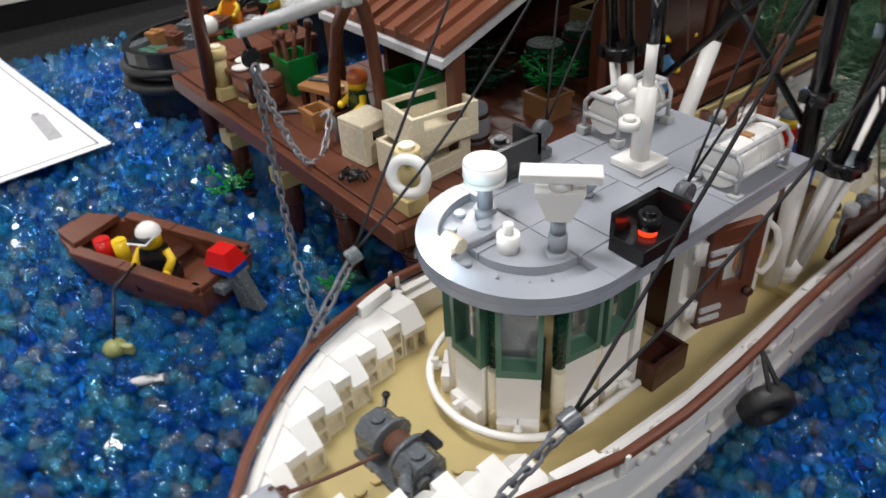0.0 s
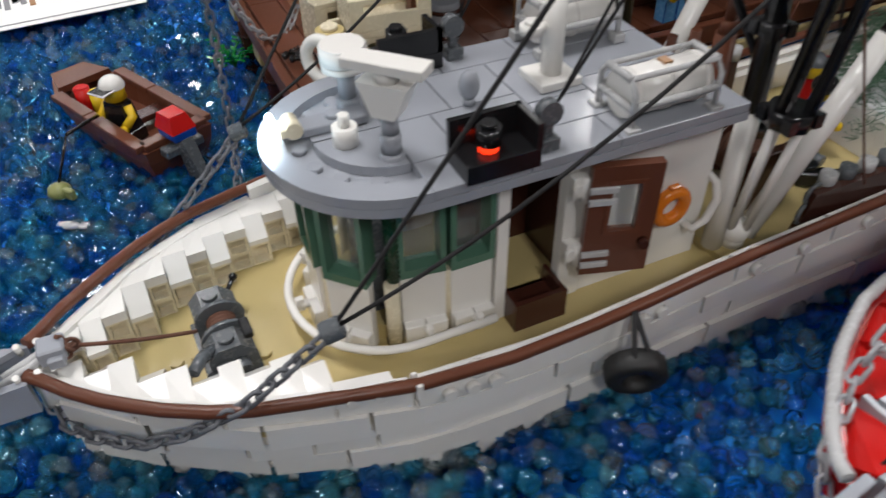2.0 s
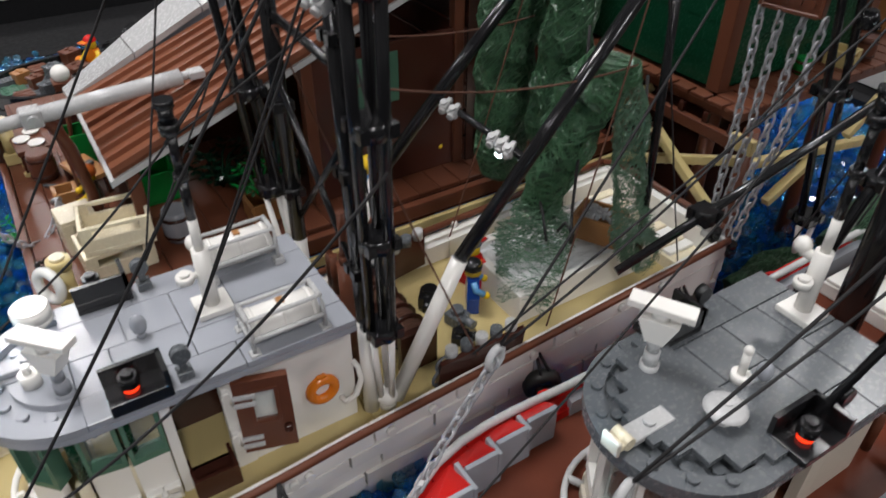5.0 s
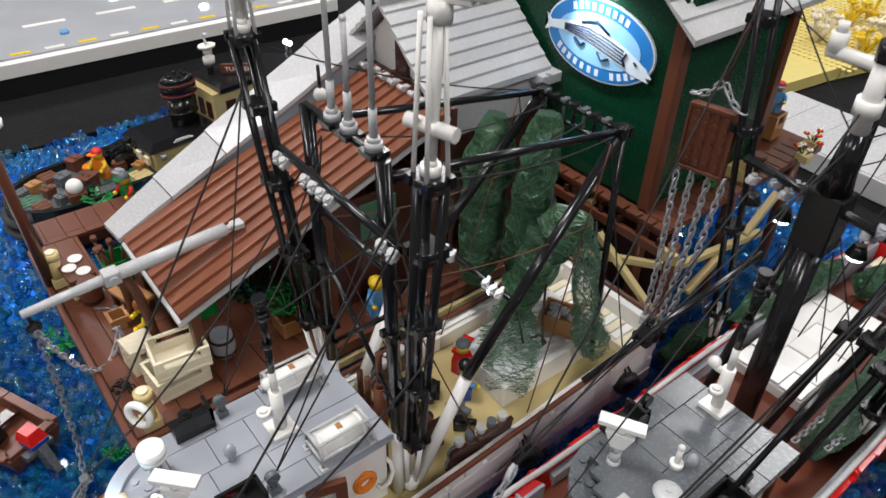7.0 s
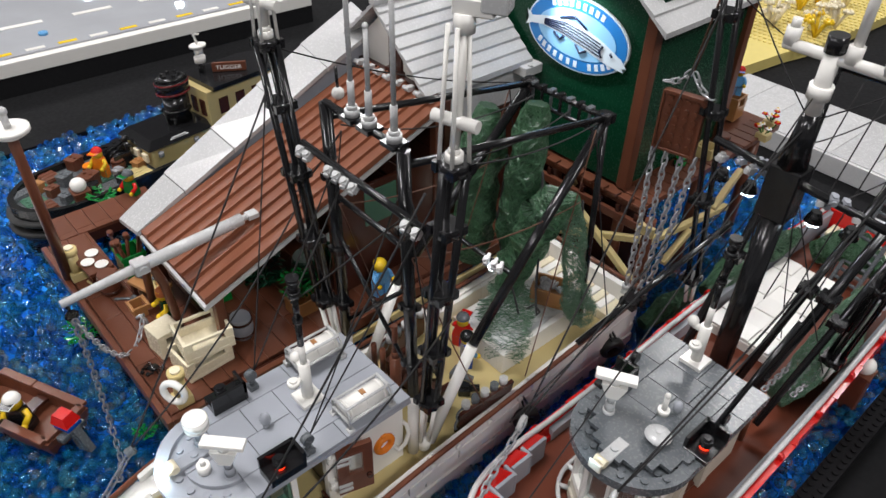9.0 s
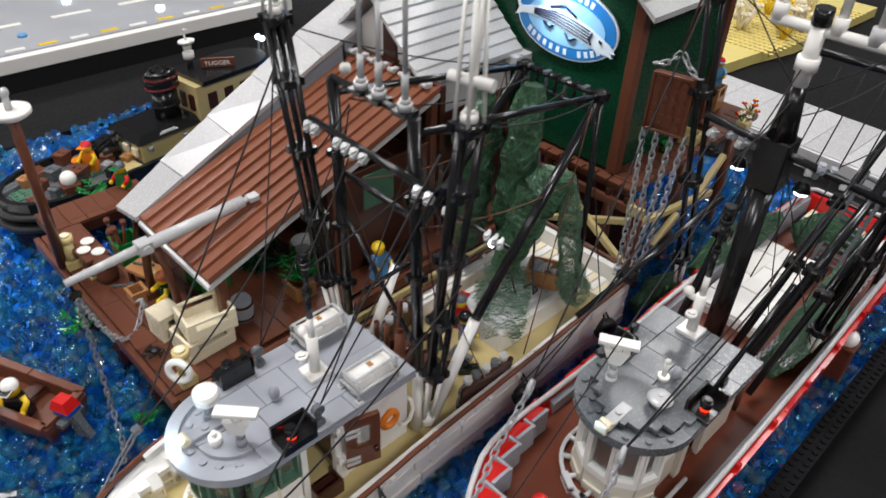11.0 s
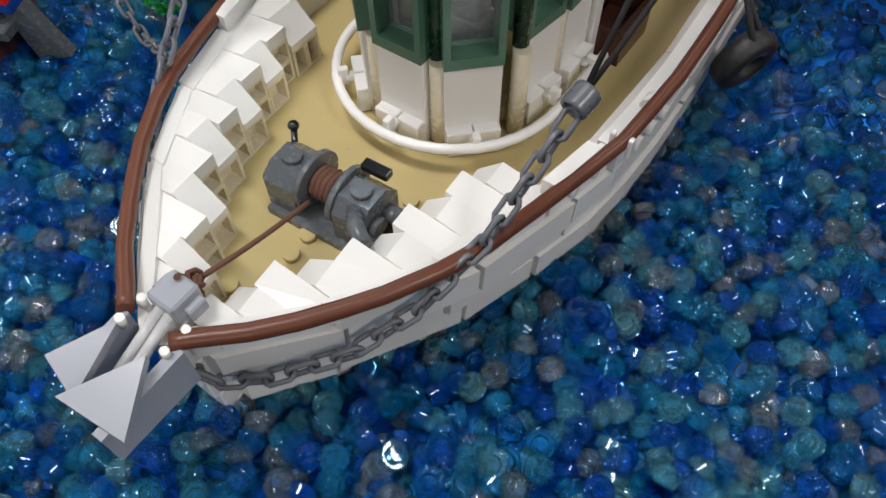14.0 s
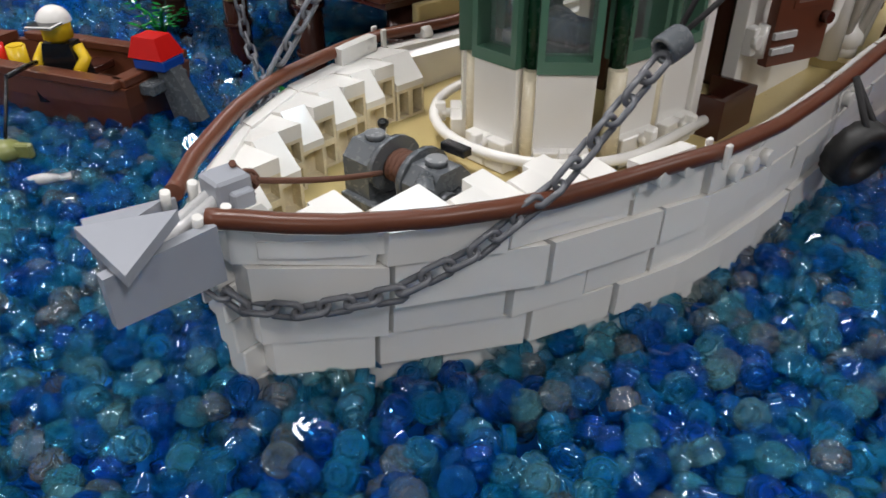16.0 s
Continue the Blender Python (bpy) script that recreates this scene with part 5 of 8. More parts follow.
torus(bm, (4.3, 28.2, 7.9), (1, 0, 0), 0.78, 0.32, 22, 10)
box(bm, 4.15, 27.9, 8.7, 4.45, 28.5, 9.1, 0.05)
part("life_ring", bm, ORANGE, boat1, "orange life ring on the cabin wall")
bm = nb()
tube(bm, [(4.1, 29.4, 6.4), (4.7, 29.5, 6.4), (4.7, 30.2, 6.7), (4.7, 30.6, 7.8), (4.4, 30.6, 8.6), (4.0, 30.4, 8.9)], 0.2)
part("grab_handle", bm, WHITE, boat1)

bm = nb()
box(bm, -0.6, 6.3, 4.78, 2.9, 8.3, 5.15, 0.04)
winch = part("winch", bm, DGREY, boat1, "dark grey deck winch with a small rope drum", Matrix.Translation(Vector((0.79, 7.8, -0.4)) * U) @ Matrix.Rotation(math.radians(3), 4, "Z") @ Matrix.Diagonal((1.2, 1.15, 0.98, 1)) @ Matrix.Translation(Vector((-1.05, -7.35, 0)) * U))
for x0, x1 in ((-0.6, 0.4), (1.7, 2.7)):
    bm = nb()
    prism(bm, [(6.5, 5.15), (8.2, 5.15), (8.2, 6.3), (7.7, 6.9), (6.9, 6.9), (6.5, 6.4)], x0, x1)
    bmesh.ops.rotate(bm, verts=bm.verts, matrix=Matrix(((0, 0, 1), (1, 0, 0), (0, 1, 0))))
    stud(bm, (x0 + x1) / 2, 7.3, 6.9)
    cyl(bm, (x1 if x0 > 0 else x0, 7.0, 6.0), ((x1 + 0.25) if x0 > 0 else x0 - 0.25, 7.0, 6.0), 0.32)
    part("side_block", bm, DGREY, winch)
for x0, x1 in ((0.42, 0.6), (1.5, 1.68)):
    bm = nb()
    cyl(bm, (x0, 7.4, 6.2), (x1, 7.4, 6.2), 0.95, 18)
    part("flange", bm, DGREY, winch)
bm = nb()
for i in range(5):
    torus(bm, (0.7 + i * 0.17, 7.4, 6.2), (1, 0, 0), 0.46, 0.11, 14, 6)
cyl(bm, (0.6, 7.4, 6.2), (1.5, 7.4, 6.2), 0.44)
part("rope_drum", bm, TWINE, winch, "brown twine wound on the drum")
bm = nb()
cyl(bm, (-0.45, 7.69, 5.9), (-0.94, 8.39, 6.66), 0.1)
ball(bm, (-0.96, 8.41, 6.7), 0.18)
part("lever", bm, BLACK, winch)
bm = nb()
box(bm, 1.75, 7.9, 6.95, 2.6, 8.25, 7.25, 0.04)
part("latch", bm, BLACK, winch)
bm = nb()
tube(bm, [(2.2, 6.9, 6.6), (2.7, 6.3, 6.9), (3.2, 5.9, 6.9)], 0.24)
cyl(bm, (2.7, 6.6, 5.6), (3.2, 6.6, 5.6), 0.35)
cyl(bm, (2.7, 7.6, 5.9), (3.15, 7.6, 5.9), 0.3)
part("crank", bm, DGREY, winch)
bm = nb()
tube(bm, sag((0.0, 6.5, 5.5), (0.2, 2.2, 6.9), 0.1, 8), 0.09, 6)
for a in range(6):
    torus(bm, (0.1 + 0.06 * a, 2.0 - 0.05 * a, 6.95 + 0.06 * math.sin(a * 2)), (math.cos(a), math.sin(a * 1.7), 0.5), 0.25, 0.08, 8, 5)
tube(bm, [(0.1, 1.9, 7.1), (0.0, 1.7, 7.4), (0.15, 1.6, 7.6)], 0.1, 6)
part("bow_rope", bm, TWINE, boat1, "", sp(0.75, 0.3, 0.4))
# anchor
bm = nb()
box(bm, -0.5, 1.0, 6.72, 0.5, 2.0, 7.5, 0.08)
box(bm, -0.75, 1.3, 6.72, 0.75, 1.9, 7.2, 0.05)
anchor = part("anchor", bm, GREY, boat1, "grey anchor at the bow", sp(0.95, 0.1, 0.35))
bm = nb()
for sx in (-1, 1):
    cyl(bm, (sx * 0.18, 1.2, 7.0), (sx * 0.18, -1.2, 6.0), 0.17)
part("shank", bm, LGREY, anchor)
for pts in (((-0.15, -2.2, 7.4), (1.9, -2.0, 7.0), (0.9, -0.2, 7.5)), ((-1.9, -1.6, 6.6), (-0.2, -2.0, 6.7), (-0.9, 0.2, 6.9))):
    bm = nb()
    lo = [bm.verts.new(Vector(p) - Vector((0, 0, 0.3))) for p in pts]
    hi = [bm.verts.new(p) for p in pts]
    bm.faces.new(hi)
    bm.faces.new(lo[::-1])
    for i in range(3):
        bm.faces.new((lo[i], lo[(i + 1) % 3], hi[(i + 1) % 3], hi[i]))
    part("fluke", bm, GREY, anchor, "flat triangular anchor fluke")
bm = nb()
hexa(bm, ((0.9, -2.3, 5.3), (1.25, -2.3, 5.3), (1.25, 0.5, 5.3), (0.9, 0.5, 5.3), (0.9, -2.3, 6.7), (1.25, -2.3, 6.7), (1.25, 0.5, 6.9), (0.9, 0.5, 6.9)))
part("side_plate", bm, GREY, anchor)
bm = nb()
hexa(bm, ((-1.2, -1.7, 5.2), (-0.9, -1.7, 5.2), (-0.9, 0.5, 5.2), (-1.2, 0.5, 5.2), (-1.2, -1.7, 6.5), (-0.9, -1.7, 6.5), (-0.9, 0.5, 6.8), (-1.2, 0.5, 6.8)))
part("side_plate", bm, GREY, anchor)
for sx in (-1, 1):
    bm = nb()
    for dy in (0.0, 0.75):
        cyl(bm, (1.0 + sx * 0.85 - 0.1, 0.3 + dy, 6.9), (1.0 + sx * 0.85 + 0.06, 0.3 + dy, 7.5), 0.13)
    part("clip", bm, WHITE, boat1)

# chains from the bow and the rings that hold the strings
for sx in (1, -1):
    ring = Vector((7.4, 11.2, 10.4)) if sx > 0 else Vector((-7.0, 11.1, 10.2))
    pts = [(bow_bend(y) + sx * x, y, z) for x, y, z in ((0.3, 0.7, 4.75), (1.2, 0.95, 4.5), (2.6, 2.0, 4.5), (4.3, 3.7, 5.0), (5.6, 5.6, 6.0), (6.5, 7.8, 7.4))] + [ring]
    chain("dark grey plastic chain along the bow", "dark", pts, scale=1.25)
    bm = nb()
    a, b = ring - Vector((0.05, 0.28, 0.05)), ring + Vector((0.05, 0.28, 0.15))
    for r0, r1 in ((0.42, 0.42), (0.26, 0.26)):
        cyl(bm, a, b, r0, 16, cap=False)
    for p in (a, b):
        torus(bm, p, b - a, 0.34, 0.085, 16, 6)
    t = solo("chain_ring", bm, DGREY, "dark grey ring that joins chain and strings", "ring")


def string(pts, r=0.065, material=STRING, label="thin black rigging string of the trawler", seg=5):
    bm = nb()
    tube(bm, pts, r, seg)
    return solo("rigging_string", bm, material, label, "string", group="rigging strings")


OT = {1: Vector((10.2, 29.7, 38.0)), -1: Vector((-9.6, 29.4, 39.0))}
for sx in (1, -1):
    ring = Vector((7.4, 11.2, 10.5)) if sx > 0 else Vector((-7.0, 11.1, 10.4))
    string(sag(ring, (sx * 9.0, 28.6, 36.0), 0.3), 0.085)
    string(sag(ring, (sx * 9.6, 30.6, 25.0), 1.6), 0.085)
    string(sag((sx * 4.2, 21.5, 14.9), (sx * 3.6, 30.8, 32), 0.2))
    string(sag((sx * 4.2, 21.5, 14.9), OT[sx], 0.2))
    string(sag(OT[sx], (sx * 5.0, 50.6, 31.6), 0.8))
    string(sag((sx * 3.5, 31.2, 34), (sx * 9.6, 30.3, 26), 0.3))
    string(sag((sx * 3.5, 31.2, 34), (sx * 7.4, 31.2, 17), 0.3))
    string(sag((sx * 5.0, 50.6, 31), (sx * 6.2, 44.0, 6.8), 0.4), 0.06, TWINE, "thin brown rigging string of the trawler")
    string(sag((sx * 5.0, 50.6, 31), (sx * 6.0, 57.0, 6.8), 0.4))
    string(sag((sx * 4.5, 31.2, 27), (sx * 6.6, 38.0, 7.6), 0.4), 0.06, TWINE, "thin brown rigging string of the trawler")
    string(sag((sx * 4.5, 31.2, 27), (sx * 5.0, 50.0, 24), 1.0), 0.06, TWINE, "thin brown rigging string of the trawler")
    string(sag((sx * 3.5, 31.2, 34.5), (sx * 2.0, 50.6, 31.5), 1.5))
string(sag((0, 23.5, 24), (3.5, 31.2, 30), 0.1))
string(sag((0, 23.5, 24), (-3.5, 31.2, 30), 0.1))


# tyres as fenders
def tyre_fender(x, y, z, tilt, label, holder):
    t = thing("tyre_fender", label, "tyre", x, y, z, group="tyre fenders")
    bm = nb()
    prof = [(0.66, -0.5), (1.06, -0.56), (1.28, -0.42), (1.32, 0.0), (1.28, 0.42), (1.06, 0.56), (0.66, 0.5), (0.62, 0.0)]
    seg = 36
    rows = [[bm.verts.new((h, (r + (0.07 if k % 2 and r > 1.2 else 0)) * math.cos(2 * math.pi * k / seg), (r + (0.07 if k % 2 and r > 1.2 else 0)) * math.sin(2 * math.pi * k / seg))) for r, h in prof] for k in range(seg)]
    for k in range(seg):
        A, B = rows[k], rows[(k + 1) % seg]
        for i in range(len(prof)):
            j = (i + 1) % len(prof)
            bm.faces.new((A[i], A[j], B[j], B[i])).smooth = True
    part("tyre", bm, RUBBER, t, at=pose(0, 0, 0, 0, tilt, -25))
    bm = nb()
    for d in (-0.35, 0.35):
        tube(bm, [Vector(holder) - Vector((x, y, z)), Vector((0.1, d, 1.25)), Vector((0.4, d * 0.6, 0.8)), Vector((0.2, 0, 0.5))], 0.13, 6)
    part("rope_loop", bm, STRING, t)


tyre_fender(9.2, 23.5, 3.9, 12, "black rubber tyre fender on a black string loop", (8.3, 23.6, 6.7))
tyre_fender(8.1, 42.5, 3.6, 10, "black tyre fender hanging at the trawler's side", (6.9, 42.5, 6.4))
tyre_fender(7.6, 56.5, 3.6, 10, "black tyre fender near the trawler's stern", (6.3, 56.5, 6.6))


# ---- toy figures, one plain mesh each ----
def figure(x, y, z, rz, torso, legs, top, hat=True, sit=False, arms=None, label="small toy-brick figure", scale=1.0):
    arms = arms or torso
    mats = [torso, legs, YELLOW, top, arms]
    bm = nb()
    if sit:
        box(bm, -1.0, -1.2, 0, 1.0, 0.6, 0.8, 0.05, 1)
        z1 = 0.8
    else:
        box(bm, -0.98, -0.45, 0, -0.04, 0.45, 1.45, 0.05, 1)
        box(bm, 0.04, -0.45, 0, 0.98, 0.45, 1.45, 0.05, 1)
        z1 = 1.45
    hexa(bm, ((-0.98, -0.48, z1), (0.98, -0.48, z1), (0.98, 0.48, z1), (-0.98, 0.48, z1), (-0.62, -0.42, z1 + 1.6), (0.62, -0.42, z1 + 1.6), (0.62, 0.42, z1 + 1.6), (-0.62, 0.42, z1 + 1.6)), 0)
    for s in (-1, 1):
        tube(bm, [(s * 0.72, 0, z1 + 1.4), (s * 1.05, -0.15, z1 + 0.9), (s * 1.0, -0.75, z1 + 0.5)], 0.26, 8, 4)
        ball(bm, (s * 1.0, -0.95, z1 + 0.4), 0.28, 8, 5, mi=2)
    cyl(bm, (0, 0, z1 + 1.6), (0, 0, z1 + 1.75), 0.35, 12, mi=2)
    cyl(bm, (0, 0, z1 + 1.75), (0, 0, z1 + 2.7), 0.62, 14, mi=2)
    if hat:
        ball(bm, (0, 0, z1 + 2.45), 0.72, 14, 6, 0.95, 3, 0)
        box(bm, -0.6, -1.25, z1 + 2.42, 0.6, 0.0, z1 + 2.56, 0.05, 3)
    else:
        ball(bm, (0, 0.05, z1 + 2.4), 0.75, 12, 6, 0.85, 3, -20)
    for v in bm.verts:
        v.co *= scale
    return solo("toy_figure", bm, mats, label, "toy figure", x, y, z, rz, group="toy figures")


# ---- rowing boat ----
rb = thing("rowing_boat", "small reddish-brown toy-brick motor dinghy floating on the beads", "boat", -26.2, 5.6, 1.3, -65)
rb.matrix_basis = rb.matrix_basis @ Matrix.Diagonal((0.92, 0.9, 1.0, 1))
out = [(-2.7, 8.0), (2.7, 8.0), (3.0, 4.0), (3.0, -2.0), (2.6, -5.0), (1.6, -7.6), (0.6, -8.8), (-0.6, -8.8), (-1.6, -7.6), (-2.6, -5.0), (-3.0, -2.0), (-3.0, 4.0)]
bm = nb()
lo = [bm.verts.new((x * 0.78, y * 0.92, -0.4)) for x, y in out]
mid = [bm.verts.new((x * 0.95, y * 0.98, 1.0)) for x, y in out]
up = [bm.verts.new((x, y, 2.0)) for x, y in out]
upi = [bm.verts.new((x * 0.82, y * 0.93, 2.0)) for x, y in out]
ini = [bm.verts.new((x * 0.75, y * 0.88, 0.6)) for x, y in out]
n = len(out)
for A, B in ((lo, mid), (mid, up), (up, upi), (upi, ini)):
    for i in range(n):
        j = (i + 1) % n
        bm.faces.new((A[i], A[j], B[j], B[i]))
bm.faces.new(ini)
bm.faces.new(lo[::-1])
part("hull", bm, BROWN, rb)
for sx in (-1, 1):
    for y0, y1 in ((-4.5, 0.4), (0.5, 7.6)):
        bm = nb()
        x0, x1 = sorted((sx * 2.15, sx * 3.1))
        box(bm, x0, y0, 2.02, x1, y1, 2.45, 0.05)
        part("gunwale_tile", bm, BROWN, rb)
bm = nb()
prism(bm, [(-2.2, -5.0), (-1.4, -7.8), (1.4, -7.8), (2.2, -5.0)], 2.02, 2.5)
part("bow_plate", bm, BROWN, rb)
bm = nb()
box(bm, -2.5, 6.9, 2.02, 2.5, 7.9, 2.45, 0.05)
part("transom", bm, BROWN, rb)
bm = nb()
box(bm, -2.2, 1.2, 1.2, 2.2, 2.6, 1.6, 0.04)
part("bench", bm, DBROWN, rb)
motor = None
bm = nb()
box(bm, -0.8, 7.3, 2.5, 1.0, 9.4, 3.1, 0.1)
motor = part("outboard_motor", bm, BLUE, rb)
bm = nb()
hexa(bm, ((-0.85, 7.1, 3.1), (1.05, 7.1, 3.1), (1.05, 9.4, 3.1), (-0.85, 9.4, 3.1), (-0.55, 7.4, 4.1), (0.75, 7.4, 4.1), (0.75, 8.9, 4.1), (-0.55, 8.9, 4.1)))
part("motor_cover", bm, RED, motor)
bm = nb()
hexa(bm, ((-0.2, 9.0, -0.4), (0.5, 9.0, -0.4), (0.5, 10.9, 0.0), (-0.2, 10.9, 0.0), (-0.3, 8.4, 2.6), (0.6, 8.4, 2.6), (0.6, 9.5, 2.6), (-0.3, 9.5, 2.6)))
box(bm, -1.4, 7.9, 1.4, 1.6, 8.9, 2.0, 0.08)
part("motor_leg", bm, DGREY, motor)
dm = rb.matrix_basis
figure(-23.8, 5.6, 1.95, 40, BLACK, BLACK, WHITE, sit=True, arms=YELLOW, label="sitting toy-brick figure with a white cap in the dinghy", scale=1.18)
for (x, y, z, r, h, m_, nm, lb) in ((-28.2, 3.4, 2.6, 0.55, 1.5, RED, "cup", "small red round cup in the dinghy"), (-27.4, 4.3, 2.6, 0.5, 1.4, YELLOW, "cup", "small yellow round cup in the dinghy")):
    bm = nb()
    cyl(bm, (0, 0, -0.6), (0, 0, h), r, 14)
    cyl(bm, (0, 0, h), (0, 0, h + 0.08), r * 0.8, 14)
    solo(nm, bm, m_, lb, "cup", x, y, z)
bm = nb()
tube(bm, [(-23.8, 4.2, 4.0), (-22.8, 3.4, 4.2), (-21.6, 2.2, 4.3)], 0.13, 6)
tube(bm, [(-21.6, 2.2, 4.3), (-19.8, 0.9, 2.0)], 0.09, 6)
solo("fishing_rod", bm, BLACK, "thin black fishing rod held over the water", "rod")
bm = nb()
ball(bm, (0, 0, 0), 0.75, 10, 6, 0.7)
box(bm, 0.5, -0.2, -0.3, 1.3, 0.2, 0.4, 0.08)
solo("hooked_fish", bm, mat("olive_plastic", (0.22, 0.24, 0.08), 0.3), "olive green toy fish on the fishing line", "fish", -19.7, 0.8, 1.6, 40)
bm = nb()
ball(bm, (0, 0, 0), 0.5, 10, 6, 0.8)
for v in bm.verts:
    v.co *= 0.62
    v.co.x *= 2.6
box(bm, 0.7, -0.25, -0.08, 1.2, 0.25, 0.08, 0.03)
solo("grey_fish", bm, LGREY, "light grey toy fish lying on the beads", "fish", -16.0, 1.1, 1.4, 62)
# paper sheet
bm = nb()
box(bm, -37, -27, 0, 0, 0, 0.06)
sheet = solo("paper_sign", bm, PAPER, "white printed paper sheet lying beside the water", "paper", -47.6, 9.8, 2.0, 4.5)
for b in ((-36, -26, 0.08, -0.8, -25.8, 0.1), (-36, -1.0, 0.08, -0.8, -0.8, 0.1), (-1.0, -26, 0.08, -0.8, -0.8, 0.1)):
    bm = nb()
    box(bm, *b)
    part("border_line", bm, INK, sheet)
for k in range(3):
    bm = nb()
    box(bm, -12 + k * 0.9, -12 + k * 0.5, 0.08, -8 + k * 0.9, -11.2 + k * 0.5, 0.1)
    part("print_bar", bm, INK, sheet)

for k in range(6):
    bm = nb()
    box(bm, -9.5 + (k % 2) * 0.3, -9.6 - k * 0.72, 0.08, -4.6 - (k % 3) * 0.7, -9.1 - k * 0.72, 0.1)
    part("print_bar", bm, INK if k else NOUGAT, sheet, "grey printed bar")
bm = nb()
box(bm, -59.4, 5.5, 2.075, -52.2, 6.8, 2.09)
part("picture", bm, mat("grey_print", (0.42, 0.42, 0.43), 0.6, vary=0.25, scale=200), sheet, "small grey printed picture", sheet.matrix_basis.inverted())
bm = nb()
box(bm, -60.2, 5.8, 2.075, -59.4, 6.5, 2.09)
part("picture", bm, INK, sheet, "dark end of the printed picture", sheet.matrix_basis.inverted())
# ---- pier ----
DZ = 9.0
pier = thing("pier", "glossy brown toy-brick pier on brown piles over the bead water", "pier", kind="structure")
bm = nb()
box(bm, -41, 15.1, DZ - 1.6, -8.9, 19.4, DZ - 0.42)
box(bm, -32, 19.4, DZ - 1.6, -8.9, 72, DZ - 0.42)
box(bm, -45.9, 17.1, DZ - 1.6, -41, 28.9, DZ - 0.42)
part("deck_frame", bm, DBROWN, pier)
for a, b, c, d in ((-41.1, 14.8, -8.8, 15.4), (-46.0, 16.6, -41.1, 17.0), (-40.9, 19.5, -32.1, 19.9)):
    bm = nb()
    box(bm, a, b, DZ - 1.3, c, d, DZ - 0.02, 0.06)
    part("edge_beam", bm, BROWN, pier)
bm = nb()
box(bm, -9.4, 15.4, DZ - 1.3, -8.75, 72, DZ - 0.02, 0.06)
part("edge_beam", bm, BROWN, pier)
bm = nb()
box(bm, -8.75, 16.5, DZ - 2.4, -8.3, 72, DZ - 1.5, 0.06)
part("rubbing_strake", bm, TAN, pier, "tan rubbing strake along the pier")
# planks of the deck, laid two studs wide along x
rng = random.Random(11)
lengths = {}
for n in (4, 6, 8):
    bm = nb()
    box(bm, 0.02, 0.02, -0.4, n - 0.02, 1.98, 0, 0.05)
    lengths[n] = finish("plank", bm, BROWN)


def plank_row(x0, x1, y):
    x = x0
    while x < x1 - 0.5:
        n = rng.choice((4, 6, 8))
        n = min((4, 6, 8), key=lambda k: abs(k - (x1 - x))) if x1 - x < 9 else n
        o = new("plank", lengths[n])
        o.parent = pier
        o.matrix_basis = sp(x, y, DZ + rng.uniform(-0.02, 0.03), 0, 0, rng.uniform(-0.15, 0.15)) @ Matrix.Diagonal((min(1.0, (x1 - x) / n), 1, 1, 1))
        x += n


for k in range(24):
    plank_row(-40.9 if k < 2 else -32, -9.5, 15.5 + 2 * k)
for k in range(6):
    plank_row(-46, -41, 17.0 + 2 * k)


def pile(x, y, top, material=DBROWN, r=0.75):
    bm = nb()
    cyl(bm, (0, 0, -1.6), (0, 0, top), r, 14)
    for z in (0.4, 3.2, 5.8):
        if z < top:
            cyl(bm, (0, 0, z), (0, 0, z + 0.25), r + 0.16, 14)
    return part("pile", bm, material, pier, "", sp(x, y, 0))


for px_, py_ in ((-10, 17), (-10, 30), (-10, 44), (-10, 58), (-17, 16.4), (-25, 16.4), (-33.5, 16.4), (-40.5, 18.4), (-45, 18.4), (-43.5, 27), (-31.4, 24.8)):
    pile(px_, py_, DZ - 1.5)
for x in (-25, -33.5):
    bm = nb()
    box(bm, x - 1.0, 15.4, 4.9, x + 1.0, 17.4, 6.1, 0.06)
    part("pile_band", bm, TAN, pier, "tan band round a pile")


def leafy(label, x, y, z, n, spread, size, seed, material=GREEN, rise=1.0, group=""):
    """A toy plant: stems that each carry flat pointed leaves."""
    r = random.Random(seed)
    top = thing("plant", label, "plant", x, y, z, group=group)
    for k in range(n):
        a = 6.283 * k / n + r.uniform(-0.3, 0.3)
        q = Vector((math.cos(a) * spread, math.sin(a) * spread, rise * r.uniform(0.5, 1.3)))
        bm = nb()
        tube(bm, [(0, 0, 0), q * 0.45 + Vector((0, 0, 0.35 * rise)), q], 0.1, 5)
        for s in (0.35, 0.6, 0.85, 1.0):
            c = q * s + Vector((0, 0, 0.15))
            for w in (-1, 1):
                e = Vector((-math.sin(a) * w, math.cos(a) * w, 0.15)) * size + Vector((math.cos(a), math.sin(a), 0)) * size * 0.6
                m = c + e * 0.5
                u = e.cross(Vector((0, 0, 1))).normalized() * size * 0.28
                vs = [bm.verts.new(v) for v in (c, m + u, c + e, m - u, m + Vector((0, 0, 0.08)), m - Vector((0, 0, 0.08)))]
                for f in ((0, 1, 4), (1, 2, 4), (2, 3, 4), (3, 0, 4), (1, 0, 5), (2, 1, 5), (3, 2, 5), (0, 3, 5)):
                    bm.faces.new([vs[i] for i in f])
        part("frond", bm, material, top)
    return top


leafy("bright green toy seaweed plant below the pier edge", -32.5, 14.6, 1.2, 5, 1.5, 0.8, 1, rise=1.8)
leafy("green toy plant by the dark piles in the water", -15.5, 14.2, 1.0, 4, 0.9, 0.5, 3, rise=1.2)

# ---- shed ----
shed = thing("shed", "open brown dock shed with sloping plank roof and grey flashing", "shed", -20, 36, DZ)
SH = Matrix.Translation((20 * U, -36 * U, -DZ * U))


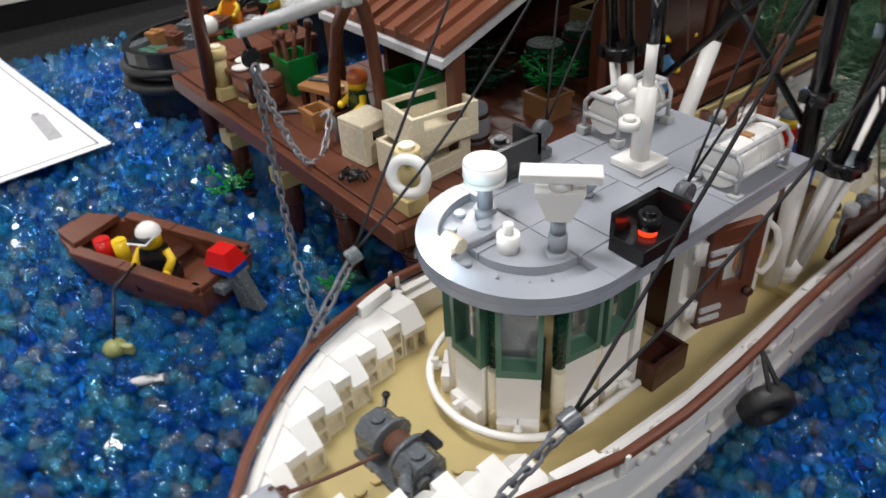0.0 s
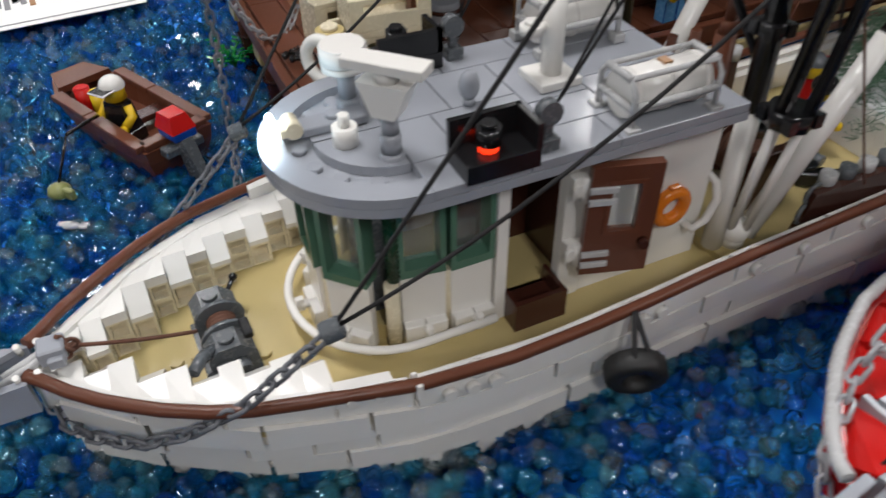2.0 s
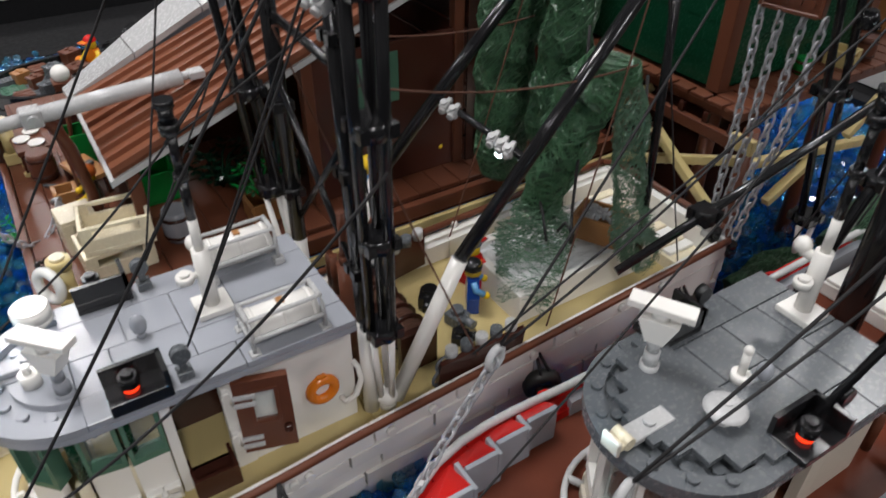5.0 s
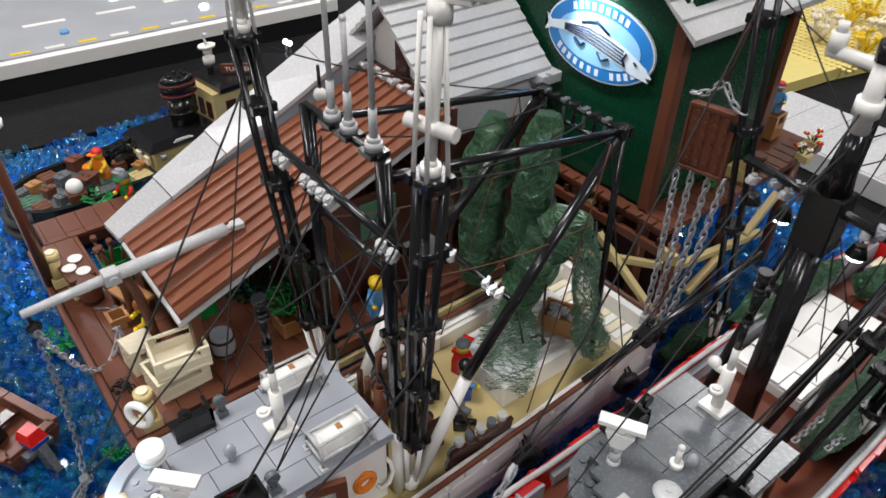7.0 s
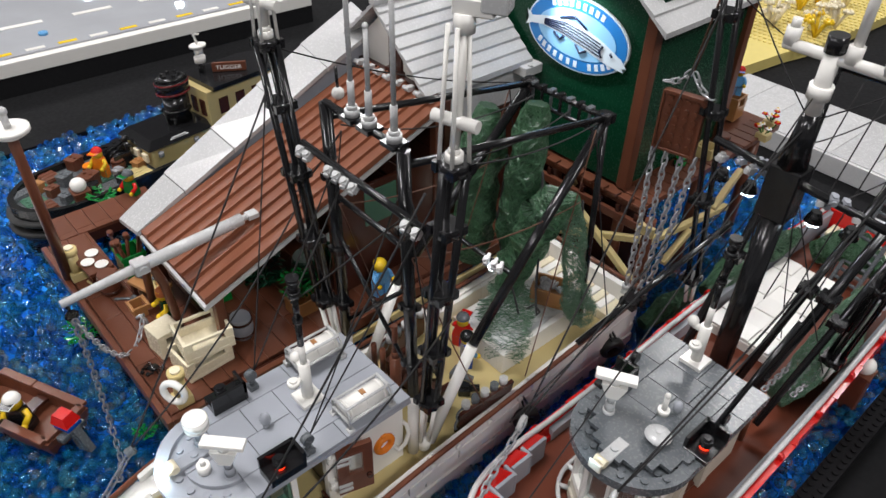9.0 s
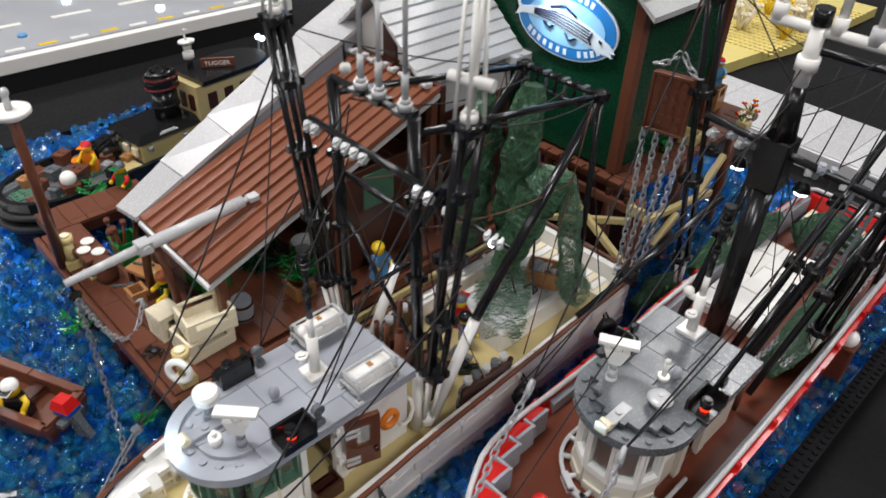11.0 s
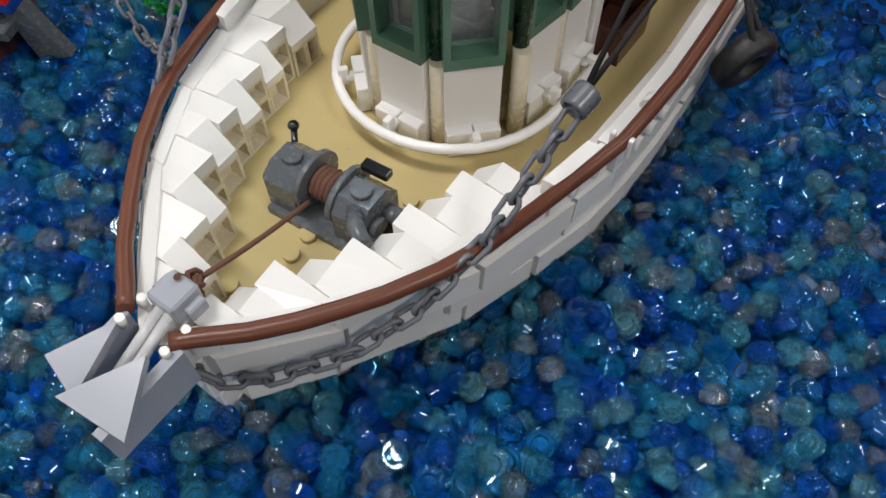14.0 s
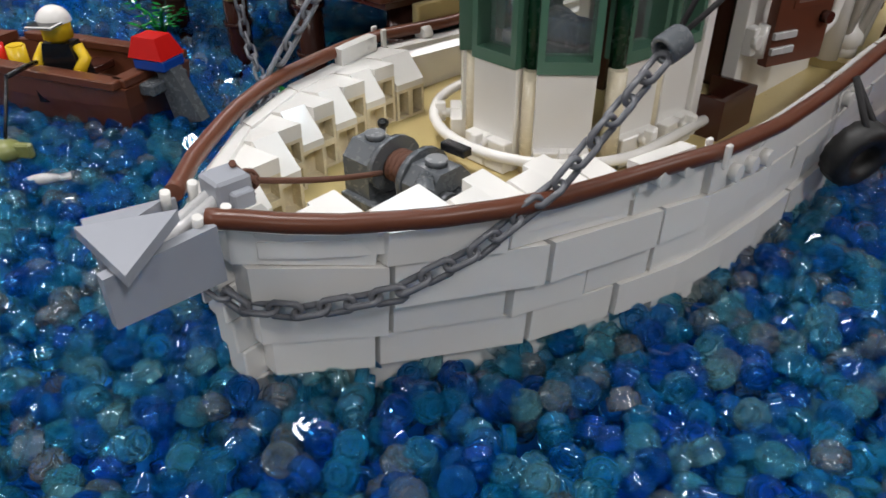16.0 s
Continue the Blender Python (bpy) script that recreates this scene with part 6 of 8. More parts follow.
def spart(name, bm, material, label="", parent=None):
    return part(name, bm, material, parent or shed, label, SH)


def roof_z(y):
    return 16.5 + (y - 22) * 0.374


roof_m = []
for k in range(9):
    x0 = -26.4 + k * 1.52
    bm = nb()
    zf, zb = roof_z(21.8), roof_z(49.6)
    hexa(bm, ((x0 + 0.03, 21.8, zf - 0.45), (x0 + 1.49, 21.8, zf - 0.45), (x0 + 1.49, 49.6, zb - 0.45), (x0 + 0.03, 49.6, zb - 0.45), (x0 + 0.03, 21.8, zf), (x0 + 1.49, 21.8, zf), (x0 + 1.49, 49.6, zb), (x0 + 0.03, 49.6, zb)))
    spart("roof_plank", bm, ROOFBROWN)
    bm = nb()
    hexa(bm, ((x0 + 1.3, 21.75, zf - 0.1), (x0 + 1.7, 21.75, zf - 0.1), (x0 + 1.7, 49.6, zb - 0.1), (x0 + 1.3, 49.6, zb - 0.1), (x0 + 1.38, 21.75, zf + 0.34), (x0 + 1.62, 21.75, zf + 0.34), (x0 + 1.62, 49.6, zb + 0.34), (x0 + 1.38, 49.6, zb + 0.34)))
    spart("roof_seam", bm, ROOFBROWN)
bm = nb()
hexa(bm, ((-26.4, 21.55, roof_z(21.5) - 0.95), (-12.6, 21.55, roof_z(21.5) - 0.95), (-12.6, 49.6, roof_z(49.6) - 0.95), (-26.4, 49.6, roof_z(49.6) - 0.95), (-26.4, 21.55, roof_z(21.5) - 0.5), (-12.6, 21.55, roof_z(21.5) - 0.5), (-12.6, 49.6, roof_z(49.6) - 0.5), (-26.4, 49.6, roof_z(49.6) - 0.5)))
spart("roof_board", bm, LGREY, "light grey board under the roof planks")
# flashing: light-grey tiles that climb along the roof's far edge
steps = [(21.4, 16.35, 15.2), (27, 18.9, 18.6), (33, 21.6, 21.9), (39, 24.4, 25.1), (45, 27.2, 28.2), (52, 30.2, 31.5)]
for (ya, za, oa), (yb, zb, ob_) in zip(steps, steps[1:]):
    bm = nb()
    xa, xb = -26.45, -31.6
    w = 0.06
    hexa(bm, ((xb, ya + w, oa - 0.5), (xa, ya + w, za - 0.5), (xa, yb - w, zb - 0.5), (xb + 0.3, yb - w, ob_ - 0.5), (xb, ya + w, oa), (xa, ya + w, za), (xa, yb - w, zb), (xb + 0.3, yb - w, ob_)))
    spart("flashing_tile", bm, LGREY, "light grey flashing tile")
bm = nb()
pts = [(21.9, roof_z(21.9) - 0.4)] + [(y, z - 0.5) for y, z, o in steps[1:]] + [(51.8, roof_z(49.6) - 0.6)]
lo = [bm.verts.new((-27.2, y, z - 0.3)) for y, z in pts]
hi = [bm.verts.new((-27.6, y, z - 0.3)) for y, z in pts]
bm.faces.new(lo)
bm.faces.new(hi[::-1])
for i in range(len(pts)):
    j = (i + 1) % len(pts)
    bm.faces.new((lo[j], lo[i], hi[i], hi[j]))
spart("flashing_wall", bm, GREY, "grey wall below the flashing")
for k in range(8):
    bm = nb()
    box(bm, -0.35, -0.5, 0, 0.35, 0.3, 0.5, 0.06)
    cyl(bm, (-0.45, -0.6, 0.35), (0.45, -0.6, 0.35), 0.28, 8)
    o = part("roof_clip", bm, LGREY, shed, "light grey clip", SH @ sp(-25.9 + k * 1.7, 49.2, roof_z(49.2) + 0.02))
# walls and posts
for nm, a in (("back_wall", (-28.0, 49.7, DZ, -12.6, 50.4, 27)), ("side_wall", (-28.6, 28, DZ, -28.0, 49.7, 18.2))):
    bm = nb()
    z = a[2]
    box(bm, *a)
    spart(nm, bm, DBROWN)
for k in range(5):
    for j, (xa, ya, xb, yb) in enumerate(((-27.9, 49.45, -12.7, 49.7),)):
        bm = nb()
        box(bm, xa, ya, DZ + 0.1 + k * 2.4, xb, yb, DZ + 2.3 + k * 2.4, 0.08)
        spart("wall_board", bm, DBROWN)
for x, y in ((-27.3, 23), (-13.2, 23), (-13.2, 36), (-13.2, 49)):
    bm = nb()
    box(bm, x - 0.45, y - 0.45, DZ, x + 0.45, y + 0.45, roof_z(y) - 0.9, 0.06)
    spart("post", bm, BROWN)
for y0, y1 in ((36.4, 48.6),):
    bm = nb()
    box(bm, -13.4, y0, DZ, -13.0, y1, roof_z(y0) - 0.95, 0.05)
    spart("wall_board", bm, DBROWN)
bm = nb()
box(bm, -13.55, 39.5, 16.2, -12.85, 43.5, 20.2, 0.05)
spart("window_frame", bm, SGREEN, "sand green window frame")

# the upper house behind the roof
uh = thing("gable_house", "light grey gabled loft with clapboard roof and a dark window", "house", -23, 56, 20)
UM = Matrix.Translation((23 * U, -56 * U, -20 * U))
bm = nb()
vs = ((-30.8, 50.6, 22), (-15.6, 50.6, 22), (-15.6, 64, 22), (-30.8, 64, 22), (-30.8, 50.6, 26.4), (-15.6, 50.6, 26.4), (-15.6, 64, 26.4), (-30.8, 64, 26.4))
hexa(bm, vs)
part("wall", bm, LGREY, uh, "", UM)
bm = nb()
box(bm, -31.2, 50.5, DZ, -15.4, 64.2, 22)
part("lower_wall", bm, DBROWN, uh, "dark brown lower wall", UM)
bm = nb()
o = [(-30.6, 26.4), (-15.8, 26.4), (-23.2, 33.2)]
f = [bm.verts.new((x, 50.6, z)) for x, z in o]
g = [bm.verts.new((x, 64, z)) for x, z in o]
bm.faces.new(f)
bm.faces.new(g[::-1])
for i in range(3):
    bm.faces.new((f[(i + 1) % 3], f[i], g[i], g[(i + 1) % 3]))
part("gable", bm, WHITE, uh, "off-white brick gable", UM)
bm = nb()
box(bm, -22.4, 50.2, 27.3, -20.4, 50.7, 31.0, 0.05)
box(bm, -22.7, 49.9, 27.0, -20.1, 50.7, 27.3, 0.05)
part("window", bm, DBROWN, uh, "dark brown window", UM)
for k in range(8):
    for s in (1, -1):
        w0, w1 = k / 8, (k + 1) / 8
        xa, za = -23.2 + s * 8.6 * w0, 34.1 - 7.4 * w0
        xb, zb = -23.2 + s * 8.6 * w1, 34.1 - 7.4 * w1
        bm = nb()
        lo4 = ((xa, 48.9, za - 0.3), (xb, 48.9, zb - 0.3), (xb, 64.6, zb - 0.3), (xa, 64.6, za - 0.3))
        hi4 = ((xa, 48.9, za + 0.05), (xb - s * 0.05, 48.9, zb + 0.32), (xb - s * 0.05, 64.6, zb + 0.32), (xa, 64.6, za + 0.05))
        if s < 0:
            lo4, hi4 = (lo4[1], lo4[0], lo4[3], lo4[2]), (hi4[1], hi4[0], hi4[3], hi4[2])
        hexa(bm, lo4 + hi4)
        part("roof_board", bm, LGREY, uh, "light grey roof board", UM)
bm = nb()
box(bm, -23.7, 48.8, 34.0, -22.7, 64.7, 34.6, 0.08)
part("ridge", bm, LGREY, uh, "", UM)
bm = nb()
box(bm, -16.5, 62.5, 25.5, -13.6, 66.2, 26.6, 0.08)
for k in range(3):
    stud(bm, -15.9 + k, 63.5, 26.6)
part("eave_plate", bm, LGREY, uh, "", UM)

# ---- things on the pier ----


def crate(x, y, z, rz, sx, sy, h, material=CREAM, label="off-white open toy fish crate", group="crates"):
    top = thing("crate", label, "crate", x, y, z, rz, group=group)
    t = 0.28
    bm = nb()
    box(bm, -sx / 2, -sy / 2, 0, sx / 2, sy / 2, 0.4, 0.05)
    part("base", bm, material, top)
    for s in (-1, 1):
        bm = nb()
        box(bm, s * (sx / 2) - t / 2 - s * t / 2, -sy / 2, 0.38, s * (sx / 2) + t / 2 - s * t / 2, sy / 2, h * 0.58, 0.04)
        for e in (-1, 1):
            box(bm, s * (sx / 2) - t / 2 - s * t / 2, e * (sy / 2 - 0.4) - 0.4, h * 0.58 - 0.02, s * (sx / 2) + t / 2 - s * t / 2, e * (sy / 2 - 0.4) + 0.4, h, 0.03)
        box(bm, s * (sx / 2) - t / 2 - s * t / 2, -sy / 2 + 0.8, h - 0.3, s * (sx / 2) + t / 2 - s * t / 2, sy / 2 - 0.8, h, 0.03)
        part("end_panel", bm, material, top)
        bm = nb()
        box(bm, -sx / 2 + t, s * (sy / 2) - t / 2 - s * t / 2, 0.38, sx / 2 - t, s * (sy / 2) + t / 2 - s * t / 2, h, 0.04)
        part("side_panel", bm, material, top)
    return top


crate(-13.6, 20.6, DZ, 4, 3.6, 4.6, 2.2, label="off-white open toy fish crate on the pier deck")
crate(-13.4, 21.1, DZ + 2.2, -6, 3.6, 4.6, 2.2, label="off-white open toy fish crate on another crate")
tall = crate(-17.4, 18.9, DZ, 6, 2.5, 2.5, 2.5, label="tall off-white toy crate with closed sides")
bm = nb()
box(bm, -1.25, -1.25, 0, 1.25, 1.25, 0.3, 0.05)
part("lid", bm, CREAM, tall, "", sp(0, 0, 2.5))


def crab(x, y, z, rz):
    top = thing("toy_crab", "small black toy crab on the pier deck", "toy crab", x, y, z, rz)
    top.matrix_basis = top.matrix_basis @ Matrix.Diagonal((0.7, 0.7, 0.8, 1))
    bm = nb()
    ball(bm, (0, 0, 0.4), 0.7, 10, 6, 0.45)
    part("shell", bm, BLACK, top)
    for s in (-1, 1):
        for k in range(3):
            bm = nb()
            tube(bm, [(s * 0.5, -0.3 + k * 0.3, 0.4), (s * 1.0, -0.4 + k * 0.4, 0.6), (s * 1.3, -0.5 + k * 0.5, 0.05)], 0.09, 5)
            part("leg", bm, BLACK, top)
        bm = nb()
        tube(bm, [(s * 0.4, -0.5, 0.4), (s * 0.9, -1.0, 0.6), (s * 0.5, -1.4, 0.6)], 0.14, 6)
        ball(bm, (s * 0.45, -1.45, 0.6), 0.3, 8, 5)
        part("claw", bm, BLACK, top)


crab(-15.5, 16.6, DZ + 0.02, 25)


def bollard(x, y, ring, label, top=DZ):
    b = thing("bollard", label, "bollard", x, y, top)
    bm = nb()
    box(bm, -0.75, -0.75, 0, 0.75, 0.75, 1.0, 0.06)
    part("base", bm, TAN, b)
    bm = nb()
    cyl(bm, (0, 0, 1.0), (0, 0, 3.2), 0.58, 14)
    cyl(bm, (0, 0, 3.2), (0, 0, 3.9), 0.74, 14)
    part("post", bm, TAN, b)
    bm = nb()
    cyl(bm, (0, 0, 3.9), (0, 0, 4.12), 0.45, 14)
    part("cap", bm, CREAM, b)
    if ring:
        bm = nb()
        torus(bm, (1.3, -0.9, 3.0), (0.55, -0.83, 0.1), 1.0, 0.32, 22, 10)
        part("life_ring", bm, WHITE, b, "white life ring")
    return b


bollard(-10.2, 17.0, True, "tan round post with a hanging white life ring")
bollard(-33.2, 16.2, False, "tan round post at the pier edge", DZ)


def bin_(x, y, z, w, d, h, material, label, fill=None, sticks=0, seed=1):
    top = thing("storage_bin", label, "bin", x, y, z)
    t = 0.2
    bm = nb()
    box(bm, -w / 2, -d / 2, 0, w / 2, d / 2, t)
    part("base", bm, material, top)
    for a in ((-w / 2, -d / 2, w / 2, -d / 2 + t), (-w / 2, d / 2 - t, w / 2, d / 2), (-w / 2, -d / 2 + t, -w / 2 + t, d / 2 - t), (w / 2 - t, -d / 2 + t, w / 2, d / 2 - t)):
        bm = nb()
        box(bm, a[0], a[1], t, a[2], a[3], h, 0.03)
        part("side", bm, material, top)
    for e in (-1, 1):
        bm = nb()
        a, b = sorted((e * d / 2, e * (d / 2 + 0.12)))
        box(bm, -w / 2 - 0.12, a, h - 0.4, w / 2 + 0.12, b, h, 0.03)
        part("rim", bm, material, top)
    r = random.Random(seed)
    for k in range(sticks):
        bm = nb()
        x0, y0 = r.uniform(-w / 3, w / 3), r.uniform(-d / 3, d / 3)
        q = Vector((x0 + r.uniform(-0.9, 0.9), y0 + r.uniform(-0.9, 0.9), h + r.uniform(0.8, 2.4)))
        cyl(bm, (x0, y0, t), q, 0.16, 7)
        cyl(bm, q, q + Vector((0.1, 0, 0.5)), 0.3, 7)
        part("stick", bm, BROWN, top, "brown stick")
    return top


bin_(-30.7, 21.2, DZ, 2.7, 2.4, 2.8, GREEN, "bright green open bin full of brown sticks", sticks=9, seed=5)
bin_(-21.4, 25.4, DZ, 3.4, 3.2, 2.6, GREEN, "bright green open crate beside the figure")
figure(-20.7, 20.6, DZ, -10, DGREEN, BROWN, HAIR, False, arms=YELLOW, label="toy figure with orange hair and green torso")


def barrel(x, y, z, r, h, material, label, hoops=None):
    top = thing("barrel", label, "barrel", x, y, z)
    bm = nb()
    for a, b in ((0, 0.25), (0.25, 0.5), (0.5, 0.75), (0.75, 1)):
        f = lambda u: r * (0.84 + 0.16 * math.sin(math.pi * u))
        cyl(bm, (0, 0, h * a), (0, 0, h * b), f(a), 14, f(b), cap=a in (0, 0.75) or b == 1)
    part("body", bm, material, top)
    for u in (0.2, 0.8):
        bm = nb()
        cyl(bm, (0, 0, h * u - 0.12), (0, 0, h * u + 0.12), r * (0.84 + 0.16 * math.sin(math.pi * u)) + 0.06, 14)
        part("hoop", bm, hoops or DBROWN, top)
    return top


barrel(-28.8, 18.0, DZ, 1.1, 2.5, BROWN, "round brown toy barrel on the pier")
barrel(-14.3, 25.2, DZ, 1.15, 2.5, GREY, "grey round bucket barrel beside the shed post")
barrel(-17.0, 34.5, DZ, 1.6, 3.6, DGREEN, "dark green barrel inside the shed")
barrel(-17.5, 39.0, DZ, 1.6, 3.6, DGREEN, "dark green barrel inside the shed")

# benches, work table, tool clutter
def work_table(x, y, rz, label, w=5.0, d=2.6, h=2.4, material=BROWN):
    top = thing("work_table", label, "table", x, y, DZ, rz)
    bm = nb()
    box(bm, -w / 2, -d / 2, h, w / 2, d / 2, h + 0.4, 0.05)
    part("tabletop", bm, material, top)
    for sx in (-1, 1):
        for sy in (-1, 1):
            bm = nb()
            box(bm, sx * (w / 2 - 0.35) - 0.22, sy * (d / 2 - 0.35) - 0.22, 0, sx * (w / 2 - 0.35) + 0.22, sy * (d / 2 - 0.35) + 0.22, h, 0.03)
            part("leg", bm, DBROWN, top)
    return top


work_table(-25.2, 20.9, 18, "brown toy bench with tan tools on it", 4.2, 2.2, 1.6, NOUGAT)
work_table(-31.6, 17.7, 5, "brown toy table with white dishes", 4.0, 2.6, 2.0)
for k, (dx, dy) in enumerate(((-1.3, 0.4), (0.0, -0.5), (1.2, 0.5))):
    bm = nb()
    cyl(bm, (0, 0, 0), (0, 0, 0.22), 0.55, 12, 0.7)
    solo("dish", bm, WHITE, "small round white toy dish on the table", "dish", -31.6 + dx, 17.7 + dy, DZ + 2.41, group="dishes")
for k, (x, y, rz) in enumerate(((-25.9, 20.7, 30), (-24.6, 21.1, -20), (-26.6, 18.4, 50), (-30.8, 16.8, 10))):
    bm = nb()
    z0 = 2.02 if k < 2 else 0.02
    tube(bm, [(-1.0, 0, 0.15), (0.2, 0.1, 0.15), (0.8, 0, 0.15)], 0.14, 6)
    box(bm, 0.7, -0.45, 0.0, 1.2, 0.45, 0.36, 0.04)
    solo("toy_tool", bm, TAN if k % 2 else DGREY, "small toy hand tool with a block head", "tool", x, y, DZ + z0, rz)
bin_(-23.8, 18.9, DZ, 1.8, 1.6, 1.3, NOUGAT, "small brown open box on the pier")
leafy("green toy fern beside the shed post", -13.8, 31.6, DZ + 1.6, 8, 1.6, 0.7, 6, rise=1.8)
bin_(-13.8, 31.6, DZ, 2.4, 2.4, 1.7, NOUGAT, "brown planter box for the fern")
leafy("large dark green toy bush inside the shed", -19.5, 30.2, DZ, 9, 2.2, 1.0, 7, DGREEN, 3.4)
crate(-16.0, 44.5, DZ, 0, 4, 4, 3, TAN, "tan open toy crate inside the shed")
crate(-21.0, 45.5, DZ, 3, 4, 4, 3, TAN, "tan open toy crate inside the shed")
figure(-14.5, 47, DZ, 60, BLUE, LBLUE, YELLOW, True, label="toy figure in blue with a yellow cap")
# ---- crane on the pier ----
crane = thing("pier_crane", "light grey toy crane boom on curved brown legs with a chain", "crane", -20, 20, DZ)
CM = Matrix.Translation((20 * U, -20 * U, -DZ * U))
bm = nb()
cyl(bm, (-17.0, 11.6, 19.0), (-17.0, 18.4, 19.5), 0.34, 12, 0.46)
cyl(bm, (-17.0, 18.4, 19.5), (-16.9, 28.3, 20.1), 0.58, 14)
part("boom", bm, LGREY, crane, "light grey tube boom", CM)
bm = nb()
cyl(bm, (-16.9, 28.3, 20.1), (-16.9, 28.9, 20.13), 0.3, 10)
box(bm, -17.4, 28.8, 19.85, -16.4, 29.9, 20.4, 0.06)
part("tip", bm, LGREY, crane, "", CM)
bm = nb()
box(bm, -17.65, 17.8, 18.9, -16.35, 19.1, 20.1, 0.1)
cyl(bm, (-17.9, 18.5, 19.5), (-16.1, 18.5, 19.5), 0.36, 12)
part("joint", bm, LGREY, crane, "", CM)
for x0, y0 in ((-23.6, 20.3), (-17.9, 20.6)):
    bm = nb()
    P = [(x0, y0, DZ), (x0 + (-17.0 - x0) * 0.1, y0 - 0.1, 12.6), (x0 + (-17.0 - x0) * 0.4, y0 - 0.5, 16.4), (x0 + (-17.0 - x0) * 0.8, y0 - 1.1, 18.6), (-17.0, 18.7, 19.3)]
    tube(bm, P, 0.42, 10)
    part("leg", bm, BROWN, crane, "curved brown leg", CM)
    bm = nb()
    box(bm, x0 - 0.9, y0 - 0.9, DZ, x0 + 0.9, y0 + 0.9, DZ + 0.8, 0.06)
    part("foot", bm, BROWN, crane, "", CM)
bm = nb()
torus(bm, (-17.0, 12.1, 17.5), (1, 0, 0), 0.42, 0.16, 14, 7)
cyl(bm, (-17.1, 12.1, 17.5), (-16.9, 12.1, 17.5), 0.4, 12)
cyl(bm, (-17.0, 12.1, 18.0), (-17.0, 11.9, 18.9), 0.15, 8)
part("pulley", bm, BLACK, crane, "black pulley block", CM)
chain("grey toy chain hanging from the crane to the water", "dark", [(-17.0, 12.1, 16.9), (-16.6, 12.0, 11), (-15.4, 11.6, 5.5), (-13.0, 11.0, 3.2), (-9.4, 9.8, 4.6)], scale=1.1)
chain("slack silver toy chain between crane and pier", "silver", sag((-16.9, 12.2, 16.8), (-20.6, 18.2, 11.0), 4.6, 16), scale=1.1)
bm = nb()
tube(bm, [(-20.6, 18.5, DZ), (-20.6, 18.4, 10.6), (-20.7, 18.0, 11.3), (-21.0, 17.8, 10.9)], 0.2, 7)
solo("mooring_hook", bm, SILVER, "silver hook standing on the pier deck", "hook")

# lamp posts


def globe_post(x, y, z, h, label):
    g = thing("bollard_lamp", label, "bollard", x, y, z)
    bm = nb()
    box(bm, -1.0, -1.0, 0, 1.0, 1.0, h, 0.06)
    part("post", bm, BROWN, g)
    bm = nb()
    box(bm, -1.1, -1.1, h, 1.1, 1.1, h + 0.35, 0.06)
    part("cap", bm, BROWN, g)
    bm = nb()
    ball(bm, (0, 0, h + 1.0), 1.0, 16, 9)
    cyl(bm, (0, 0, h + 0.3), (0, 0, h + 0.5), 0.7, 14)
    part("globe", bm, WHITE, g, "white round globe")
    return g


globe_post(-51.6, 22.7, 3.6, 4.3, "square brown post with a white globe on the pier")
globe_post(27.4, 71.5, -1.0, 6.6, "square brown post with a white globe beside the red boat")
lamp = thing("lamp_post", "leaning brown lamp post with a flat round white shade", "lamp post", -33.9, 15.4, DZ)
bm = nb()
cyl(bm, (0, 0, 0), (4.9, -1.0, 19.5), 0.55, 12, 0.45)
part("pole", bm, BROWN, lamp)
bm = nb()
cyl(bm, (4.9, -1.0, 19.4), (4.9, -1.0, 19.9), 0.9, 18, 1.7)
cyl(bm, (4.9, -1.0, 19.9), (4.9, -1.0, 20.3), 1.7, 18)
part("shade", bm, WHITE, lamp, "round white lamp shade")
bm = nb()
cyl(bm, (4.9, -1.0, 20.3), (4.9, -1.0, 21.5), 0.3, 10)
ball(bm, (4.9, -1.0, 21.8), 0.45, 10, 6)
part("finial", bm, LGREY, lamp)

# ---- fish house ----
made = tops()
FY = 78.0
fish = thing("fish_house", "tall dark green clapboard fish house with brown corner posts", "house", -22, 90, 9)
FM = Matrix.Translation((22 * U, -90 * U, -9 * U))
bm = nb()
prism(bm, ((-40, FY + 0.4), (-7.6, FY + 0.4), (-7.6, 100), (-40, 100)), 9, 33)
part("wall", bm, DGREEN, fish, "", FM)
for k in range(13):
    bm = nb()
    z0 = 9.1 + k * 2.0
    hexa(bm, ((-39.9, FY + 0.03, z0), (-7.7, FY + 0.03, z0), (-7.7, FY + 0.5, z0), (-39.9, FY + 0.5, z0), (-39.9, FY + 0.06, z0 + 1.985), (-7.7, FY + 0.06, z0 + 1.985), (-7.7, FY + 0.5, z0 + 1.96), (-39.9, FY + 0.5, z0 + 1.96)))
    part("clapboard", bm, DGREEN, fish, "", FM)
    bm = nb()
    hexa(bm, ((-7.7, FY + 0.9, z0), (-7.15, FY + 0.9, z0), (-7.15, 99.8, z0), (-7.7, 99.8, z0), (-7.7, FY + 0.9, z0 + 1.96), (-7.25, FY + 0.9, z0 + 1.97), (-7.25, 99.8, z0 + 1.97), (-7.7, 99.8, z0 + 1.96)))
    part("clapboard", bm, DGREEN, fish, "", FM)
for x, y in ((-7.3, FY + 0.2), (-39.9, FY + 0.2), (-7.3, 100)):
    bm = nb()
    box(bm, x - 0.75, y - 0.75, 9, x + 0.75, y + 0.75, 32, 0.06)
    part("corner_post", bm, BROWN, fish, "reddish brown corner post", FM)
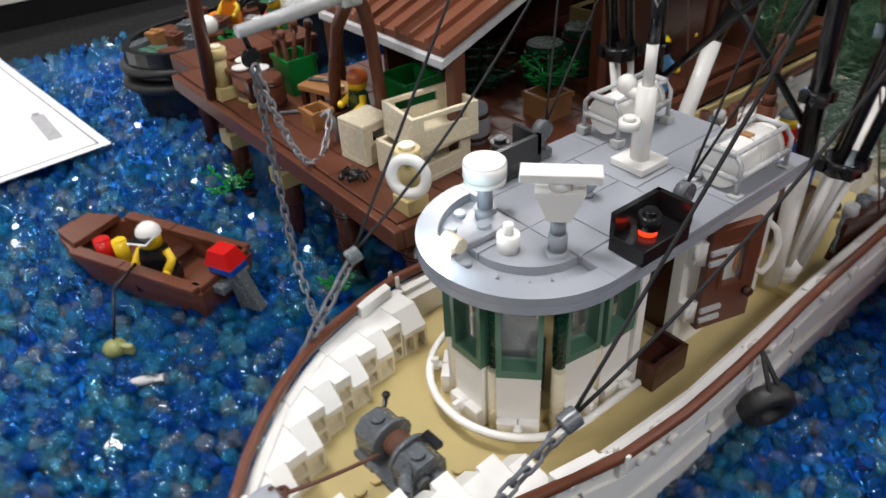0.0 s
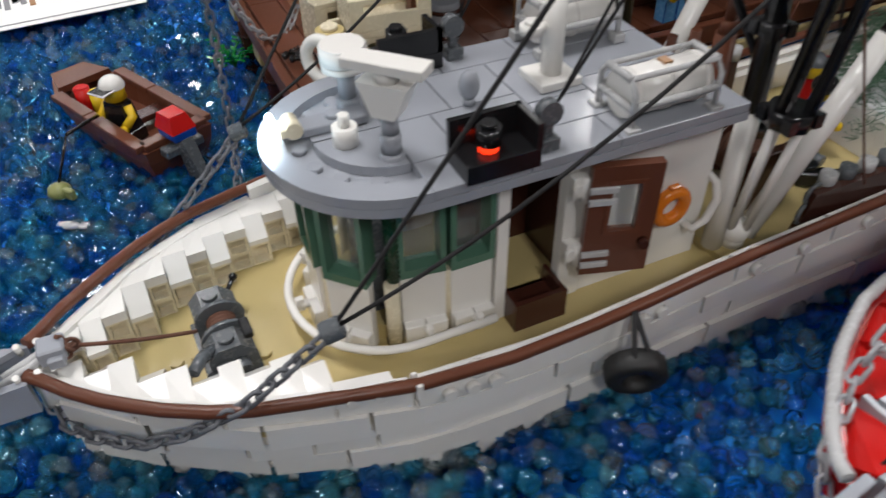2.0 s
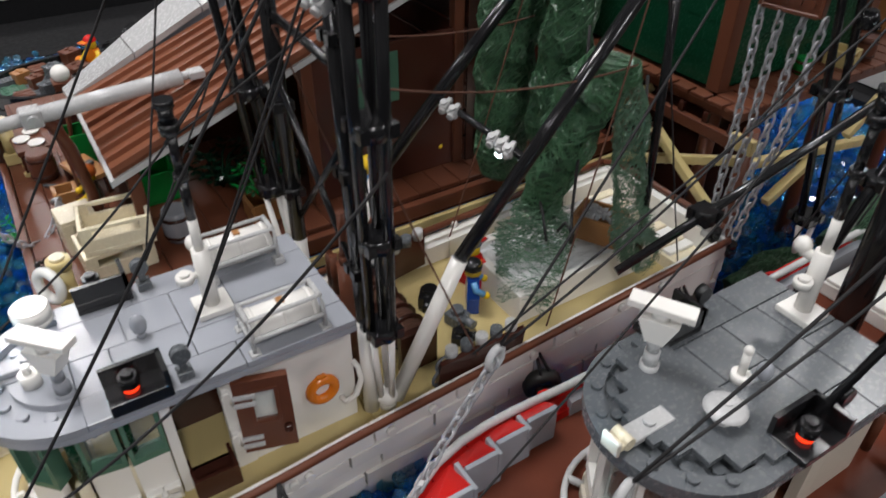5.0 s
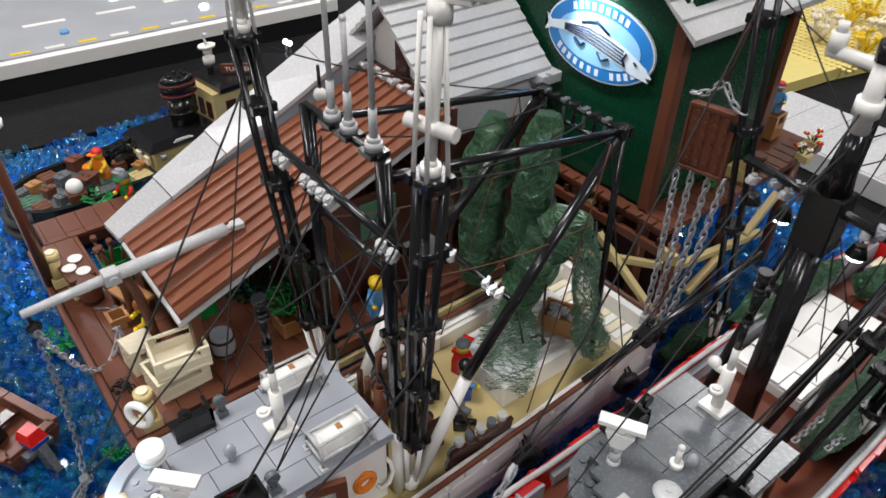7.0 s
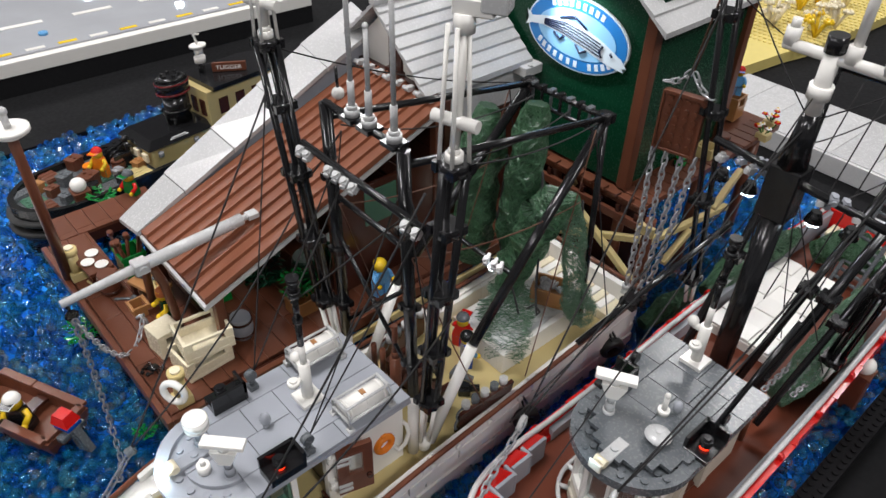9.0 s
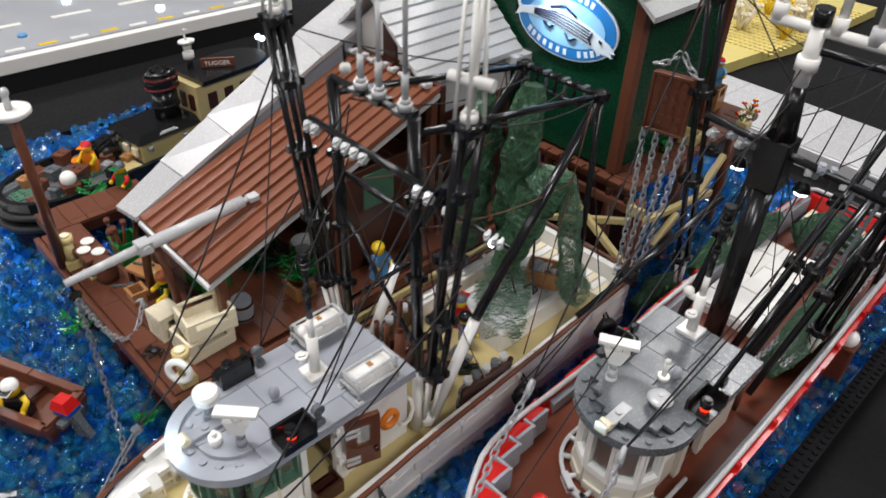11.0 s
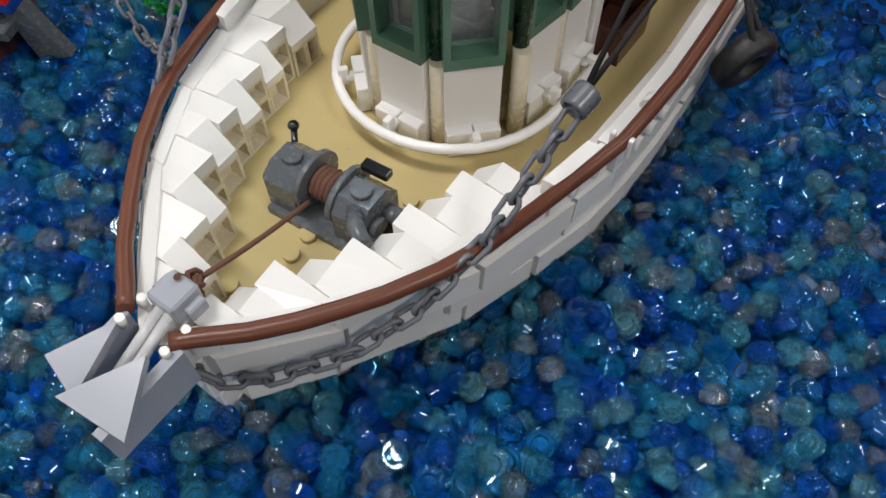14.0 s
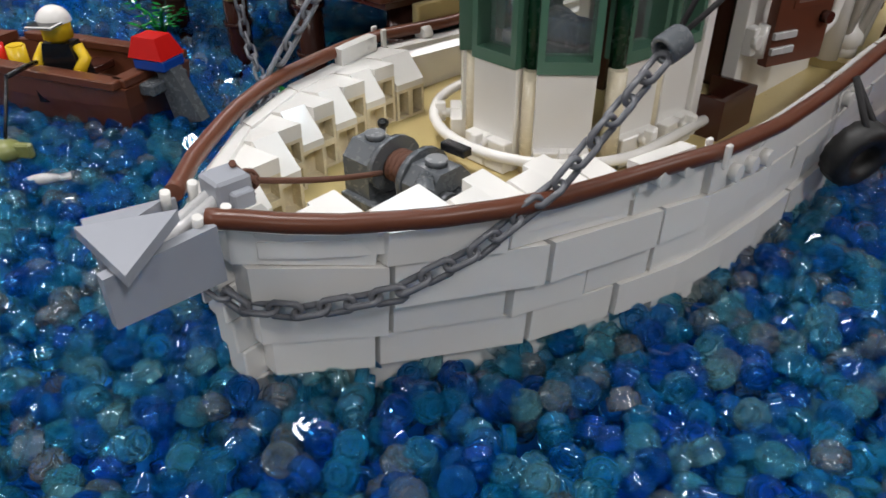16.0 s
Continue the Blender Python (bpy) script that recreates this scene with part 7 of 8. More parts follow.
for k in range(9):
    w0, w1 = k / 9, (k + 1) / 9
    xa, za = -22 + 17.6 * w0, 44.5 - 13.5 * w0
    xb, zb = -22 + 17.6 * w1, 44.5 - 13.5 * w1
    bm = nb()
    hexa(bm, ((xa, 75.8, za - 0.4), (xb, 75.8, zb - 0.4), (xb, 101, zb - 0.4), (xa, 101, za - 0.4), (xa, 75.8, za), (xb, 75.8, zb + 0.28), (xb, 101, zb + 0.28), (xa, 101, za)))
    part("roof_board", bm, LGREY, fish, "light grey roof board", FM)
bm = nb()
hexa(bm, ((-39.6, 75.8, 30.6), (-22, 75.8, 44.1), (-22, 101, 44.1), (-39.6, 101, 30.6), (-39.6, 75.8, 31), (-22, 75.8, 44.5), (-22, 101, 44.5), (-39.6, 101, 31)))
part("roof_slope", bm, LGREY, fish, "", FM)
bm = nb()
for p in ((FY + 0.3, FY + 0.7),):
    a = [bm.verts.new((x, p[0], z)) for x, z in ((-39.8, 33), (-39.8, 30.5), (-7.6, 30.5), (-7.6, 32.6), (-22, 43.6))]
    b = [bm.verts.new((x, p[1], z)) for x, z in ((-39.8, 33), (-39.8, 30.5), (-7.6, 30.5), (-7.6, 32.6), (-22, 43.6))]
    bm.faces.new(a)
    bm.faces.new(b[::-1])
    for i in range(5):
        bm.faces.new((a[(i + 1) % 5], a[i], b[i], b[(i + 1) % 5]))
part("gable", bm, DGREEN, fish, "", FM)
# the platform of the fish house
dock = thing("dock", "brown toy-brick platform on joists and tan braces", "dock", -10, 90, 8, kind="structure")
KM = Matrix.Translation((10 * U, -90 * U, -8 * U))
bm = nb()
box(bm, -40.5, 76.4, 7.6, -3.0, 112, 8.6, 0.08)
part("platform", bm, BROWN, dock, "", KM)
for k in range(18):
    bm = nb()
    box(bm, -40 + k * 2.1, 75.9, 8.6, -38.2 + k * 2.1, 77.2, 9.0, 0.05)
    part("plank", bm, BROWN, dock, "", KM)
for k in range(16):
    bm = nb()
    box(bm, -6.6, 77.5 + k * 2.1, 8.6, -2.6, 79.4 + k * 2.1, 9.0, 0.05)
    part("plank", bm, BROWN, dock, "", KM)
bm = nb()
box(bm, -40.5, 75.7, 5.4, -2.8, 76.4, 6.6, 0.06)
part("beam", bm, BROWN, dock, "", KM)
for k in range(13):
    bm = nb()
    box(bm, -39.5 + k * 3, 75.9, 6.6, -38.9 + k * 3, 76.4, 7.6, 0.04)
    part("joist", bm, DBROWN, dock, "", KM)
for x, y in ((-6.5, 77.5), (-18, 77.5), (-30, 77.5), (-4, 92), (-4, 107)):
    bm = nb()
    cyl(bm, (x, y, -15.5), (x, y, 7.6), 0.8, 14)
    part("pile", bm, BROWN, dock, "", KM)
# added dark sheet: stands for the shade under the platform, hides bright beads beyond
bm = nb()
box(bm, -40, 84, -21, -6.5, 84.6, 7.6)
part("backing", bm, DBROWN, dock, "added dark sheet for the shade below the platform", KM)
crate(-9.5, 107.5, 9.0, 5, 3.2, 3.2, 3.6, NOUGAT, "brown crate under the standing figure")
figure(-9.5, 107.5, 12.6, 30, LBLUE, NOUGAT, RED, True, label="toy figure in light blue with red cap")
crate(-5.0, 94, 9.0, 8, 2.6, 2.6, 1.6, TAN, "small tan box on the platform")
barrel(-4.6, 97.2, 9.0, 1.1, 2.4, BROWN, "brown barrel on the fish house platform")
barrel(-5.6, 88.5, 9.0, 0.9, 1.6, GREEN, "small green keg on the platform")


def flowers(x, y, z, seed, label):
    r = random.Random(seed)
    top = thing("flower_pot", label, "flowers", x, y, z)
    bm = nb()
    box(bm, -0.9, -0.9, 0, 0.9, 0.9, 1.1, 0.06)
    part("pot", bm, TAN, top)
    for k in range(7):
        q = Vector((r.uniform(-1.3, 1.3), r.uniform(-1.3, 1.3), 1.9 + r.uniform(0, 1.2)))
        bm = nb()
        tube(bm, [(q.x * 0.3, q.y * 0.3, 1.0), q * 0.9, q], 0.1, 5, 0)
        for j in range(5):
            a = j * 1.257
            ball(bm, q + Vector((math.cos(a) * 0.28, math.sin(a) * 0.28, 0.05)), 0.22, 6, 4, 0.6, 1)
        ball(bm, q + Vector((0, 0, 0.12)), 0.18, 6, 4, mi=2)
        part("flower", bm, [GREEN, RED if k % 3 else WHITE, YELLOW], top, "red and white flower on a green stem")
    return top


flowers(-2.4, 105.5, 8.6, 4, "tan pot of red and white toy flowers")
flowers(-3.8, 110, 8.6, 9, "tan pot of bright toy flowers")

# the oval sign, tilted a little with the wall
sign = thing("oval_sign", "oval blue and white printed sign with a striped fish", "sign", -18.0, FY - 0.35, 26.6)
def oval(bm, a, b, y0, y1, n=40, mi=0):
    lo = [bm.verts.new((a * math.cos(t), y0, b * math.sin(t))) for t in [6.28319 * i / n for i in range(n)]]
    hi = [bm.verts.new((a * math.cos(t), y1, b * math.sin(t))) for t in [6.28319 * i / n for i in range(n)]]
    bm.faces.new(lo).material_index = mi
    bm.faces.new(hi[::-1]).material_index = mi
    for i in range(n):
        j = (i + 1) % n
        bm.faces.new((lo[j], lo[i], hi[i], hi[j])).material_index = mi


SIGNBLUE = mat("sign_print_blue", (0.02, 0.2, 0.55), 0.35, vary=0.02)
SIGNWHITE = mat("sign_print_white", (0.75, 0.82, 0.88), 0.35, vary=0.02)
SIGNSKY = mat("sign_print_sky", (0.3, 0.58, 0.85), 0.35, vary=0.02)
SIGNDARK = mat("sign_print_navy", (0.01, 0.02, 0.06), 0.35, vary=0.02)
for nm, a, b, y0, m in (("board", 8.2, 4.7, 0.0, SIGNWHITE), ("rim", 7.95, 4.5, -0.05, SIGNBLUE), ("field", 6.3, 3.0, -0.1, SIGNSKY)):
    bm = nb()
    oval(bm, a, b, y0 - 0.04 if y0 else -0.04, 0.3 + y0 if y0 == 0 else y0)
    part(nm, bm, m, sign)
fishpts = [(-7.6, 1.0), (-6.7, 0.45), (-5.0, 0.85), (-2.0, 1.45), (1.0, 1.15), (4.0, 0.3), (6.6, -0.8), (7.5, -1.6), (6.8, -1.75), (7.2, -2.15), (5.0, -2.0), (2.0, -1.35), (-1.5, -0.55), (-5.0, -0.2), (-6.6, -0.4), (-7.7, -0.9), (-7.2, 0.05)]
bm = nb()
fishpts = [(x * 1.1, z * 1.12) for x, z in fishpts]
f = [bm.verts.new((x, -0.2, z)) for x, z in fishpts]
g = [bm.verts.new((x, -0.15, z)) for x, z in fishpts]
bmesh.ops.triangulate(bm, faces=[bm.faces.new(f[::-1]), bm.faces.new(g)])
part("fish_print", bm, SIGNWHITE, sign, "white printed fish")
for k in range(5):
    bm = nb()
    P = []
    for i in range(9):
        x = -5.2 + i * 1.15
        up = interp(x, [(-5.2, 0.7), (-2, 1.25), (1, 0.95), (4, 0.2)])
        dn = interp(x, [(-5.2, -0.1), (-1.5, -0.5), (2, -1.25), (4, -1.7)])
        P.append((x, -0.22, up + (dn - up) * (k + 0.5) / 5))
    tube(bm, P, 0.09, 4)
    part("stripe", bm, SIGNDARK, sign)
for P in ([(-2.6, 1.5), (-0.4, 2.2), (1.6, 1.2)], [(4.4, -0.1), (4.0, -0.9), (4.4, -1.6)], [(5.6, -0.7), (6.0, -1.0)], [(0.2, -1.2), (1.0, -2.0), (2.0, -1.5)], [(-3.5, -0.6), (-2.4, -1.2), (-1.8, -0.7)]):
    bm = nb()
    tube(bm, [(x, -0.23, z) for x, z in P], 0.17, 5)
    part("fin_print", bm, SIGNDARK, sign)
for n, a0, a1, s in ((9, 125, 58, 1), (12, 216, 322, -1)):
    for k in range(n):
        if s < 0 and k == 7:
            continue
        a = math.radians(a0 + (a1 - a0) * k / (n - 1))
        bm = nb()
        box(bm, -0.28, -0.14, -0.42, 0.28, -0.11, 0.42)
        part("letter_bar", bm, SIGNWHITE, sign, "", sp(7.1 * math.cos(a), 0, 3.72 * math.sin(a), 0, -math.degrees(math.atan2(3.72 * math.cos(a), 7.1 * -math.sin(a))) * 0 + (math.degrees(a) - 90) * -0.55 if s > 0 else (math.degrees(a) - 270) * -0.55))
spot = thing("sign_lamp", "grey gooseneck lamp that lights the oval sign", "lamp", -23.2, FY - 0.4, 30)
bm = nb()
tube(bm, [(0, 0.4, 3.2), (0, -1.6, 3.4), (0, -2.6, 2.4)], 0.25, 8)
part("arm", bm, LGREY, spot)
bm = nb()
cyl(bm, (0, -2.6, 2.5), (0.3, -2.3, 1.4), 0.45, 12, 1.0)
part("shade", bm, LGREY, spot)
bm = nb()
cyl(bm, (0.3, -2.29, 1.44), (0.33, -2.26, 1.3), 0.8, 12)
part("bulb", bm, WHITELIGHT, spot, "bright white bulb")
d = bpy.data.lights.new("sign_light", "SPOT")
d.energy, d.spot_size, d.spot_blend, d.color, d.shadow_soft_size = 0.4, 1.7, 0.6, (0.75, 0.9, 1.0), 0.004
ob = new("sign_light", d)
ob.matrix_world = look((-21.0 * U, (FY - 3.4) * U, 32.5 * U), (-17.5 * U, FY * U, 27.8 * U))

settle(made, -0.34, 65.3, 16.7, (-7.3, 78.2, 9.0), 0.83, 0.83, 0.83)
bpy.context.view_layer.update()
for a, b in (((4.6, 63.4, 13.2), (-7.0, 63.4, 8.0)), ((4.9, 63.6, 12.9), (5.2, 80, 10.6)), ((-3.6, 62.8, 12.7), (5.4, 62.8, 7.2)), ((5.6, 71.4, 11.3), (5.6, 66.8, 8.8)), ((5.6, 75.6, 12.4), (5.6, 80.0, 16.0)), ((-6, 64.2, 15.0), (-10.5, 64.2, 10.6))):
    bm = nb()
    d = Vector(b) - Vector(a)
    u, w = frame_of(d)
    M = Matrix((d.normalized(), u, w)).transposed().to_4x4()
    M.translation = Vector(a)
    box(bm, 0, -0.36, -0.36, d.length, 0.36, 0.36, 0.05, m=M)
    for k in range(int(d.length)):
        cyl(bm, M @ Vector((0.5 + k, -0.4, 0)), M @ Vector((0.5 + k, 0.4, 0)), 0.22, 8)
        cyl(bm, M @ Vector((0.5 + k, 0, -0.4)), M @ Vector((0.5 + k, 0, 0.46)), 0.22, 8)
    part("brace", bm, TAN, dock, "tan beam with pin holes and studs", dock.matrix_basis.inverted())
bm = nb()
cyl(bm, (4.9, 63.4, -1.6), (4.9, 63.4, 16), 0.6, 14)
part("pile", bm, BROWN, dock, "", dock.matrix_basis.inverted())
bm = nb()
box(bm, 3.9, 62.4, 14.4, 5.9, 63.0, 15.6, 0.05)
part("block", bm, TAN, dock, "tan block on the corner pile", dock.matrix_basis.inverted())

# ---- hanging panel between the boats ----
door = thing("trawl_door", "brown studded trawl door hanging on silver chains", "trawl door", 6.4, 61.5, 25.6, 12)
door.matrix_basis = door.matrix_basis @ Matrix.Diagonal((0.76, 0.88, 0.88, 1))
bm = nb()
box(bm, -2.6, -0.25, 0, 2.6, 0.25, 6.6, 0.06)
for a in ((-2.7, -0.45, 0, -2.4, 0.45, 6.6), (2.4, -0.45, 0, 2.7, 0.45, 6.6), (-2.4, -0.45, 6.3, 2.4, 0.45, 6.7), (-2.4, -0.45, -0.1, 2.4, 0.45, 0.2)):
    box(bm, *a, 0.04)
part("plate", bm, BROWN, door)
for i in range(4):
    for j in range(6):
        bm = nb()
        cyl(bm, (-1.65 + i * 1.1, -0.25, 0.85 + j * 1.0), (-1.65 + i * 1.1, -0.45, 0.85 + j * 1.0), 0.31, 12)
        part("stud", bm, BROWN, door)
for k, (x, y) in enumerate(((4.6, 61.0), (5.9, 61.3), (7.3, 61.7), (8.6, 61.9))):
    chain("silver toy chain hanging below the trawl door", "silver", [(x, y, 25.2), (x * 0.75 + 1.6, y, 17), (x * 0.45 + 3.4, y - 0.6, 9.5 - 0.4 * k)], scale=1.4)
    e = (x * 0.45 + 3.4, y - 0.6, 9.0 - 0.4 * k)
    bm = nb()
    cyl(bm, (e[0], e[1], e[2] - 0.5), (e[0], e[1], e[2] + 0.1), 0.42, 10)
    cyl(bm, (e[0] - 0.3, e[1], e[2] - 0.9), (e[0] + 0.3, e[1], e[2] - 0.9), 0.42, 10)
    solo("chain_weight", bm, BLACK if k % 2 else LGREY, "small round weight at a chain's end", "weight")
for x in (4.4, 8.6):
    chain("silver toy chain slung above the trawl door", "silver", sag((x, 61.4, 32.0), (6.5, 61.6, 33.8), 0.4), scale=1.3)
string([(6.5, 61.6, 33.6), (8.3, 62.6, 46)], 0.1, TWINE, "brown cord that carries the trawl door")
string([(6.3, 61.6, 33.6), (7.6, 62.6, 46)], 0.1, TWINE, "brown cord that carries the trawl door")

# ---- tug ----
made = tops()
tug = thing("tug", "black toy tugboat with tan cabin and red banded stack", "boat", -60, 45, 0)
TM = Matrix.Translation((60 * U, -45 * U, 0))


def tug_out(k):
    pts = []
    hw = 8.0 + k
    pts += [(-60 + hw * math.cos(a), 25 + hw * math.sin(a)) for a in [math.radians(180 + 180 * i / 14) for i in range(15)]]
    pts += [(-60 + hw, 55), (-60 + hw * 0.8, 66), (-60 + hw * 0.4, 74), (-60, 77 + k), (-60 - hw * 0.4, 74), (-60 - hw * 0.8, 66), (-60 - hw, 55)]
    return pts


bm = nb()
prism(bm, tug_out(-0.3), -3.4, 6.0)
part("hull", bm, BLACK, tug, "", TM)
bm = nb()
prism(bm, tug_out(-0.7), 6.0, 6.4)
part("deck", bm, DGREY, tug, "dark grey deck", TM)
for x0, y0, x1, y1 in ((-66.5, 21.5, -63.8, 25.8), (-62.6, 18.6, -59.2, 21.4), (-60.8, 27.6, -57.4, 30.6), (-57.6, 22.6, -54.6, 25.4), (-66.4, 36, -64.8, 46), (-60.2, 31.6, -54.2, 34.4), (-53.9, 35.5, -52.6, 56)):
    bm = nb()
    box(bm, x0, y0, 6.4, x1, y1, 6.62, 0.04)
    for sx_ in range(int(x1 - x0)):
        for sy_ in range(int(min(4, y1 - y0))):
            stud(bm, x0 + 0.6 + sx_, y0 + 0.6 + sy_, 6.62)
    part("deck_plate", bm, SGREEN, tug, "sand green studded deck plate", TM)
bm = nb()
out, inn = tug_out(0.1), tug_out(-0.7)
for i in range(len(out)):
    j = (i + 1) % len(out)
    hexa(bm, ((*out[i], 5), (*out[j], 5), (*inn[j], 5), (*inn[i], 5), (*out[i], 7.6), (*out[j], 7.6), (*inn[j], 7.6), (*inn[i], 7.6)))
part("bulwark", bm, BLACK, tug, "", TM)
for z, r in ((3.2, 0.7), (5.2, 0.55)):
    bm = nb()
    tube(bm, [(x, y, z) for x, y in tug_out(0.3)[:15]], r, 8)
    part("fender", bm, RUBBER, tug, "black rubber stern fender", TM)
bm = nb()
box(bm, -64.2, 35.4, 6.4, -54.8, 45.2, 10.2, 0.15)
part("engine_house", bm, TAN, tug, "tan engine house", TM)
bm = nb()
hexa(bm, ((-65, 34.8, 10.2), (-54.0, 34.8, 10.2), (-54.0, 45.3, 10.2), (-65, 45.3, 10.2), (-63.8, 36.0, 11.4), (-55.4, 36.0, 11.4), (-55.4, 45.3, 11.4), (-63.8, 45.3, 11.4)))
part("engine_roof", bm, BLACK, tug, "", TM)
for k in range(3):
    bm = nb()
    box(bm, -62.5 + k * 3, 34.55, 8, -61 + k * 3, 35.0, 9.4, 0.05)
    part("vent", bm, CREAM, tug, "cream panel", TM)
stack = part("funnel", (lambda b: (cyl(b, (-59, 42.5, 11.4), (-59, 42.5, 16.2), 2.0, 18, 1.9), b)[1])(nb()), BLACK, tug, "black stack", TM)
bm = nb()
cyl(bm, (-59, 42.5, 13.4), (-59, 42.5, 14.0), 2.25, 18, 2.1)
cyl(bm, (-59, 42.5, 16.2), (-59, 42.5, 16.9), 1.9, 18, 2.5)
cyl(bm, (-59, 42.5, 16.9), (-59, 42.5, 19.3), 2.5, 18)
cyl(bm, (-59, 42.5, 19.3), (-59, 42.5, 20), 2.4, 18, 1.7)
part("funnel_head", bm, BLACK, tug, "", TM)
for z in (16.95, 18.75):
    bm = nb()
    cyl(bm, (-59, 42.5, z), (-59, 42.5, z + 0.32), 2.6, 18)
    part("band", bm, DARKRED, tug, "dark red stack band", TM)
bm = nb()
for a in range(6):
    cyl(bm, (-59 + 1.2 * math.cos(a), 42.5 + 1.2 * math.sin(a), 20), (-59 + 1.2 * math.cos(a), 42.5 + 1.2 * math.sin(a), 20.4), 0.3, 8)
part("stack_top", bm, BLACK, tug, "", TM)
bm = nb()
prism(bm, [(-63, 45.4), (-54, 45.4), (-54, 55)] + [(-58.5 + 4.6 * math.cos(math.radians(20 + 140 * i / 8)), 55 + 5 * math.sin(math.radians(20 + 140 * i / 8))) for i in range(9)] + [(-63, 55)], 6.4, 16.8)
part("cabin", bm, TAN, tug, "pale tan cabin", TM)
bm = nb()
prism(bm, [(-63.6, 46.4), (-53.4, 46.4), (-53.4, 55)] + [(-58.5 + 5.3 * math.cos(math.radians(15 + 150 * i / 8)), 55 + 5.6 * math.sin(math.radians(15 + 150 * i / 8))) for i in range(9)] + [(-63.6, 55)], 16.8, 17.6)
part("cabin_roof", bm, BLACK, tug, "black cabin roof", TM)
for y in (48, 51, 54):
    bm = nb()
    box(bm, -54.02, y - 0.8, 12, -53.8, y + 0.8, 15, 0.04)
    part("cabin_window", bm, DBROWN, tug, "dark brown cabin window", TM)
for x in (-61.4, -58.6, -55.8):
    bm = nb()
    box(bm, x - 0.8, 45.2, 12, x + 0.8, 45.45, 15, 0.04)
    part("cabin_window", bm, DBROWN, tug, "dark brown cabin window", TM)
SB = sp(-57.4, 51.6, 17.7, 0, 0, 44)
bm = nb()
box(bm, -2.8, -0.25, 0, 2.8, 0.25, 1.7, 0.05)
nameboard = part("name_board", bm, BROWN, tug, "brown board with white lettering", TM @ SB)
cu = bpy.data.curves.new("lettering", "FONT")
cu.body, cu.size, cu.extrude, cu.align_x = "TUGGER", 1.1 * U, 0.03 * U, "CENTER"
tmp = bpy.data.objects.new("lettering", cu)
me = bpy.data.meshes.new_from_object(tmp)
bpy.data.objects.remove(tmp)
me.materials.append(WHITE)
ob = new("lettering", me)
ob.parent = tug
ob.matrix_basis = TM @ SB @ sp(0, -0.27, 0.45, 90, 0, 0)
bm = nb()
cyl(bm, (-61, 48.6, 17.5), (-61, 48.6, 19.5), 0.5, 10)
part("mast", bm, BLACK, tug, "", TM)
for z, r in ((19.5, 0.9), (21.2, 0.7)):
    bm = nb()
    cyl(bm, (-61, 48.6, z), (-61, 48.6, z + 1.2), r, 12)
    part("mast_lamp", bm, WHITE, tug, "white mast lamp", TM)
bm = nb()
cyl(bm, (-61, 48.6, 22.4), (-61, 48.6, 22.8), 1.3, 14)
tube(bm, [(-61, 48.6, 22.8), (-61.8, 48.6, 24.5), (-60, 48.6, 25)], 0.2, 6)
part("mast_head", bm, WHITE, tug, "", TM)
for p in ((-62.9, 39.4, 10.4), (-62.8, 62.8, 17.9), (-61.4, 62.8, 17.9)):
    bm = nb()
    ball(bm, (p[0], p[1], p[2] + 0.5), 0.5, 10, 6)
    part("lamp", bm, WHITELIGHT, tug, "glowing white lamp", TM)
    bm = nb()
    cyl(bm, (p[0], p[1], 6.4), (p[0], p[1], p[2] + 0.1), 0.25, 8)
    part("lamp_stand", bm, BLACK, tug, "", TM)
# bars of unreadable writing on the engine house roof
for k in range(2):
    bm = nb()
    hexa(bm, [(x, y, z) for z, o in ((0, 0), (0.05, 0)) for x, y, z in ((-54.45, 38.6 + k * 0.3, 10.62 + k * 0.26 + z), (-54.4, 41.6 - k * 0.4, 10.62 + k * 0.26 + z), (-54.6, 41.6 - k * 0.4, 10.78 + k * 0.26 + z), (-54.65, 38.6 + k * 0.3, 10.78 + k * 0.26 + z))])
    part("lettering_bar", bm, LGREY, tug, "pale bar of unreadable lettering", TM)
for x, y, a in ((-54.1, 36.6, 0), (-54.1, 42.5, 0), (-58.6, 35.2, 0)):
    bm = nb()
    cyl(bm, (x, y, 8.6), (x, y, 9.5), 0.42, 10)
    part("lamp_housing", bm, SILVER, tug, "small silver deck lamp", TM)
# towing winch of small black pieces
bm = nb()
for s_ in (-1, 1):
    box(bm, -61.2 + s_ * 2.0, 31.4, 6.5, -60.8 + s_ * 2.0, 34.0, 9.3, 0.06)
cyl(bm, (-63, 32.7, 8.0), (-59, 32.7, 8.0), 1.0, 14)
for s_ in (-1.5, 0, 1.5):
    cyl(bm, (-61 + s_ - 0.12, 32.7, 8.0), (-61 + s_ + 0.12, 32.7, 8.0), 1.35, 14)
cyl(bm, (-64.2, 32.7, 8.0), (-63, 32.7, 8.0), 0.6, 12)
cyl(bm, (-61, 34.3, 6.5), (-61, 34.3, 10.6), 0.4, 10)
cyl(bm, (-62.6, 34.3, 10.0), (-59.4, 34.3, 10.0), 0.3, 10)
ball(bm, (-61, 34.3, 10.8), 0.6, 10, 6)
part("towing_winch", bm, BLACK, tug, "black towing winch", TM)
bm = nb()
cyl(bm, (-64.6, 36.6, 9.2), (-64.2, 36.0, 9.2), 1.3, 16)
part("life_ring", bm, WHITE, tug, "white round float on the engine house", TM)
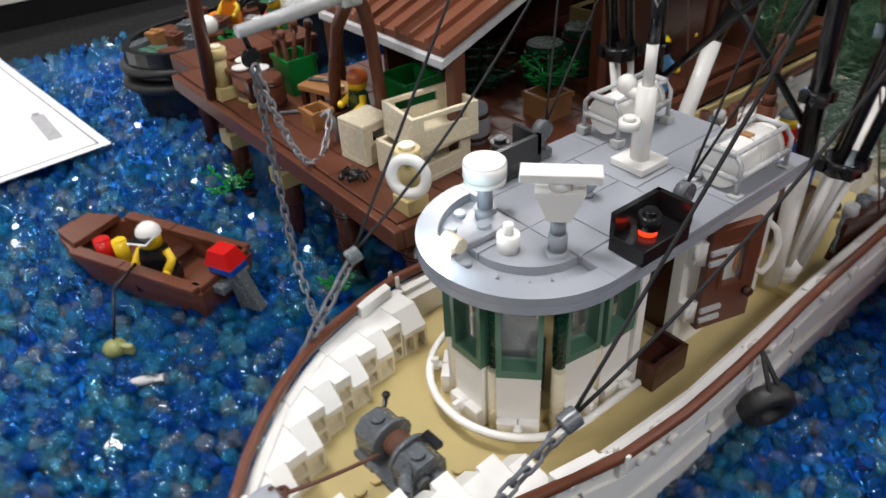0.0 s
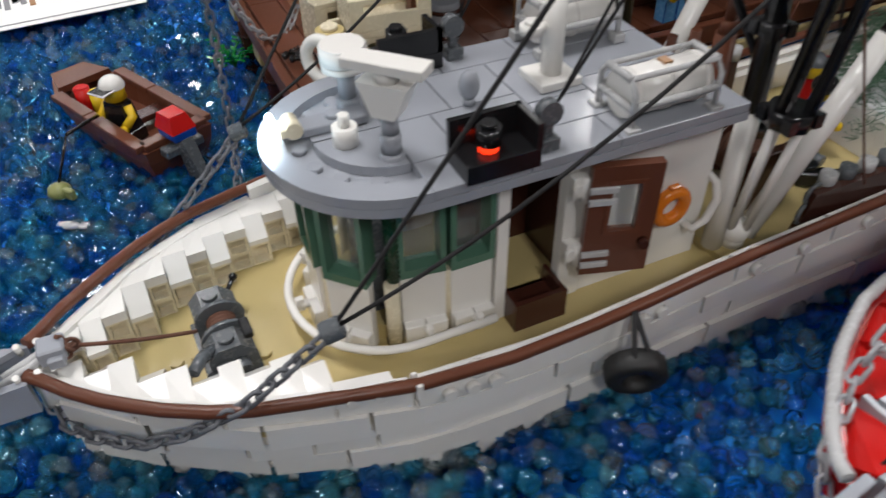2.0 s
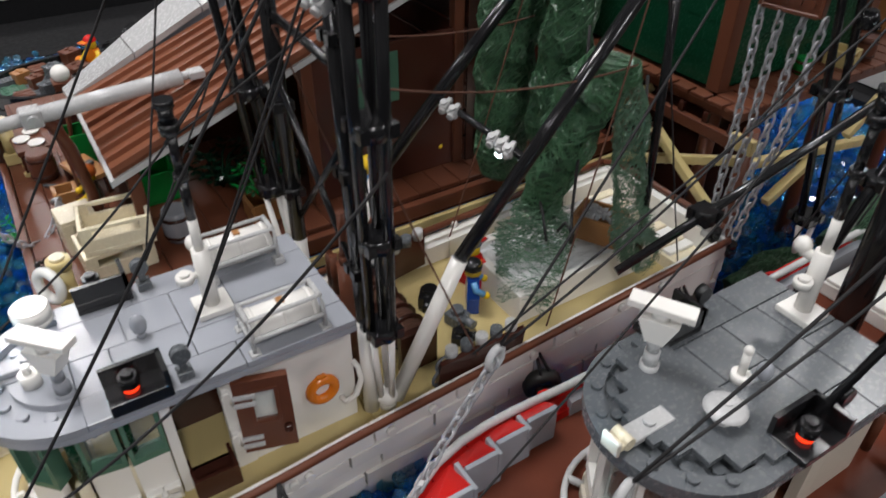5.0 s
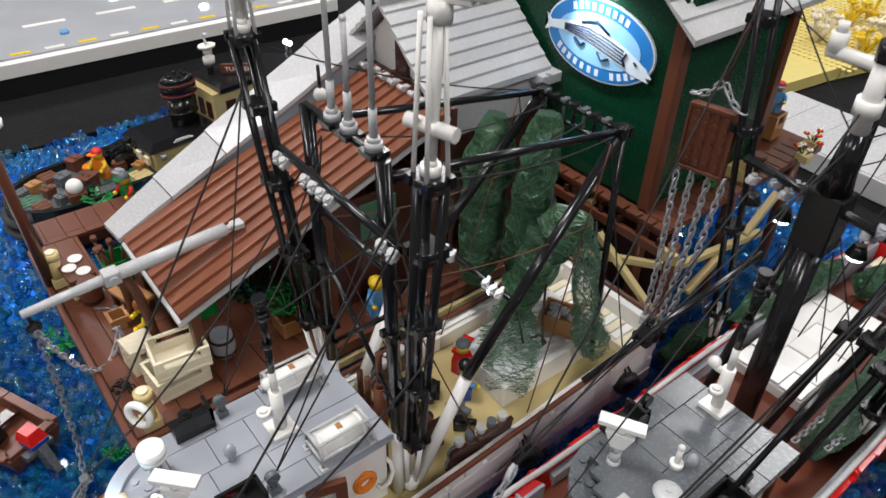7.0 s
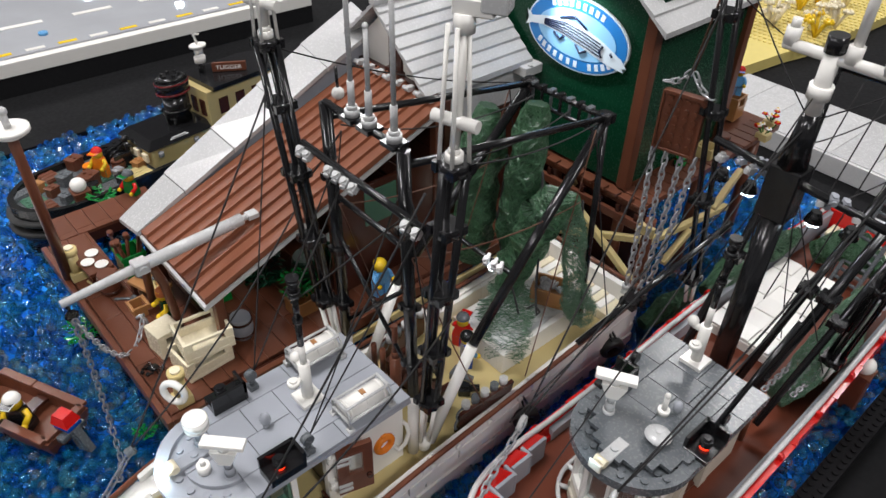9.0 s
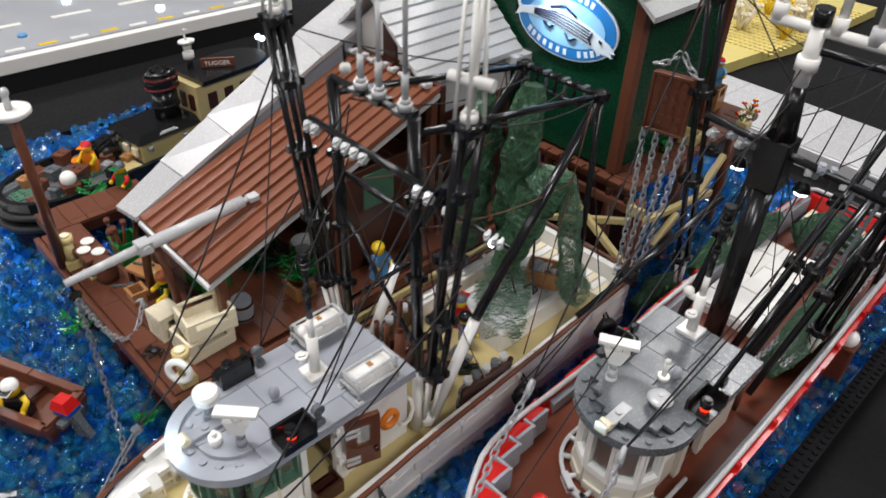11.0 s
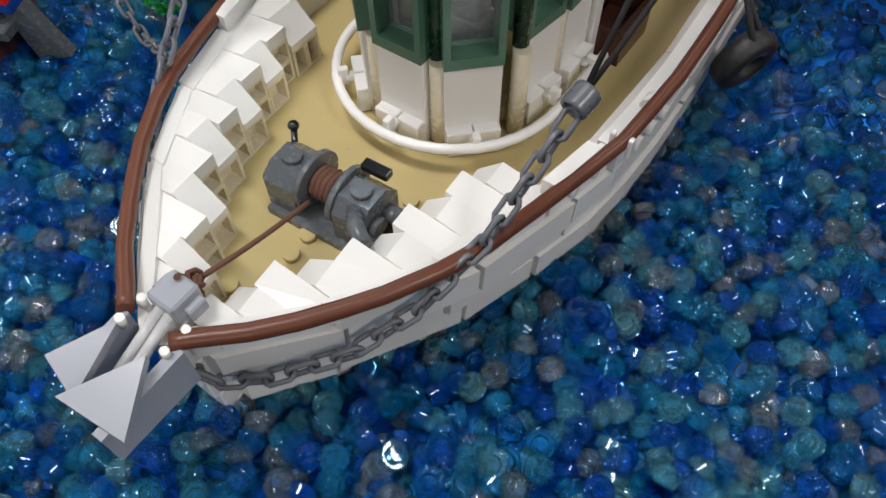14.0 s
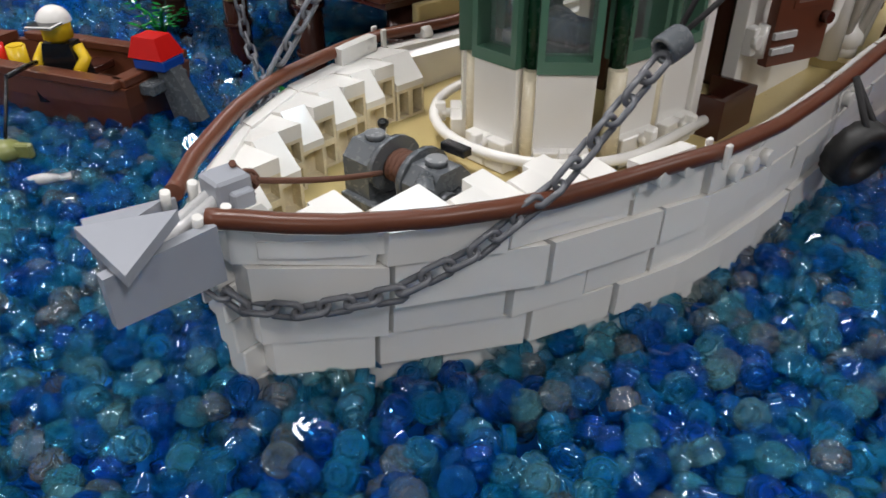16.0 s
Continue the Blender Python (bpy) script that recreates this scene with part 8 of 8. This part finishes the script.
for x, y, m, s in ((-64, 34, BLACK, 2.6), (-56, 23, DGREY, 1.6), (-63, 21.5, NOUGAT, 1.6), (-66, 28, BROWN, 2.0), (-57.5, 31, SILVER, 1.3), (-58, 27, BROWN, 2.4), (-62, 25, DGREY, 1.8), (-57, 34, NOUGAT, 1.6), (-63.5, 31, BLACK, 2.2), (-60, 22.5, BROWN, 1.5), (-55, 30.5, BLACK, 1.4)):
    t = thing("deck_box", "small toy deck box with a lid on the tug", "box", x, y, 6.4, 10 * s)
    bm = nb()
    box(bm, -s / 2, -s / 2, 0, s / 2, s / 2, s * 0.9, 0.07)
    part("body", bm, m, t)
    bm = nb()
    box(bm, -s / 2 - 0.1, -s / 2 - 0.1, s * 0.9, s / 2 + 0.1, s / 2 + 0.1, s * 0.9 + 0.35, 0.05)
    stud(bm, -s / 4, 0, s * 0.9 + 0.35)
    stud(bm, s / 4, 0, s * 0.9 + 0.35)
    part("lid", bm, m, t)
barrel(-61.5, 28.5, 6.4, 1.0, 2.2, ORANGE, "orange keg on the tug deck")
barrel(-55.5, 26.5, 6.4, 1.0, 2.0, BLACK, "black keg on the tug deck")
barrel(-59.5, 32.0, 6.4, 1.1, 2.2, BROWN, "brown keg on the tug deck")
for x, y, z, w, d, m in ((-66, 24, 6.5, 4.2, 2.2, BROWN), (-56.5, 20.5, 6.5, 3.4, 2.0, BROWN), (-54.6, 33.2, 6.5, 4.4, 2.6, TAN), (-63.6, 19.4, 6.5, 2.0, 3.4, DGREY), (-59.0, 35.0, 6.5, 2.6, 1.4, SGREEN)):
    bm = nb()
    box(bm, -w / 2, -d / 2, 0, w / 2, d / 2, 0.5, 0.05)
    for k in range(int(w)):
        box(bm, -w / 2 + k + 0.06, -d / 2 + 0.05, 0.5, -w / 2 + k + 0.94, d / 2 - 0.05, 0.75, 0.04)
    solo("deck_hatch", bm, m, "low studded hatch plate on the tug's deck", "hatch", x, y, z, rng.uniform(-20, 20))
settle(made, -53.3, 37.3, 10.0, (-54.5, 40.0, 10.7), 0.72, 0.95, 0.78, 8)
figure(-55.4, 26.9, 6.6, 30, ORANGE, GREEN, RED, True, arms=YELLOW, label="toy figure in orange with a red cap")
figure(-45.4, 27.2, DZ - 1.2, 20, GREEN, GREEN, DGREY, True, arms=RED, label="toy figure in red and green with grey cap")
leafy("green toy plant on the walkway", -49.5, 24.5, 6.6, 6, 1.4, 0.7, 12, rise=1.2)

# ---- far layouts on the table ----
lay = thing("runway_layout", "long light grey toy runway layout with yellow markings", "layout", -125.0, 47, 1.2)
bm = nb()
box(bm, -22, -75, 0, 16.4, 47, 3.75)
solo("plinth", bm, CLOTH, "black cloth covered plinth under the runway layout", "plinth", -125.0, 47, -2.58, -1.5)
LM = sp(0, 0, 0, 0, 0, -1.5)
bm = nb()
box(bm, -22, -75, 0, 16.5, 47, 2.6, 0.1)
part("base", bm, WHITE, lay, "white brick base", LM)
bm = nb()
box(bm, -21, -74, 2.6, 14.6, 46, 3.0, 0.05)
part("surface", bm, mat("polished_grey_surface", (0.34, 0.35, 0.37), 0.12, vary=0.15, scale=12), lay, "polished grey surface", LM)
for k in range(20):
    bm = nb()
    box(bm, 12.8, -72 + k * 5.9, 3.0, 13.8, -68.6 + k * 5.9, 3.12)
    part("dash", bm, YELLOW if k % 2 else WHITE, lay, "", LM)
for k in range(8):
    bm = nb()
    box(bm, -1.2, -70 + k * 14, 3.0, 0.2, -62 + k * 14, 3.1)
    part("centre_line", bm, WHITE, lay, "white centre line", LM)
for k in range(7):
    bm = nb()
    cyl(bm, (-9 + (k % 2) * 16, -50 + k * 14, 3.0), (-9 + (k % 2) * 16, -50 + k * 14, 3.5), 0.9, 10)
    part("lamp", bm, WHITELIGHT if k % 3 else LBLUE, lay, "", LM)
sandb = thing("beach_layout", "sand yellow studded toy beach with pale corals", "layout", 0, 0, -2.4)
bm = nb()
prism(bm, ((-27, 142), (-25, 158), (-22, 172), (-20, 215), (-66, 215), (-55, 196)), 0, 2.4)
part("baseplate", bm, SAND, sandb)
bm = nb()
for i in range(24):
    for j in range(24):
        x, y = -50 + i * 1.2 + j * 0.1, 160 + j * 2.0
        cyl(bm, (x, y, 2.4), (x, y, 2.7), 0.45, 7)
tagged(part("baseplate_studs", bm, SAND, sandb), kind="stuff")
r = random.Random(3)
for k in range(9):
    bm = nb()
    x, y = r.uniform(-40, -23), r.uniform(168, 200)
    for j in range(5):
        a = r.uniform(0, 6.28)
        q = Vector((x + math.cos(a) * 2.2, y + math.sin(a) * 2.2, r.uniform(5, 9)))
        tube(bm, [(x, y, 2.4), ((x + q.x) / 2, (y + q.y) / 2, 5), q], 0.4, 6)
        for i in range(5):
            ball(bm, q + Vector((math.cos(i * 1.26) * 0.8, math.sin(i * 1.26) * 0.8, 0)), 0.5, 6, 4)
    part("coral", bm, YELLOW if k % 3 == 0 else CREAM, sandb, "pale yellow coral")
board = thing("grey_dock_plate", "light grey studded toy dock plate on the table", "plate", -12, 121.5, -2.4, -2)
bm = nb()
box(bm, -12, 0, 0, 40, 18, 3.4, 0.08)
part("plate", bm, LGREY, board)
for k in range(8):
    bm = nb()
    box(bm, -11.8 + k * 6.4, 0.5, 3.4, -5.5 + k * 6.4, 17.5, 3.6, 0.05)
    part("tile", bm, LGREY, board)
# ---- rigging and aft deck of the red boat ----
made = tops() - {boat2.name}
DK = 4.75
BM = Matrix.Translation((-RX * U, -RY * U, 0))


def rpart(name, bm, material, label=""):
    return part(name, bm, material, boat2, label, BM)


bm = nb()
cyl(bm, (18.7, 60.4, DK), (19.0, 59.8, 25), 1.0, 16, 0.95)
rpart("mast", bm, BLACK)
bm = nb()
box(bm, -1.3, -1.2, 25, 1.3, 1.2, 29.5, 0.12, m=Matrix.Translation((19.0, 59.7, 0)))
rpart("mast_block", bm, BLACK)
bm = nb()
cyl(bm, (19.05, 59.6, 29.5), (19.2, 59.2, 34), 1.15, 14, 0.6)
rpart("mast_cone", bm, BLACK)
bm = nb()
cyl(bm, (19.2, 59.2, 34), (19.3, 58.8, 38.6), 0.6, 14)
cyl(bm, (19.22, 59.1, 35.2), (19.25, 59.0, 36.2), 0.85, 14)
rpart("mast_top", bm, WHITE, "white mast top")
bm = nb()
cyl(bm, (19.3, 58.8, 38.6), (19.3, 58.7, 39.8), 0.7, 14)
rpart("mast_lamp", bm, BLACK)
bm = nb()
cyl(bm, (15.8, 58.9, 38.2), (25.4, 58.9, 38.2), 0.42, 10)
rpart("cross_arm", bm, WHITE, "white cross arm")
for x, h, m in ((16.2, 40.0, WHITE), (20.6, 45.5, WHITE), (23.2, 44, LGREY), (25.0, 44.6, LGREY)):
    bm = nb()
    cyl(bm, (x, 58.9, 38.2), (x, 58.9, 39.4), 0.55, 12)
    cyl(bm, (x, 58.9, 39.4), (x, 58.9, h), 0.28 if m is LGREY else 0.36, 8)
    rpart("aerial", bm, m)
bm = nb()
cyl(bm, (12.5, 59.6, 29.0), (28, 59.6, 27.6), 0.35, 10)
rpart("yard", bm, BLACK)
for x, d in ((16.2, -1), (21.8, 1), (24.6, 1), (13.6, -1)):
    floodlight(boat2, (x - RX, 60.0 - RY, 27.6), (d * 0.4, -1, 0.1))
    bm = nb()
    cyl(bm, (x, 60.2, 25.6), (x, 60.2, 26.5), 0.75, 12, 0.4)
    sh = rpart("lamp_shade", bm, BLACK)
    if x in (16.2, 21.8):
        bm = nb()
        cyl(bm, (x, 60.2, 25.35), (x, 60.2, 25.62), 0.55, 12)
        part("bulb", bm, WHITELIGHT, sh, "glowing white bulb")
for x, y, z, d in ((15.4, 59.9, 28.3, -1), (16.8, 60.1, 28.6, -1), (22.6, 59.8, 28.4, 1), (23.4, 60.2, 28.2, 1), (22.0, 60.8, 27.4, 1), (17.2, 60.8, 27.8, -1)):
    floodlight(boat2, (x - RX, y - RY, z), (d * 0.6, -1, -0.3), GREY)
# outriggers
for foot, joint, top in (((11.2, 66.8, 7.0), (11.0, 66.6, 10), (8.2, 62.9, 44)), ((26.0, 66.8, 7.0), (26.3, 66.6, 10), (30.5, 62.9, 44))):
    rod_bundle(boat2, [a - b for a, b in zip(foot, (RX, RY, 0))], [a - b for a, b in zip(joint, (RX, RY, 0))], [a - b for a, b in zip(top, (RX, RY, 0))], 3, 0.2, 0.27)
for p, q, r in (((22.4, 59.6, 6.2), (25.6, 84, 30), 0.5), ((20.6, 61, 6.0), (23.2, 82, 29.5), 0.4), ((24.6, 57.4, 6.2), (27.2, 82, 29), 0.34), ((15.0, 60, 6.0), (12.4, 83, 29), 0.45), ((11.5, 46, 13.4), (15.6, 60.5, 22), 0.28)):
    bm = nb()
    cyl(bm, p, q, r, 12)
    rpart("strut", bm, BLACK)
    knuckle(boat2, (Vector(p).lerp(Vector(q), 0.35) - Vector((RX, RY, 0))), r + 0.45, 0.45)
# stern gantry with hanging blocks
bm = nb()
cyl(bm, (11.6, 83, 29.2), (27.4, 83, 29.2), 0.4, 10)
rpart("gantry_beam", bm, BLACK)
for k, x in enumerate((13.0, 15.2, 17.6, 19.8, 21.6, 23.6, 25.4, 26.6)):
    bm = nb()
    tube(bm, sag((x, 82.8, 28.4), (x - 0.6, 72, 8.2), 0.8), 0.08, 5)
    rpart("hoist_line", bm, STRING)
for x in (12.4, 26.6):
    bm = nb()
    cyl(bm, (x, 83.4, DK), (x, 83, 29.4), 0.4, 10)
    rpart("gantry_post", bm, BLACK)
# hatch of white tiles
hatch = thing("hold_hatch", "white tiled hold hatch on the red boat's deck", "hatch", 17.4, 75.5, DK)
bm = nb()
box(bm, -3.6, -8.6, 0.02, 3.6, 8.6, 1.1, 0.06)
part("coaming", bm, WHITE, hatch)
for i in range(3):
    for j in range(6):
        bm = nb()
        box(bm, -3.5 + i * 2.34, -8.5 + j * 2.84, 1.1, -1.2 + i * 2.34, -5.7 + j * 2.84, 1.4 + 0.12 * ((i + j) % 2), 0.06)
        part("tile", bm, WHITE, hatch)
ladder = thing("ladder", "dark grey toy ladder leaning over the stern deck", "ladder", 20.4, 86, DK, -12, rx=-22)
for x in (-1.5, 1.5):
    bm = nb()
    box(bm, x - 0.2, -0.2, 0, x + 0.2, 0.2, 12, 0.04)
    part("stile", bm, DGREY, ladder)
for k in range(11):
    bm = nb()
    cyl(bm, (-1.4, 0, 0.7 + k * 1.05), (1.4, 0, 0.7 + k * 1.05), 0.2, 8)
    part("rung", bm, DGREY, ladder)
netting("fishing_net", ((24.0, 62.5, 5.6), (24.6, 66, 7.2), (24.8, 71, 7.8), (24.4, 77, 7.4), (23.6, 84, 7.0)), (0.9, 1.5, 1.9, 1.8, 1.2), "green netting piled along the red boat's gunwale", 21, 620, loose=0.15)
netting("fishing_net", ((11.6, 70, 6.6), (11.8, 75, 7.8), (12.2, 81, 8.0), (13.2, 87, 7.4)), (0.9, 1.5, 1.7, 1.2), "dark green netting heaped on the red boat's deck", 22, 420)
netting("fishing_net", ((7.2, 66, 1.0), (7.6, 70, 1.5), (8.0, 75, 1.3)), (0.8, 1.4, 0.9), "dark green net floating between boat and dock", 23, 260)
netting("fishing_net", ((15.6, 88, 6.0), (19, 89, 8.4), (23, 88.5, 7.2)), (1.2, 2.2, 1.4), "large green net heap at the red boat's stern", 24, 420)
for k, (x, z) in enumerate(((24.0, 9.4), (25.2, 9.0), (26.0, 8.9))):
    chain("silver toy chain along the red boat's gunwale", "silver", sag((x - 0.6, 60.5 + k, z - 1.6), (x, 84, z), 0.4 + 0.3 * k, 20), scale=1.1)
for x, y, h, r in ((23.2, 55.0, 6.4, 0.42), (22.2, 54.6, 4.4, 0.34), (24.2, 56.2, 3.4, 0.3)):
    bm = nb()
    cyl(bm, (x, y, DK), (x, y, DK + h), r, 10)
    cyl(bm, (x, y, DK + h), (x, y, DK + h + 0.6), r + 0.2, 10)
    rpart("exhaust_pipe", bm, BROWN, "brown exhaust pipe")
# striped skirt round the wheelhouse foot
for k in range(3):
    a = math.radians(-96 + (k - 1) * 26)
    m = Matrix.Translation((RX + 1.2, RY + 16.5, 0)) @ Matrix.Rotation(a + math.pi / 2, 4, "Z")
    for z, mt in ((DK + 0.02, LGREY), (DK + 0.3, DARKRED), (DK + 0.58, LGREY)):
        bm = nb()
        box(bm, -0.85, -4.8, z, 0.85, -4.2, z + 0.26, 0.03, m=m)
        rpart("skirt_tile", bm, mt, "striped skirt tile")
# foredeck: winch with hand wheel, seated figure, silver chain to the stem
win = thing("anchor_winch", "grey toy anchor winch with a black hand wheel", "winch", 21.2, 33.2, DK)
bm = nb()
box(bm, -0.9, -1.2, 0, 0.9, 1.2, 0.5, 0.05)
part("base", bm, GREY, win)
for s in (-1, 1):
    bm = nb()
    box(bm, s * 0.8 - 0.15, -0.7, 0.5, s * 0.8 + 0.15, 0.7, 1.7, 0.05)
    part("cheek", bm, GREY, win)
bm = nb()
cyl(bm, (-0.65, 0, 1.15), (0.65, 0, 1.15), 0.45, 12)
part("drum", bm, SILVER, win)
bm = nb()
cyl(bm, (0, 1.1, 0.8), (0.2, 2.6, 1.7), 0.18, 8)
part("shaft", bm, LGREY, win)
bm = nb()
torus(bm, (0.2, 2.6, 1.7), (0.2, 1, 0.5), 0.6, 0.2, 14, 7)
part("hand_wheel", bm, BLACK, win)
figure(19.8, 31.4, DK, 65, LBLUE, BLUE, RED, True, label="toy figure in blue overalls with a red cap", scale=1.0)
bm = nb()
cyl(bm, (0, 0, 0), (0, 0, 0.9), 0.6, 12)
cyl(bm, (0, 0, 0.9), (0, 0, 1.15), 0.4, 12)
solo("bollard", bm, WHITE, "white round bollard on the red foredeck", "bollard", 21.6, 30.4, DK)
bm = nb()
box(bm, -0.8, -1.0, 0, 0.8, 1.0, 1.0, 0.06)
solo("bow_block", bm, WHITE, "white block behind the red boat's stem", "block", 20.1, 27.4, DK + 0.02, 20)
chain("silver toy chain from wheelhouse to the red stem", "silver", sag((21.2, 35.6, 6.4), (20.3, 26.6, 6.6), 0.6), scale=1.1)
# stem fitting with rollers
stemf = thing("bow_roller", "light grey bow roller on the red boat's stem", "bow roller", 20.2, 24.6, 6.2, 8)
for s in (-1, 1):
    bm = nb()
    box(bm, s * 1.1 - 0.2, -1.6, 0, s * 1.1 + 0.2, 1.0, 1.2, 0.05)
    part("cheek", bm, GREY, stemf)
    bm = nb()
    cyl(bm, (s * 0.5, -1.5, 0.9), (s * 0.5, 1.2, 1.2), 0.16, 8)
    part("bar", bm, GREY, stemf)
bm = nb()
cyl(bm, (-0.9, -1.2, 0.5), (0.9, -1.2, 0.5), 0.4, 12)
part("roller", bm, SILVER, stemf)
bm = nb()
box(bm, -1.2, -0.4, -0.6, 1.2, 0.4, 0.1, 0.05)
part("base", bm, GREY, stemf)
# whips and lines
string([(24.6, 45.0, 13.4), (26.0, 51.5, 23)], 0.22, BLACK, "black whip pole beside the red lamp")
for p, q, d in (((19.2, 59, 36), (19, 25.5, 8), 0.3), ((19.2, 59, 33), (15.5, 32.6, 16.8), 0.2), ((8.3, 63, 43), (19, 60, 33), 0.6), ((30, 63, 43), (19, 60, 33), 0.6), ((19.0, 59.6, 30), (11.0, 66, 8), 0.4), ((19, 59.6, 30), (26.2, 66, 8.4), 0.4), ((16.4, 60, 27), (12.6, 83, 29), 1.2), ((22, 60, 27), (26, 83, 29), 1.2), ((19, 60, 31), (20, 83, 29), 0.8), ((8.4, 63, 40), (12.2, 83, 29), 0.8), ((17.6, 60.2, 25), (14.2, 72, 6.4), 0.2), ((20.4, 60.2, 25), (20.6, 70, 6.4), 0.2)):
    string(sag(p, q, d), 0.06, STRING, "thin black rigging line of the red boat")

for s in (-1, 1):
    ring = Vector((20.0 + s * 4.1, 33.4, 16.0))
    chain("silver toy chain from ring to red bow", "silver", [ring, (20.2 + s * 4.6, 30.6, 11.4), (20.2 + s * 4.1, 27.8, 8.0), (20.2 + s * 2.7, 25.6, 6.0), (20.2 + s * 1.0, 24.6, 4.4)], scale=1.25)
    bm = nb()
    torus(bm, ring + Vector((0, 0.2, 0.4)), (1, 0.3, 0), 0.5, 0.2, 14, 7)
    solo("chain_ring", bm, LGREY, "light grey ring that joins chain and strings", "ring")
    string(sag(ring + Vector((0, 0.3, 0.8)), (19.2 + s * 9.6, 63, 43), 0.6), 0.075, STRING, "thin black rigging line of the red boat")
    string(sag(ring + Vector((0, 0.3, 0.8)), (19.2 + s * 6, 61, 27), 1.2), 0.075, STRING, "thin black rigging line of the red boat")

settle(made, RX - 0.5, RY - 0.7, 0.9, (RX, RY, 0), 1.0, 0.96, 1.03)

# crew on the white boat and on the pier
figure(-2.4, 43.6, DK, 200, RED, BLUE, DGREY, True, arms=RED, label="toy figure in red and blue with a grey cap")
figure(-0.2, 42.2, DK, 150, BLUE, BLUE, BLACK, False, arms=LBLUE, label="toy figure in blue with black hair")
figure(-10.6, 39.4, DZ, 95, LBLUE, BLUE, YELLOW, False, arms=LBLUE, label="toy figure in light blue at the pier edge")

# the small front lamps light the roofs below them
for p in ((-1.0, 11.4, 14.1), (19.7, 35.0, 15.6)):
    d = bpy.data.lights.new("front_lamp_light", "POINT")
    d.energy, d.color, d.shadow_soft_size = 0.04 if p[0] < 5 else 0.006, (0.6, 0.85, 1.0), 0.003
    ob = new("front_lamp_light", d)
    ob.matrix_world = sp(*p)
